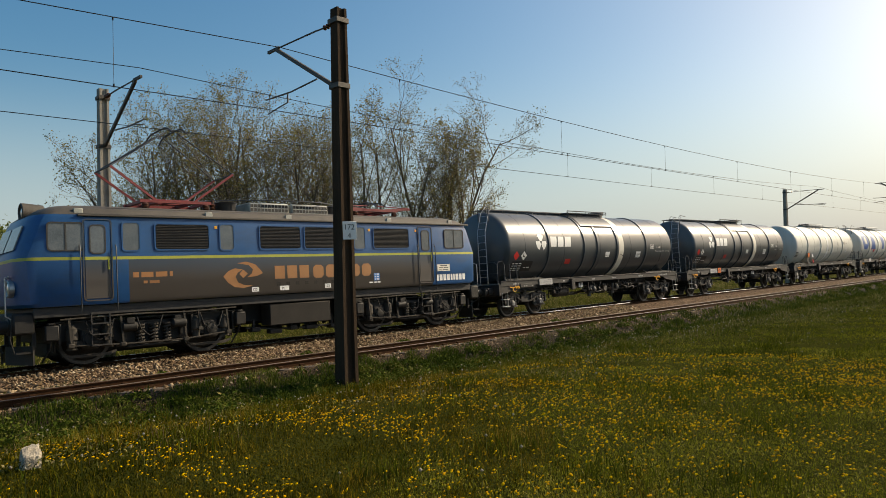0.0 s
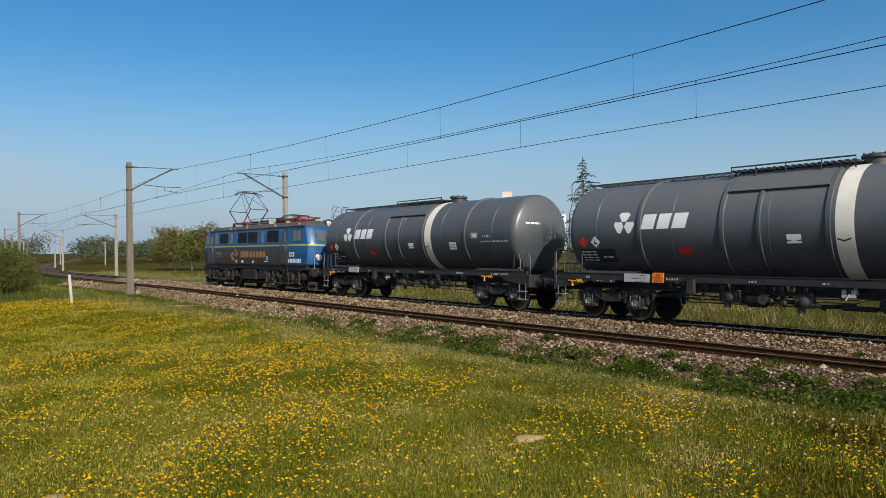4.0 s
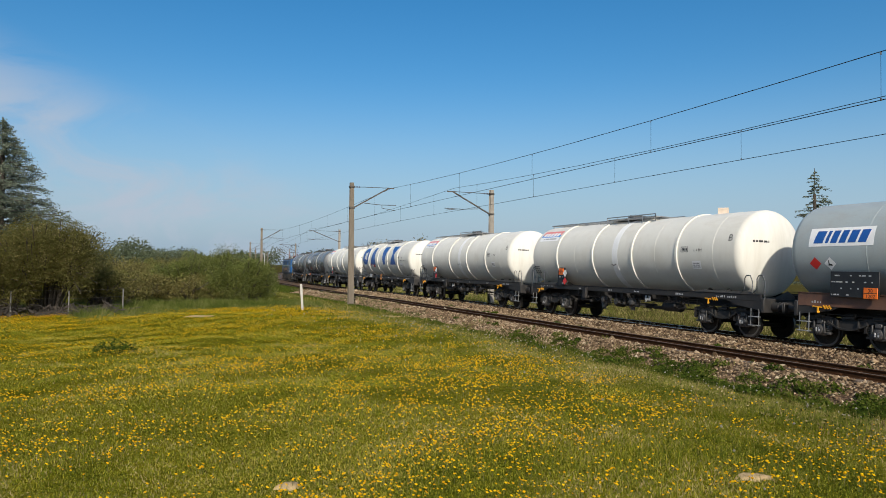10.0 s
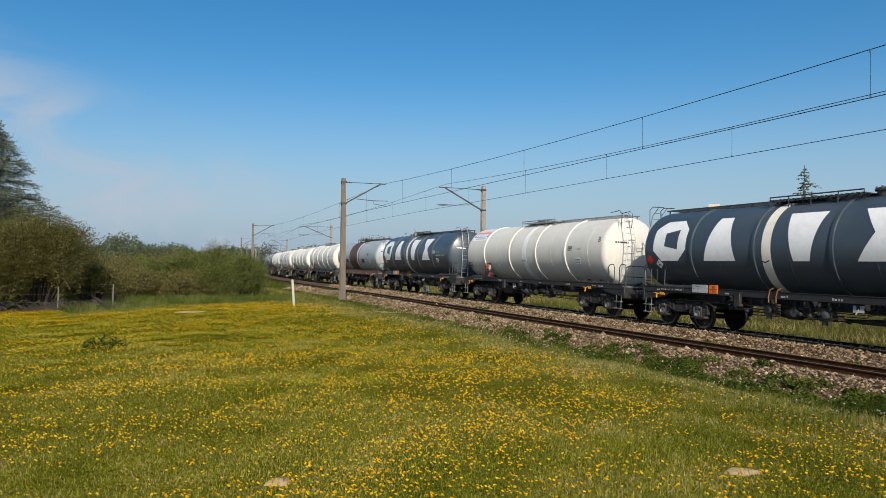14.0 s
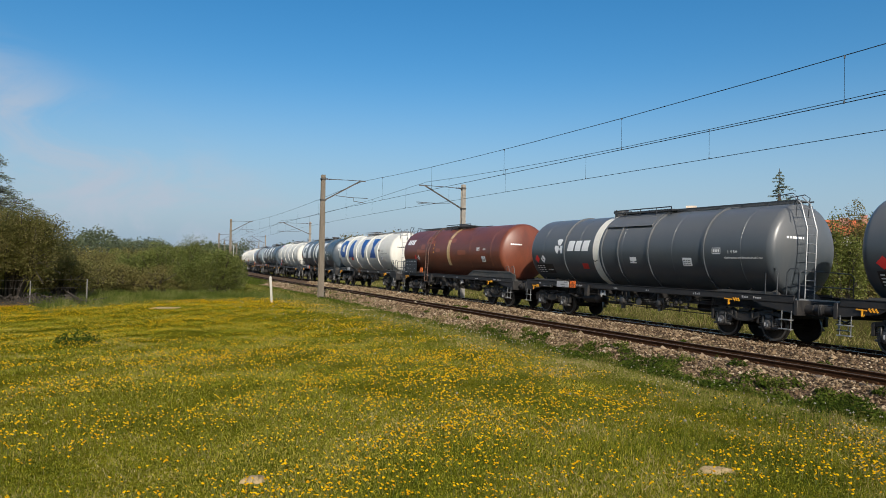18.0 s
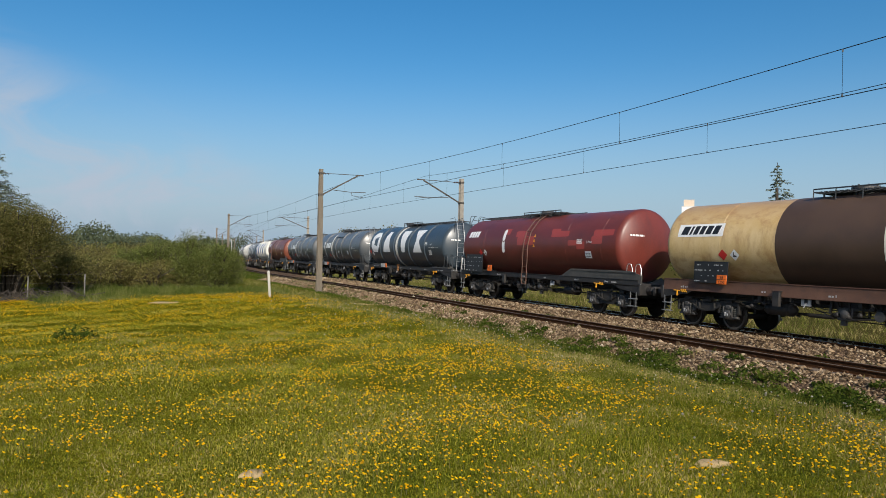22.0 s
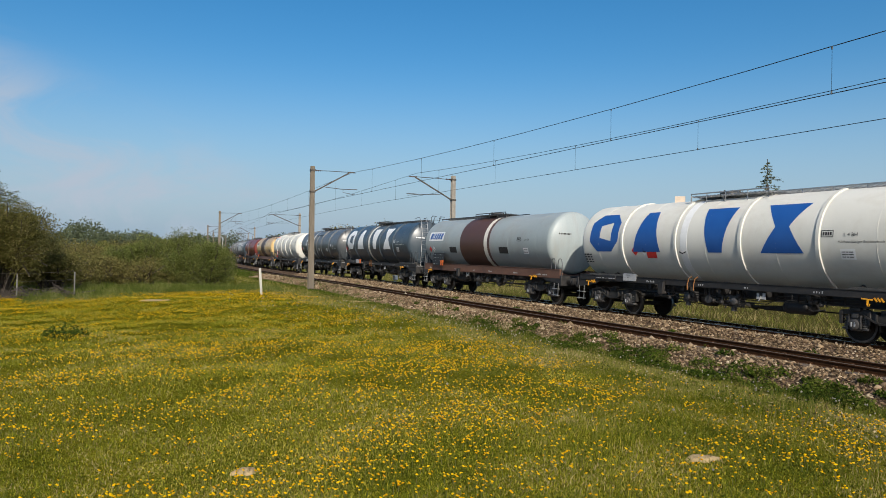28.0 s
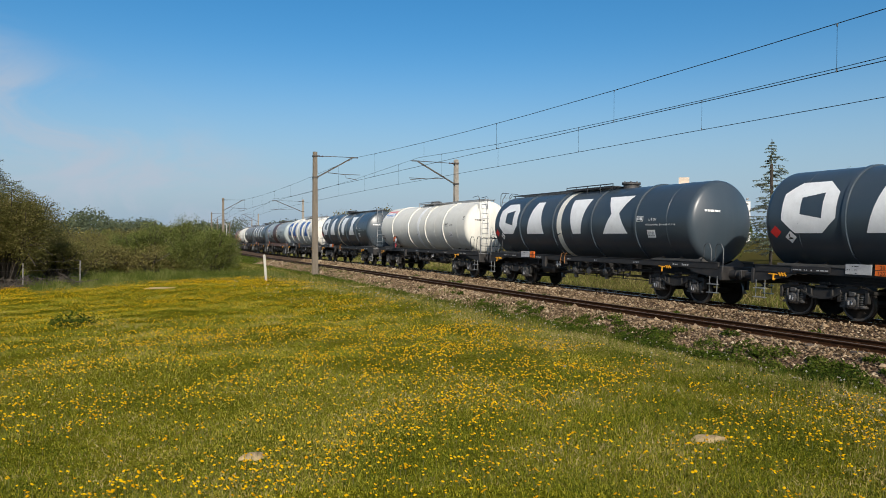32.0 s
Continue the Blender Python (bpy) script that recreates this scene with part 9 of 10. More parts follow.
def larch(x, y, height, width, seed, words, density=1.0, leaf=0.17):
    """A straight leader with many drooping branches; needles in tufts along each."""
    g = np.random.RandomState(seed)
    root = new("conifer")
    root.location = (x, y, float(ground_z(x, y)))
    tagged(root, words, "conifer", "larches round the meadow")
    bm = bm_new()
    tube(bm, [(0, 0, -0.2), (0.05, 0, height * 0.5), (0, 0.03, height * 0.8)], 0.06 + height * 0.007, 7)
    tube(bm, [(0, 0.03, height * 0.8), (0, 0, height)], 0.03, 5)
    P = []
    full = density > 5
    levels = int(height * (8.0 if full else 3.2))
    for k in range(levels):
        f = (k + 0.5) / levels
        zz = height * (0.1 + 0.88 * f)
        R = (width * (1 - f) ** (0.8 if full else 0.6) + 0.15) * g.uniform(0.8, 1.1)
        for j in range(int(g.uniform(4, 8) if full else g.uniform(3, 7))):
            a = g.uniform(0, 2 * math.pi)
            L = R * g.uniform(0.45, 1.2)
            lift = g.uniform(0.1, 0.5) if full else g.uniform(0.05, 0.3)
            drop = lambda t: lift * L * t - 0.5 * L * t * t + 0.28 * L * t ** 3
            tube(bm, [(math.cos(a) * L * t, math.sin(a) * L * t, zz + drop(t)) for t in (0.0, 0.35, 0.7, 1.0)], 0.011 + 0.012 * (1 - f), 3)
            for q in range(int(2 + 2.2 * L)):
                t0 = g.uniform(0.25, 0.95)
                b = a + g.choice((-1, 1)) * g.uniform(0.5, 1.1)
                l2 = L * g.uniform(0.15, 0.38)
                p0 = np.array([math.cos(a) * L * t0, math.sin(a) * L * t0, zz + drop(t0)])
                p1 = p0 + np.array([math.cos(b) * l2, math.sin(b) * l2, -g.uniform(0.1, 0.55) * l2])
                tube(bm, [tuple(p0), tuple(p1)], 0.008, 3)
                m = int((3.6 if full else 9) * density * (0.4 + l2))
                P.append(p0 + (p1 - p0) * g.uniform(0, 1.05, (m, 1)) + g.normal(0, 0.08 if full else 0.035, (m, 3)))
            m = int((4 if full else 7) * L * density) + 3
            t = g.uniform(0.1, 1.03, m)
            P.append(np.stack([np.cos(a) * L * t, np.sin(a) * L * t, zz + drop(t)], 1) + g.normal(0, 0.04, (m, 3)))
    part("trunk", bm, TWIG, root)
    P = np.concatenate(P)
    V, F = leaves(P, g.uniform(0.4, 1.0, len(P)) * leaf, 0.2, 2.6 if full else 1.8)
    part("foliage", pydata("foliage", V, F, SPRUCE_LEAF), None, root)
    return root


def at(bearing, dist):
    a = radians(bearing)
    return -math.sin(a) * dist, math.cos(a) * dist


meadow()
dandelions()
wr = random.Random(4)
low_v, low_f, low_n = [], [], 0
for k in range(462):
    if k < 34:
        s = wr.uniform(-16, 5) if k < 22 else wr.uniform(5, 30)
        o, q = wr.uniform(11.6, 13.2), wr.uniform(0.3, 0.6) if k < 22 else wr.uniform(0.2, 0.42)
        weed_clump(E0.x * s + N0.x * o, E0.y * s + N0.y * o, q, 200 + k)
        continue
    s, o, q = wr.triangular(-26, 36, -16), wr.triangular(10.8, 14.0, 13.0), wr.uniform(0.1, 0.3)
    if k > 430:
        s, o, q = wr.uniform(3, 15), wr.uniform(11.7, 13.3), wr.uniform(0.15, 0.45)
    elif k > 385:
        s, o, q = wr.uniform(-30, 70), wr.uniform(16.45, 17.2), wr.uniform(0.12, 0.25)
    v, f = weed_leaves(E0.x * s + N0.x * o, E0.y * s + N0.y * o, q, 200 + k)
    low_v.append(v)
    low_f.append(f + low_n)
    low_n += len(v)
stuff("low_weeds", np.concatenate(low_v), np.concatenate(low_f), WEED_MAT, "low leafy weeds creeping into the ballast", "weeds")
weed_clump(*at(38.5, 15.0), 0.4, 300)

# the poplars and willows beyond the train, on the right
for k, (b, d, h) in enumerate(((-74.5, 47, 12.4), (-78.0, 50, 13.2), (-80.2, 48, 14.2), (-82.0, 46, 14.0), (-84.2, 50, 13.8), (-86.0, 49, 13.0), (-88.2, 47, 12.0), (-90.0, 52, 13.2), (-94.0, 46, 13.4), (-97.6, 47, 14.0), (-99.6, 47, 11.6))):
    tree(*at(b, d), h, POPLAR_LEAF, 40 + k, "tall spring tree with sparse young leaves and bare limbs", 0.47, 1.1, 0.08, 9, 0.2, 0.2, 3)
tree(*at(-52.8, 82), 12.2, POPLAR_LEAF, 60, "distant bare-crowned tree with few leaves", 0.5, 0.9, 0.12, 2, 0.3, 0.2)
tree(*at(-48.0, 84), 10.8, POPLAR_LEAF, 61, "distant bare-crowned tree with few leaves", 0.5, 0.9, 0.12, 2, 0.3, 0.2)
tree(*at(-56.4, 84), 10.6, POPLAR_LEAF, 62, "distant bare-crowned tree with few leaves", 0.5, 0.9, 0.12, 2, 0.3, 0.2)
for k, (b, d, h) in enumerate(((-62.6, 36, 5.0), (-65.4, 37, 5.2), (-59.4, 55, 4.4), (-69.5, 40, 5.0))):
    tree(*at(b, d), h, GREEN_LEAF, 70 + k, "young birch with thin light green leaves", 0.5, 0.8, 0.13, 9, 0.3, 0.08, 2)
for k, (b, d, h) in enumerate(((-126.5, 125, 4.6), (-129.5, 130, 4.4), (-132.5, 128, 5.0), (-136, 126, 4.8), (-118, 140, 4.0), (-112, 145, 3.8))):
    tree(*at(b, d), h, GREEN_LEAF, 80 + k, "distant leafy tree beyond the tracks", 0.55, 0.7, 0.22, 12, 0.5, 0.15)
larch(*at(-15.4, 74), 12.4, 2.5, 90, "thin larch with sparse drooping branches", 2.2, 0.095)
larch(*at(-17.6, 78), 9.0, 2.3, 91, "low larch beside the taller one", 1.3, 0.085)
larch(*at(-18.9, 80), 8.2, 2.1, 92, "low larch beside the taller one", 1.3, 0.085)
for k in range(9):
    tree(*at(-17.2 - 1.25 * k, 92 + 7 * (k % 3)), wr.uniform(3.4, 4.6), GREEN_LEAF if k % 3 else POPLAR_LEAF, 500 + k, "leafy tree between the track and the houses", 0.55, 0.6, 0.2, 12, 0.4, 0.12)
for k, (b, d, h) in enumerate(((-12.5, 84, 4.4), (-22.5, 80, 4.6), (-24.5, 82, 4.4), (-9.0, 95, 4.5), (-33, 74, 4.2), (-30.4, 105, 8.4))):
    tree(*at(b, d), h, GREEN_LEAF, 95 + k, "low leafy tree behind the train", 0.55, 0.6, 0.22, 9, 0.4, 0.14)

for k, (b, d, h) in enumerate(((-18.8, 62, 5.5), (-19.6, 61, 7.3), (-20.6, 64, 8.0), (-21.5, 65, 7.8), (-22.7, 66, 5.0), (-24.8, 69, 4.8))):
    bush(*at(b, d), 2.0, 1.8, h, GREEN_LEAF if k % 2 else SCRUB_LEAF, 160 + k, "tall olive-green willow thicket beyond the tracks", 14000, 0.11, 28, name="willow")
# bushes and trees on the left
larch(*at(45.9, 44), 9.8, 4.0, 110, "grey-green larch with wide layered branches", 6.6, 0.062)
larch(*at(49.0, 46), 10.8, 4.4, 111, "grey-green larch with wide layered branches", 6.6, 0.062)
for k, (b, d, rx, ry, h) in enumerate(((43.0, 31.2, 2.4, 2.1, 3.6), (39.4, 32.0, 1.2, 1.2, 1.7), (47.8, 31.0, 2.5, 2.2, 3.3), (53, 32, 3, 2.4, 3.6), (45.6, 30.6, 1.3, 1.2, 1.9))):
    bush(*at(b, d), rx, ry, h, HAW_LEAF, 120 + k, "dense dark hawthorn bush with pale blossom tips", (90000, 22000, 60000, 30000, 22000)[k], 0.046, 60 if k == 0 else 30, trunk=0.1)
for k, (b, d, rx, ry, h) in enumerate(((28.6, 38.5, 1.3, 1.4, 2.4), (30.6, 37.5, 1.5, 1.3, 2.0), (28.4, 42.5, 1.3, 1.5, 2.5), (30.4, 41, 1.8, 1.7, 3.0), (32.8, 39.5, 1.6, 1.5, 2.7), (34.6, 41, 1.3, 1.3, 2.2))):
    bush(*at(b, d), rx, ry, h, GREEN_LEAF, 130 + k, "fresh green leafy shrub at the meadow edge", 26000, 0.046, 36)
for k in range(34):
    b, d, h = 29.8 + 0.5 * k + wr.uniform(-0.3, 0.3), wr.uniform(37, 41) if k % 2 else wr.uniform(44, 54), wr.uniform(1.1, 1.8) if k % 2 else wr.uniform(1.7, 2.5)
    if k >= 20:
        b, d, h = 28.6 + 0.8 * (k - 20) + wr.uniform(-0.2, 0.2), wr.uniform(54, 60), wr.uniform(2.4, 2.8)
    bush(*at(b, d), wr.uniform(1.3, 2.2), wr.uniform(1.3, 2.0), h, SCRUB_LEAF if k % 5 else GREEN_LEAF, 140 + k, "olive-brown scrub of willow and bramble", 12000 if k < 20 else 5000, 0.05 if k < 20 else 0.085, 24)
for k, (b, d, h) in enumerate(((17.5, 140, 7.4), (16.2, 135, 6.6), (14.9, 132, 7.2), (13.4, 130, 6.4), (12.0, 128, 5.6), (18.6, 150, 6.8), (10.4, 118, 5.0), (8.0, 105, 5.2), (5.5, 100, 4.6))):
    tree(*at(b, d), h, GREEN_LEAF if k % 2 else POPLAR_LEAF, 180 + k, "birch with light green leaves beyond the tracks", 0.5, 0.8, 0.26, 8, 0.5, 0.13, 2)


def woodland():
    """Far woods: crowns heaped along the horizon, taller in places."""
    P, S = [], []
    g = np.random.RandomState(77)
    for k in range(1500):
        b = g.uniform(-150, 68) if k > 650 else g.uniform(14, 52)
        d = g.uniform(250, 420)
        x, y = at(b, d)
        if abs(float(track_coords(x, y)[1]) - 17) < 9:
            continue
        tall = 1.4 + 0.3 * math.sin(b * 0.55) + 0.2 * math.sin(b * 1.7 + 1) + (0.45 if 36.5 < b < 38.6 else 0)
        h = 2.0 + d * math.tan(radians(tall * (1.0 if b > 14 else 0.55))) * g.uniform(0.7, 1.0)
        n = 90
        dd = g.normal(size=(n, 3))
        dd /= np.linalg.norm(dd, axis=1)[:, None]
        c = np.array([x, y, h * 0.5])
        P.append(c + dd * g.uniform(0.4, 1.0, (n, 1)) * np.array([3.6, 3.6, h * 0.5]))
        S.append(g.uniform(0.4, 0.85, n))
    V, F = leaves(np.concatenate(P), np.concatenate(S), 0.3, 1.3)
    stuff("far_woods", V, F, FAR_LEAF, "hazy green woodland along the horizon", "woods")


woodland()


# ---- small things by the track ----
POST_WOOD = surface("weathered_white_post", (0.36, 0.34, 0.29), (0.5, 0.47, 0.42), 0.8, 0.0, 5, 60, 0.2, (0.25, 0.22, 0.18), 0.4)
PALE_STONE = surface("lichened_pale_stone", (0.3, 0.25, 0.18), (0.48, 0.42, 0.33), 0.9, 0.0, 9, 70, 0.6, (0.16, 0.14, 0.1), 0.6)
SAND = surface("dry_sandy_soil", (0.34, 0.24, 0.115), (0.48, 0.35, 0.18), 0.95, 0.0, 8, 60, 0.8, (0.2, 0.14, 0.08), 0.4)


def marker_post(x, y, height, width, lean, words):
    root = new("marker_post")
    root.matrix_basis = pose(x, y, float(ground_z(x, y)) - 0.05, 0, lean, 20)
    tagged(root, words, "post")
    bm = bm_new()
    box(bm, -width / 2, width / 2, -width * 0.4, width * 0.4, 0, height, 0.012)
    part("shaft", bm, POST_WOOD, root)
    bm = bm_new()
    v = [bm.verts.new(p) for p in ((-width / 2, -width * 0.4, height + 0.002), (width / 2, -width * 0.4, height + 0.002), (width / 2, width * 0.4, height + 0.002), (-width / 2, width * 0.4, height + 0.002), (0, 0, height + 0.05))]
    for a, b in ((0, 1), (1, 2), (2, 3), (3, 0)):
        bm.faces.new((v[a], v[b], v[4]))
    bm.faces.new((v[3], v[2], v[1], v[0]))
    part("pointed_top", bm, POST_WOOD, root)


def stone_block(x, y, w, h, seed, words, name="marker_stone"):
    """A squared stone with a broken, slanting top and chipped edges."""
    rng = random.Random(seed)
    bm = bm_new()
    bmesh.ops.create_cube(bm, size=1.0)
    bmesh.ops.subdivide_edges(bm, edges=bm.edges[:], cuts=5, use_grid_fill=True)
    for v in bm.verts:
        c = v.co
        edge = sum(1 for q in c if abs(q) > 0.49)
        c = c * (1 - 0.05 * max(0, edge - 1)) + Vector([rng.uniform(-0.035, 0.035) for _ in range(3)])
        top = 1 + (0.22 * c.x - 0.12 * c.y + rng.uniform(-0.05, 0.05)) if v.co.z > 0.3 else 1
        v.co = Vector((c.x * w * (1.05 - 0.15 * c.z), c.y * w * 0.8, (c.z + 0.5) * h * top - 0.05))
    ob = new(name, mesh_of(name, bm, PALE_STONE))
    ob.matrix_basis = pose(x, y, float(ground_z(x, y)), 4, -7, 32)
    tagged(ob, words, "stone")


def soil_patch(x, y, rx, ry, turn, seed, words):
    """A low crumbly heap of bare soil."""
    g = np.random.RandomState(seed)
    nr, na = 7, 22
    V, F = [(0, 0, 0.016)], []
    wob = g.uniform(0.75, 1.2, na)
    for i in range(1, nr):
        f = i / (nr - 1)
        for k in range(na):
            a = 2 * math.pi * k / na
            V.append((math.cos(a) * rx * f * wob[k], math.sin(a) * ry * f * wob[k], 0.008 * (1 - f * f) + g.uniform(-0.006, 0.008) - 0.02 * (f > 0.9)))
    for k in range(na):
        F.append((0, 1 + k, 1 + (k + 1) % na))
    for i in range(nr - 2):
        for k in range(na):
            a, b = 1 + i * na + k, 1 + i * na + (k + 1) % na
            F.append((a, a + na, b + na, b))
    me = pydata("soil_patch", V, F, SAND, True)
    ob = new("soil_patch", me)
    ob.matrix_basis = pose(x, y, 0, 0, 0, turn)
    m = ob.matrix_basis
    for v in me.vertices:
        w = m @ v.co
        v.co.z += float(ground_z(w.x, w.y)) + 0.02
    tagged(ob, words, "soil", "bare soil patches")


marker_post(-12.7, 27.8, 1.15, 0.1, -4, "weathered white wooden post standing in the meadow")
stone_block(6.6, 2.5, 0.175, 0.2, 5, "pale weathered boundary stone in the verge grass")
soil_patch(1.18, 6.0, 0.15, 0.085, 15, 1, "small bare patch of sandy soil in the turf")
soil_patch(-2.36, 4.92, 0.12, 0.07, 60, 2, "small bare patch of sandy soil in the turf")
soil_patch(*at(15.6, 37.5), 2.1, 0.45, 28, 3, "worn sandy path on the verge by the mast")
soil_patch(*at(13.6, 36.5), 1.3, 0.35, 60, 4, "worn sandy path on the verge by the mast")
soil_patch(*at(32.5, 26.5), 0.6, 0.25, 60, 5, "trampled sandy patch near the bushes")


def relay_box(s, off, w, d, h, words, mat):
    p, hd = on_track(s, off)
    root = new("trackside_box")
    root.matrix_basis = pose(p.x, p.y, p.z - 0.42, 0, 0, math.degrees(hd))
    tagged(root, words, "trackside box")
    bm = bm_new()
    box(bm, -d / 2, d / 2, -w / 2, w / 2, 0.3, 0.3 + h, 0.015)
    part("body", bm, mat, root)
    bm = bm_new()
    box(bm, -d * 0.56, d * 0.56, -w * 0.54, w * 0.54, 0.302 + h, 0.33 + h, 0.008)
    part("lid", bm, mat, root)
    for yy in (-w * 0.3, w * 0.3):
        bm = bm_new()
        box(bm, -0.03, 0.03, yy - 0.03, yy + 0.03, -0.2, 0.298)
        part("leg", bm, mat, root)


relay_box(54.0, 21.9, 0.5, 0.3, 0.35, "small white trackside box near the far mast", WHITE_PAINT)


# ---- the fence and dead brush under the hawthorns ----
OLD_POST = surface("grey_fence_post", (0.12, 0.115, 0.1), (0.2, 0.19, 0.17), 0.85, 0.0, 6, 60, 0.2)


def fence():
    root = new("wire_fence")
    tagged(root, "rusty wire fence on thin grey posts under the bushes", "fence")
    places = [at(b, 29.6) for b in (38.0, 41.6, 45.2, 48.8)]
    tops = []
    for x, y in places:
        z = float(ground_z(x, y))
        bm = bm_new()
        tube(bm, [(x, y, z - 0.2), (x + 0.02, y, z + 0.95)], 0.025, 7)
        part("post", bm, OLD_POST, root)
        tops.append((x, y, z))
    for h in (0.35, 0.65, 0.95):
        bm = bm_new()
        tube(bm, [(x, y, z + h) for x, y, z in tops], 0.005, 4)
        part("wire", bm, POLE_STEEL, root)


fence()


def brush_heap(x, y, rx, ry, h, n, seed):
    g = np.random.RandomState(seed)
    bm = bm_new()
    for k in range(n):
        a = g.uniform(0, 2 * math.pi)
        q = math.sqrt(g.uniform(0, 1))
        px, py = x + math.cos(a) * q * rx, y + math.sin(a) * q * ry
        z = float(ground_z(px, py)) + g.uniform(0, h) * (1 - q * 0.6)
        b = g.uniform(0, 2 * math.pi)
        l = g.uniform(0.3, 1.1)
        e = (px + math.cos(b) * l * 0.7, py + math.sin(b) * l * 0.7, z + g.uniform(-0.1, 0.45) * l)
        mid = ((px + e[0]) / 2 + g.normal(0, 0.05), (py + e[1]) / 2 + g.normal(0, 0.05), (z + e[2]) / 2 + g.normal(0, 0.05))
        tube(bm, [(px, py, z), mid, e], g.uniform(0.006, 0.018), 3)
    ob = new("brush_heap", mesh_of("brush_heap", bm, TWIG))
    tagged(ob, "heap of dead grey branches under the bushes", "dead branches", kind="stuff")


for k, (b, d) in enumerate(((39.0, 29.2), (41.8, 29.0), (44.5, 28.9), (47.5, 29.0))):
    brush_heap(*at(b, d + 0.7), 1.1, 0.8, 0.4, 90, 400 + k)


# ---- buildings beyond the train ----
ORANGE_TILE = surface("orange_roof_tiles", (0.42, 0.1, 0.035), (0.55, 0.15, 0.055), 0.75, 0.0, 1.5, 20, 0.3, (0.3, 0.08, 0.04), 0.4)
RED_TILE = surface("dull_red_roof_tiles", (0.28, 0.075, 0.05), (0.36, 0.11, 0.075), 0.8, 0.0, 1.5, 20, 0.3, (0.18, 0.07, 0.05), 0.4)
WHITE_RENDER = surface("white_house_render", (0.68, 0.67, 0.64), (0.78, 0.77, 0.74), 0.85, 0.0, 1.2, 30, 0.1, (0.55, 0.52, 0.48), 0.3)
PINK_BRICK = surface("pinkish_brick_cladding", (0.42, 0.2, 0.15), (0.52, 0.27, 0.2), 0.85, 0.0, 2, 25, 0.2, (0.36, 0.2, 0.16), 0.4)
BROWN_BRICK = surface("dark_brown_brick", (0.16, 0.1, 0.075), (0.24, 0.16, 0.12), 0.85, 0.0, 2, 25, 0.2, (0.1, 0.07, 0.06), 0.4)
GREY_RENDER = surface("pale_grey_render", (0.48, 0.47, 0.45), (0.58, 0.57, 0.54), 0.85, 0.0, 1.2, 30, 0.1, (0.38, 0.36, 0.33), 0.3)
BEIGE_RENDER = surface("beige_render", (0.52, 0.42, 0.32), (0.6, 0.5, 0.4), 0.85, 0.0, 1.2, 30, 0.1)
PANE = surface("dark_window_glass", (0.03, 0.035, 0.04), (0.06, 0.068, 0.075), 0.12, 0.0, 1, 20, 0.0, spec=0.8)


def window_mesh(w, h):
    def make():
        bm = bm_new()
        for x0, x1, z0, z1 in ((-w / 2, -w / 2 + 0.08, 0, h), (w / 2 - 0.08, w / 2, 0, h), (-w / 2 + 0.081, w / 2 - 0.081, 0, 0.08), (-w / 2 + 0.081, w / 2 - 0.081, h - 0.08, h), (-0.04, 0.04, 0.081, h - 0.081)):
            box(bm, x0, x1, -0.05, 0.03, z0, z1)
        return mesh_of("window_frame", bm, WHITE_PAINT)
    def glass():
        bm = bm_new()
        box(bm, -w / 2 + 0.05, w / 2 - 0.05, -0.01, 0.01, 0.05, h - 0.05)
        return mesh_of("pane", bm, PANE)
    return shared(("window_frame", w, h), make), shared(("pane", w, h), glass)


def window_at(root, x, y, z, w, h, rz=0):
    f, g = window_mesh(w, h)
    win = put("window", f, root, x, y, z, 0, 0, rz)
    put("pane", g, win)


def balcony_at(root, x, y, z, w, parapet):
    """A slab with a solid parapet, reaching out along -y."""
    def slab():
        bm = bm_new()
        box(bm, -w / 2, w / 2, -1.2, 0, -0.16, 0, 0.01)
        return mesh_of("balcony", bm, GREY_RENDER)
    def wall():
        bm = bm_new()
        box(bm, -w / 2, w / 2, -1.2, -1.12, 0.003, 0.95, 0.01)
        for sx in (-1, 1):
            box(bm, min(sx * w / 2, sx * (w / 2 - 0.08)), max(sx * w / 2, sx * (w / 2 - 0.08)), -1.118, -0.003, 0.003, 0.95)
        return mesh_of("parapet", bm, parapet)
    b = put("balcony", shared(("balcony", w), slab), root, x, y, z)
    put("parapet", shared(("parapet", w, parapet.name), wall), b)


def gable_roof(root, x0, x1, y0, y1, z, rise, mat, along="x", over=0.45, gable=None):
    bm = bm_new()
    if along == "x":
        ym = (y0 + y1) / 2
        sec = [(y0 - over, z - over * rise / (ym - y0)), (ym, z + rise), (y1 + over, z - over * rise / (ym - y0))]
        P = lambda a, q, t: (a, q[0], q[1] + t)
        a0, a1 = x0 - over, x1 + over
    else:
        xm = (x0 + x1) / 2
        sec = [(x0 - over, z - over * rise / (xm - x0)), (xm, z + rise), (x1 + over, z - over * rise / (xm - x0))]
        P = lambda a, q, t: (q[0], a, q[1] + t)
        a0, a1 = y0 - over, y1 + over
    ring = []
    for a in (a0, a1):
        ring.append([bm.verts.new(P(a, q, 0.18)) for q in sec] + [bm.verts.new(P(a, q, 0.0)) for q in sec[::-1]])
    n = 6
    for k in range(n):
        bm.faces.new((ring[0][k], ring[0][(k + 1) % n], ring[1][(k + 1) % n], ring[1][k]))
    bm.faces.new((ring[0][0], ring[0][1], ring[0][4], ring[0][5]))
    bm.faces.new((ring[0][1], ring[0][2], ring[0][3], ring[0][4]))
    bm.faces.new((ring[1][5], ring[1][4], ring[1][1], ring[1][0]))
    bm.faces.new((ring[1][4], ring[1][3], ring[1][2], ring[1][1]))
    bmesh.ops.recalc_face_normals(bm, faces=bm.faces)
    return part("roof", bm, mat, root)


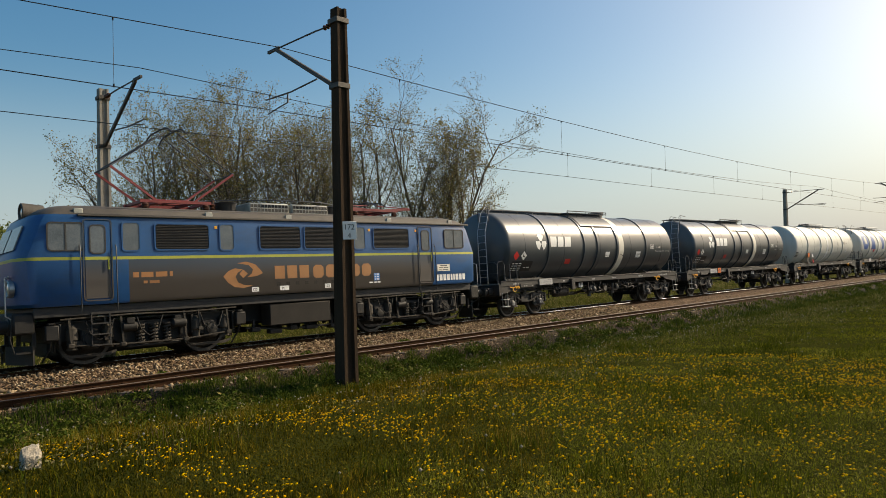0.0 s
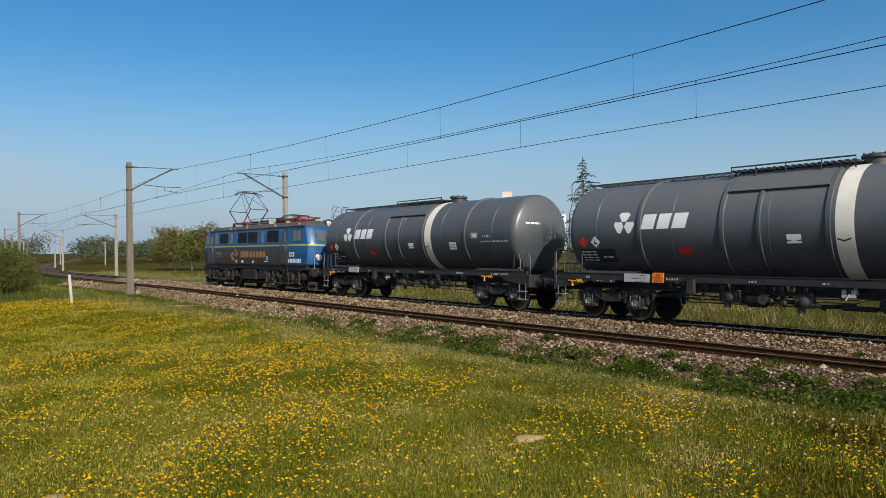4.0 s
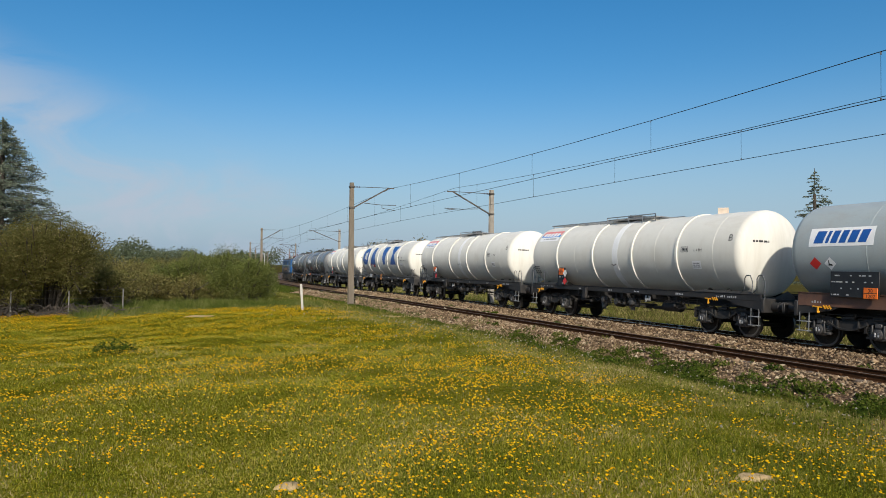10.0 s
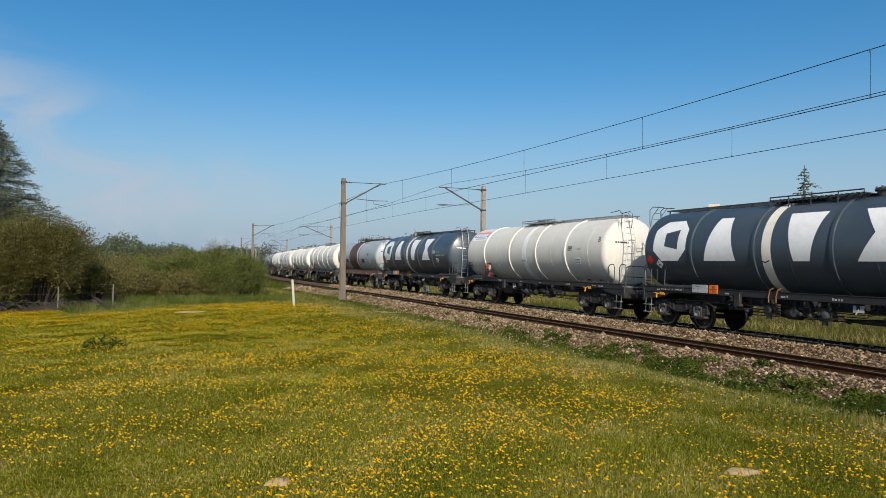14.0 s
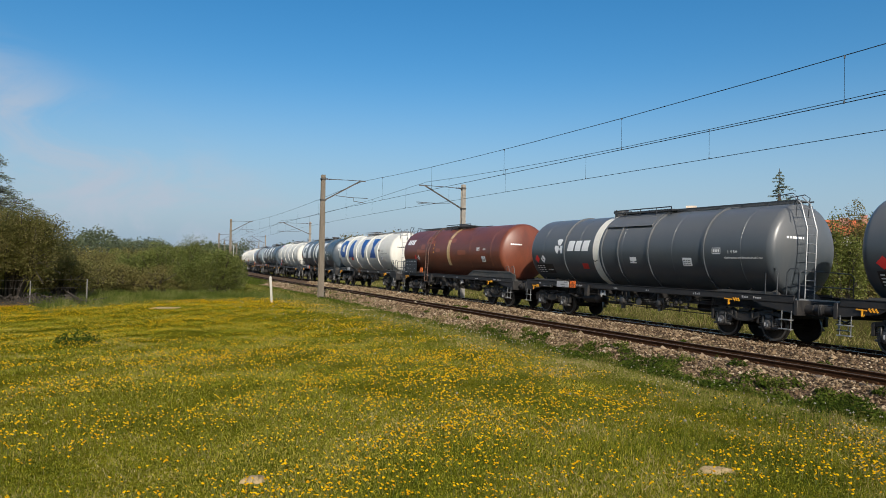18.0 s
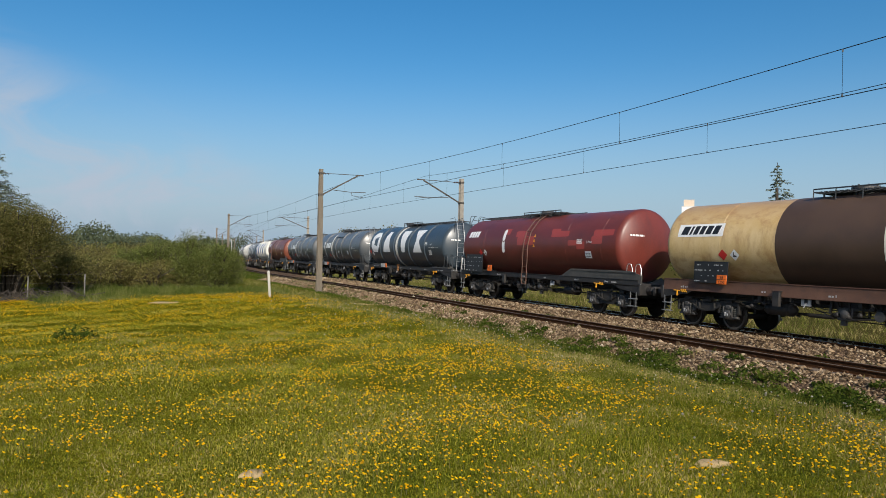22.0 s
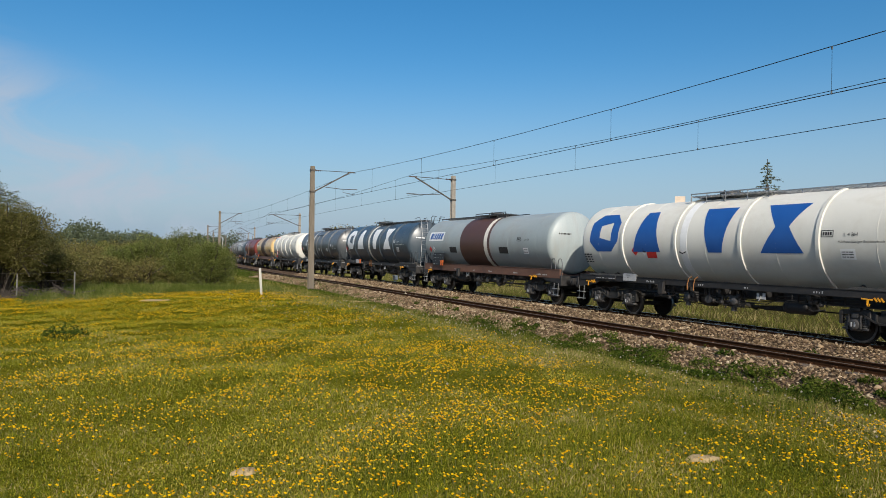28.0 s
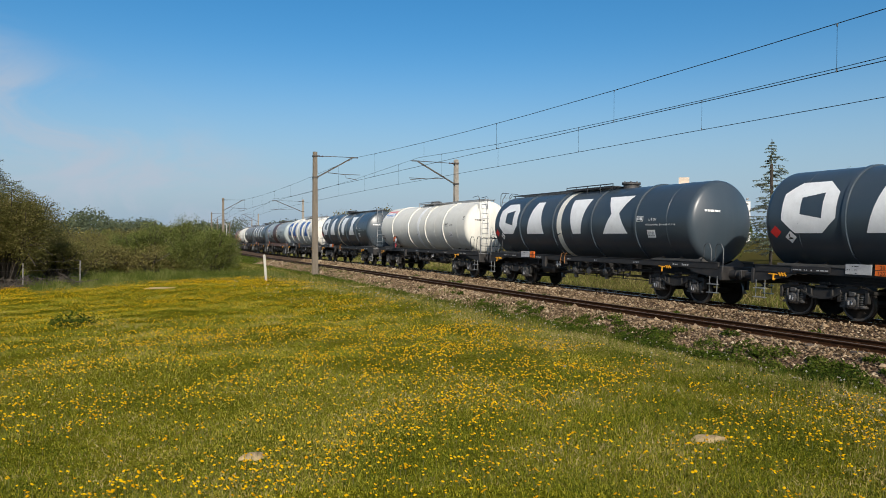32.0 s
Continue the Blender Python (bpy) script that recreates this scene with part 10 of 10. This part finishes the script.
def gable_walls(root, x0, x1, y0, y1, z, rise, mat, along="x"):
    for k in (0, 1):
        bm = bm_new()
        if along == "x":
            xx = (x0, x0 + 0.25) if k == 0 else (x1 - 0.25, x1)
            tri = [(y0, z), (y1, z), ((y0 + y1) / 2, z + rise - 0.02)]
            A = [[bm.verts.new((x, q[0], q[1])) for q in tri] for x in xx]
        else:
            yy = (y0, y0 + 0.25) if k == 0 else (y1 - 0.25, y1)
            tri = [(x0, z), (x1, z), ((x0 + x1) / 2, z + rise - 0.02)]
            A = [[bm.verts.new((q[0], y, q[1])) for q in tri] for y in yy]
        bm.faces.new(A[0])
        bm.faces.new(A[1][::-1])
        for i in range(3):
            bm.faces.new((A[0][i], A[1][i], A[1][(i + 1) % 3], A[0][(i + 1) % 3]))
        bmesh.ops.recalc_face_normals(bm, faces=bm.faces)
        part("gable", bm, mat, root)


def chimney_at(roof, x, y, z, h, mat, w=0.9):
    bm = bm_new()
    box(bm, x - w / 2, x + w / 2, y - 0.45, y + 0.45, z, z + h, 0.02)
    box(bm, x - w / 2 - 0.1, x + w / 2 + 0.1, y - 0.55, y + 0.55, z + h + 0.003, z + h + 0.18, 0.02)
    part("chimney", bm, mat, roof)


def walls_box(root, x0, x1, y0, y1, z0, z1, mat):
    for a in ((x0, x1, y0, y0 + 0.3), (x0, x1, y1 - 0.3, y1), (x0, x0 + 0.3, y0 + 0.301, y1 - 0.301), (x1 - 0.3, x1, y0 + 0.301, y1 - 0.301)):
        bm = bm_new()
        box(bm, *a, z0, z1)
        part("wall", bm, mat, root)


def white_house(bearing, dist, turn, words, lower, storeys=4, width=21.0):
    """A rendered block of flats: long tiled roof, a cross gable with balconies at its right."""
    root = new("apartment_house")
    x, y = at(bearing, dist)
    root.matrix_basis = pose(x, y, float(ground_z(x, y)) - 0.3, 0, 0, turn)
    tagged(root, words, "apartment house", "houses beyond the train")
    H = 0.6 + 2.95 * storeys
    mid = 0.6 + 2.95 * (storeys - 1) - 0.6
    x0, x1 = -width / 2, width / 2 - 8
    walls_box(root, x0, x1, 0, 11, 0, mid, lower)
    walls_box(root, x0, x1, 0, 11, mid + 0.003, H, WHITE_RENDER)
    r = gable_roof(root, x0, x1, 0, 11, H, 4.0, ORANGE_TILE, "x")
    chimney_at(r, x1 - 6.0, 3.6, H + 1.6, 2.8, PINK_BRICK, 2.2)
    chimney_at(r, x1 - 1.5, 4.2, H + 2.2, 2.8, PINK_BRICK, 1.4)
    gable_walls(root, x0, x1, 0, 11, H, 4.0, WHITE_RENDER, "x")
    # the cross wing
    g0, g1 = x1 + 0.01, x1 + 8
    walls_box(root, g0, g1, -3.2, 11.5, 0, H - 0.2, WHITE_RENDER)
    gable_roof(root, g0, g1, -3.2, 11.5, H - 0.2, 3.1, ORANGE_TILE, "y")
    gable_walls(root, g0, g1, -3.2, 11.5, H - 0.2, 3.1, PINK_BRICK, "y")
    bm = bm_new()
    box(bm, g0 + 2.2, g1 - 1.0, -3.26, -3.203, 0.3, H - 0.25)
    part("cladding", bm, PINK_BRICK, root, "pinkish brick cladding between the balconies")
    for k in range(storeys):
        z = 0.6 + 2.95 * k
        window_at(root, g0 + 4.6, -3.28, z + 0.3, 1.6, 2.0)
        if k:
            balcony_at(root, g0 + 4.6, -3.27, z, 4.6, WHITE_RENDER)
        for xx in (x0 + 3.0, x0 + 6.5, x1 - 3.2):
            window_at(root, xx, -0.04, z + 0.9, 1.3, 1.35)
    for k in range(1, storeys - 1):
        balcony_at(root, x0 + 1.6, 0, 0.6 + 2.95 * k, 2.6, WHITE_RENDER)
    return root


def brick_block(bearing, dist, turn, words, bays=7):
    """Five levels of brown brick with white balcony parapets under stepped red roofs."""
    root = new("apartment_block")
    x, y = at(bearing, dist)
    root.matrix_basis = pose(x, y, float(ground_z(x, y)) - 0.6, 0, 0, turn)
    tagged(root, words, "apartment block", "houses beyond the train")
    W, H = 5.4, 12.2
    L = bays * W
    walls_box(root, -L / 2, L / 2, 0, 11, 0, H, BROWN_BRICK)
    for b in range(bays):
        xc = -L / 2 + W * (b + 0.5)
        roof = gable_roof(root, xc - W / 2 + 0.12, xc + W / 2 - 0.12, 0, 11, H + 0.02 + 0.25 * (b % 2), 2.7, RED_TILE, "x", 0.1)
        if b % 2 == 0:
            chimney_at(roof, xc - 1.2, 4.6, H + 2.0, 1.7, BEIGE_RENDER, 1.2)
        chimney_at(roof, xc + 1.0, 5.0, H + 2.3, 0.8, BROWN_BRICK, 0.8)
        bm = bm_new()
        box(bm, xc - W / 2 - 0.11, xc - W / 2 + 0.11, -0.5, 11, 0.3, H + 0.3)
        part("party_wall", bm, GREY_RENDER, root)
        for k in range(4):
            z = 1.3 + 2.8 * k
            balcony_at(root, xc, 0, z, W - 0.5, WHITE_RENDER)
            window_at(root, xc - 1.1, -0.04, z + 0.25, 1.5, 1.9)
            window_at(root, xc + 1.3, -0.04, z + 0.75, 1.2, 1.4)
        bm = bm_new()
        box(bm, xc - W / 2 + 0.2, xc + W / 2 - 0.2, -0.4, -0.005, H - 0.35, H + 0.05)
        part("eaves_band", bm, WHITE_RENDER, root)
    return root


def high_rise(bearing, dist, turn, H=31.5, W=12.0):
    root = new("high_rise")
    x, y = at(bearing, dist)
    root.matrix_basis = pose(x, y, -0.5, 0, 0, turn)
    tagged(root, "distant white high-rise with a beige roof box", "high-rise", "houses beyond the train")
    walls_box(root, -W / 2, W / 2, 0, 12, 0, H, WHITE_RENDER)
    bm = bm_new()
    box(bm, -W / 2, W / 2, 0, 12, H + 0.003, H + 0.5)
    part("roof", bm, GREY_RENDER, root)
    bm = bm_new()
    box(bm, -W / 2 + 1.0, W / 2 - 5.5, 2, 9, H + 0.503, H + 4.2)
    part("roof_box", bm, BEIGE_RENDER, root)
    for k in range(9):
        for xx in (-W / 2 + 1.6, W / 2 - 1.6):
            window_at(root, xx, -0.04, 1.4 + 2.75 * k, 1.3, 1.3)


white_house(-27.7, 172, -24, "white and pink-brick apartment house with an orange tiled roof", PINK_BRICK)
white_house(-20.6, 205, -20, "pale grey apartment house with an orange tiled roof and balconies", GREY_RENDER, 4)
brick_block(-40.8, 136, -46, "long brown brick apartment block with white balconies and red roofs")
high_rise(-9.5, 400, -10)
high_rise(-13.5, 420, -14, 22.5, 7.0)


def shed(bearing, dist, turn):
    root = new("shed")
    x, y = at(bearing, dist)
    root.matrix_basis = pose(x, y, float(ground_z(x, y)) - 0.2, 0, 0, turn)
    tagged(root, "small white shed with a rusty orange tiled roof", "shed")
    walls_box(root, -3, 3, 0, 5, 0, 2.6, WHITE_RENDER)
    gable_roof(root, -3, 3, 0, 5, 2.6, 1.7, RED_TILE, "x", 0.3)
    gable_walls(root, -3, 3, 0, 5, 2.6, 1.7, PINK_BRICK, "x")
    window_at(root, 1.2, -0.04, 0.9, 1.2, 1.2)
    bm = bm_new()
    box(bm, -1.6, -0.6, -0.05, -0.003, 0.2, 2.2)
    part("door", bm, GREY_RENDER, root)


shed(-26.9, 140, -40)


def street_lamp(bearing, dist):
    root = new("street_lamp")
    x, y = at(bearing, dist)
    root.matrix_basis = pose(x, y, float(ground_z(x, y)) - 0.2, 0, 0, 0)
    tagged(root, "thin grey street lamp near the houses", "street lamp")
    bm = bm_new()
    tube(bm, [(0, 0, 0), (0, 0, 5.8)], 0.07, 8)
    part("pole", bm, GALV, root)
    bm = bm_new()
    tube(bm, [(0, 0, 5.75), (0.3, 0, 6.1), (0.9, 0, 6.2)], 0.045, 6)
    part("arm", bm, GALV, root)
    bm = bm_new()
    box(bm, 0.75, 1.4, -0.12, 0.12, 6.14, 6.28, 0.03)
    part("lamp_head", bm, GREY_PANEL, root)


street_lamp(-28.6, 120)
street_lamp(-35.0, 118)

CAR_SILVER = surface("silver_car_paint", (0.35, 0.36, 0.37), (0.42, 0.43, 0.44), 0.3, 0.5, 2, 50, 0.0)
CAR_DARK = surface("dark_car_paint", (0.02, 0.022, 0.028), (0.035, 0.037, 0.042), 0.25, 0.2, 2, 50, 0.0)
TYRE = surface("tyre_rubber", (0.012, 0.012, 0.012), (0.02, 0.02, 0.02), 0.8, 0.0, 8, 60, 0.1)


def parked_car(bearing, dist, turn, paint, words):
    root = new("car")
    x, y = at(bearing, dist)
    root.matrix_basis = pose(x, y, float(ground_z(x, y)), 0, 0, turn)
    tagged(root, words, "car", "cars parked at the flats")
    bm = bm_new()
    side = [(-2.1, 0.3), (2.1, 0.3), (2.15, 0.62), (1.95, 0.82), (1.0, 0.95), (-1.75, 1.0), (-2.1, 0.85)]
    for a in (side,):
        L = [bm.verts.new((px, -0.85, pz)) for px, pz in a]
        R = [bm.verts.new((px, 0.85, pz)) for px, pz in a]
        bm.faces.new(L)
        bm.faces.new(R[::-1])
        for i in range(len(a)):
            bm.faces.new((L[i], R[i], R[(i + 1) % len(a)], L[(i + 1) % len(a)]))
    bmesh.ops.recalc_face_normals(bm, faces=bm.faces)
    bmesh.ops.bevel(bm, geom=bm.edges[:], offset=0.06, segments=2, affect="EDGES")
    part("body", bm, paint, root)
    bm = bm_new()
    low = [(-1.6, 1.0), (0.95, 0.96)]
    top = [(-1.2, 1.42), (0.2, 1.44)]
    a = [bm.verts.new((px, sy * 0.78, pz)) for px, pz in low for sy in (-1, 1)]
    b = [bm.verts.new((px, sy * 0.62, pz)) for px, pz in top for sy in (-1, 1)]
    for f in ((a[0], a[2], b[2], b[0]), (a[1], b[1], b[3], a[3]), (a[0], b[0], b[1], a[1]), (a[2], a[3], b[3], b[2]), (b[0], b[2], b[3], b[1])):
        bm.faces.new(f)
    bmesh.ops.recalc_face_normals(bm, faces=bm.faces)
    part("cabin_glass", bm, PANE, root)
    bm = bm_new()
    box(bm, -1.2, 0.2, -0.6, 0.6, 1.425, 1.47, 0.015)
    part("roof", bm, paint, root)
    for wx in (-1.3, 1.3):
        for wy in (-0.8, 0.8):
            bm = bm_new()
            turned(bm, [(-0.1, 0.0), (-0.1, 0.31), (0.1, 0.31), (0.1, 0.0)], "Y", 16, (wx, wy, 0.31))
            part("wheel", bm, TYRE, root)


for k, (b, d, c) in enumerate(((-45.2, 118, CAR_SILVER), (-42.8, 119, CAR_DARK), (-28.9, 118, CAR_DARK), (-30.2, 120, CAR_SILVER), (-40.4, 120, CAR_SILVER))):
    parked_car(b, d, -50 + 8 * k, c, "silver car parked before the flats" if c is CAR_SILVER else "dark car parked before the flats")


# ---- far masts at the bend ----
FAR_MAST = surface("pale_concrete_mast", (0.36, 0.35, 0.33), (0.46, 0.45, 0.43), 0.8, 0.0, 3, 40, 0.1)


def plain_mast(bearing, dist, height, r, words):
    x, y = at(bearing, dist)
    root = new("line_pole")
    root.matrix_basis = pose(x, y, float(ground_z(x, y)) - 0.3, 0, 0, bearing)
    tagged(root, words, "pole", "pale poles at the bend")
    bm = bm_new()
    tube(bm, [(0, 0, 0), (0, 0, height)], r, 8)
    part("shaft", bm, FAR_MAST, root)
    bm = bm_new()
    box(bm, -0.7, 0.7, -0.05, 0.05, height - 0.4, height - 0.28)
    part("cross_arm", bm, FAR_MAST, root)


for b, d, h in ((27.6, 226, 7.6), (22.4, 230, 7.4), (21.6, 240, 7.6)):
    plain_mast(b, d, h, 0.11, "pale concrete line pole far down the track")


# ---- sleepers and stones of the tracks ----
def sleeper_mesh():
    bm = bm_new()
    box(bm, -1.25, 1.25, -0.125, 0.125, -0.34, -0.14, 0.012)
    return mesh_of("sleeper", bm, SLEEPER)


def fastening_mesh():
    bm = bm_new()
    for sx in (-1, 1):
        box(bm, sx * 0.7535 - 0.16, sx * 0.7535 - 0.085, -0.06, 0.06, -0.139, -0.085, 0.008)
        box(bm, sx * 0.7535 + 0.085, sx * 0.7535 + 0.16, -0.06, 0.06, -0.139, -0.085, 0.008)
    return mesh_of("fastening", bm, RAIL_RUST)


SLEEPER_ME, FAST_ME = sleeper_mesh(), fastening_mesh()
for troot, centre in ((track_near, NEAR_C), (track_far, FAR_C)):
    for k in range(160):
        s = -34 + 0.6 * k
        p, h = on_track(s, centre)
        k_lean = float(cant(s)) * (1 if centre == NEAR_C else FAR_SHARE)
        sl = put("sleeper", SLEEPER_ME, troot, p.x, p.y, p.z - 0.7535 * k_lean)
        sl.matrix_basis = sl.matrix_basis @ pose(0, 0, 0, 0, 0, math.degrees(h)) @ pose(0, 0, 0, 0, math.degrees(math.atan(k_lean)), 0)
        if centre == NEAR_C and -16 < s < 40:
            put("fastening", FAST_ME, sl)


def ballast_stones():
    g = np.random.RandomState(19)
    n = 125000
    s = -30 + 100 * g.uniform(0, 1, n) ** 1.25
    u = g.uniform(0, 1, n)
    o = np.where(u < 0.44, g.uniform(12.75, 14.5, n), np.where(u < 0.62, g.uniform(14.1, 16.6, n), np.where(u < 0.9, g.uniform(16.6, 18.3, n), g.uniform(18.3, 20.6, n))))
    z = np.maximum(bed_z(s, o), -0.56)
    few = (s < 6 + g.normal(0, 1.2, n)) & (o < 14.2) & (g.uniform(0, 1, n) < 0.93)
    few |= (np.abs(o - NEAR_C) < 0.95) & (g.uniform(0, 1, n) < 0.88)
    s, o, z = s[~few], o[~few], z[~few]
    n = len(s)
    px, py = E0.x * s + N0.x * o, E0.y * s + N0.y * o
    size = g.uniform(0.024, 0.058, n) * (1 + 0.9 * (g.uniform(0, 1, n) > 0.985)) * np.clip(0.8 + s / 60, 0.9, 1.7)
    ov = np.array([(1, 0, 0), (0, 1, 0), (-1, 0, 0), (0, -1, 0), (0, 0, 1), (0, 0, -1)], float)
    of = np.array([(0, 1, 4), (1, 2, 4), (2, 3, 4), (3, 0, 4), (1, 0, 5), (3, 2, 5)])
    V = ov[None] * size[:, None, None] * g.uniform(0.6, 1.25, (n, 6, 1)) + g.normal(0, 0.18, (n, 6, 3)) * size[:, None, None]
    a = g.uniform(0, 2 * math.pi, n)
    c, q = np.cos(a)[:, None], np.sin(a)[:, None]
    V = np.stack([V[..., 0] * c - V[..., 1] * q, V[..., 0] * q + V[..., 1] * c, V[..., 2] * 0.75], -1)
    V += np.stack([px, py, z + g.uniform(-0.3, 0.7, n) * size], 1)[:, None]
    F = (np.arange(n)[:, None, None] * 6 + of[None]).reshape(-1, 3)
    stuff("ballast_stones", V.reshape(-1, 3), F, STONE_MAT, "loose brown and pinkish crushed ballast stones", "ballast")


STONE_MAT = islands("crushed_ballast_stones", [(0.0, (0.05, 0.032, 0.018)), (0.35, (0.145, 0.098, 0.056)), (0.7, (0.25, 0.174, 0.105)), (0.93, (0.35, 0.262, 0.168)), (1.0, (0.47, 0.39, 0.275))], 0.95, 0.0, 0.05)
ballast_stones()


motions()
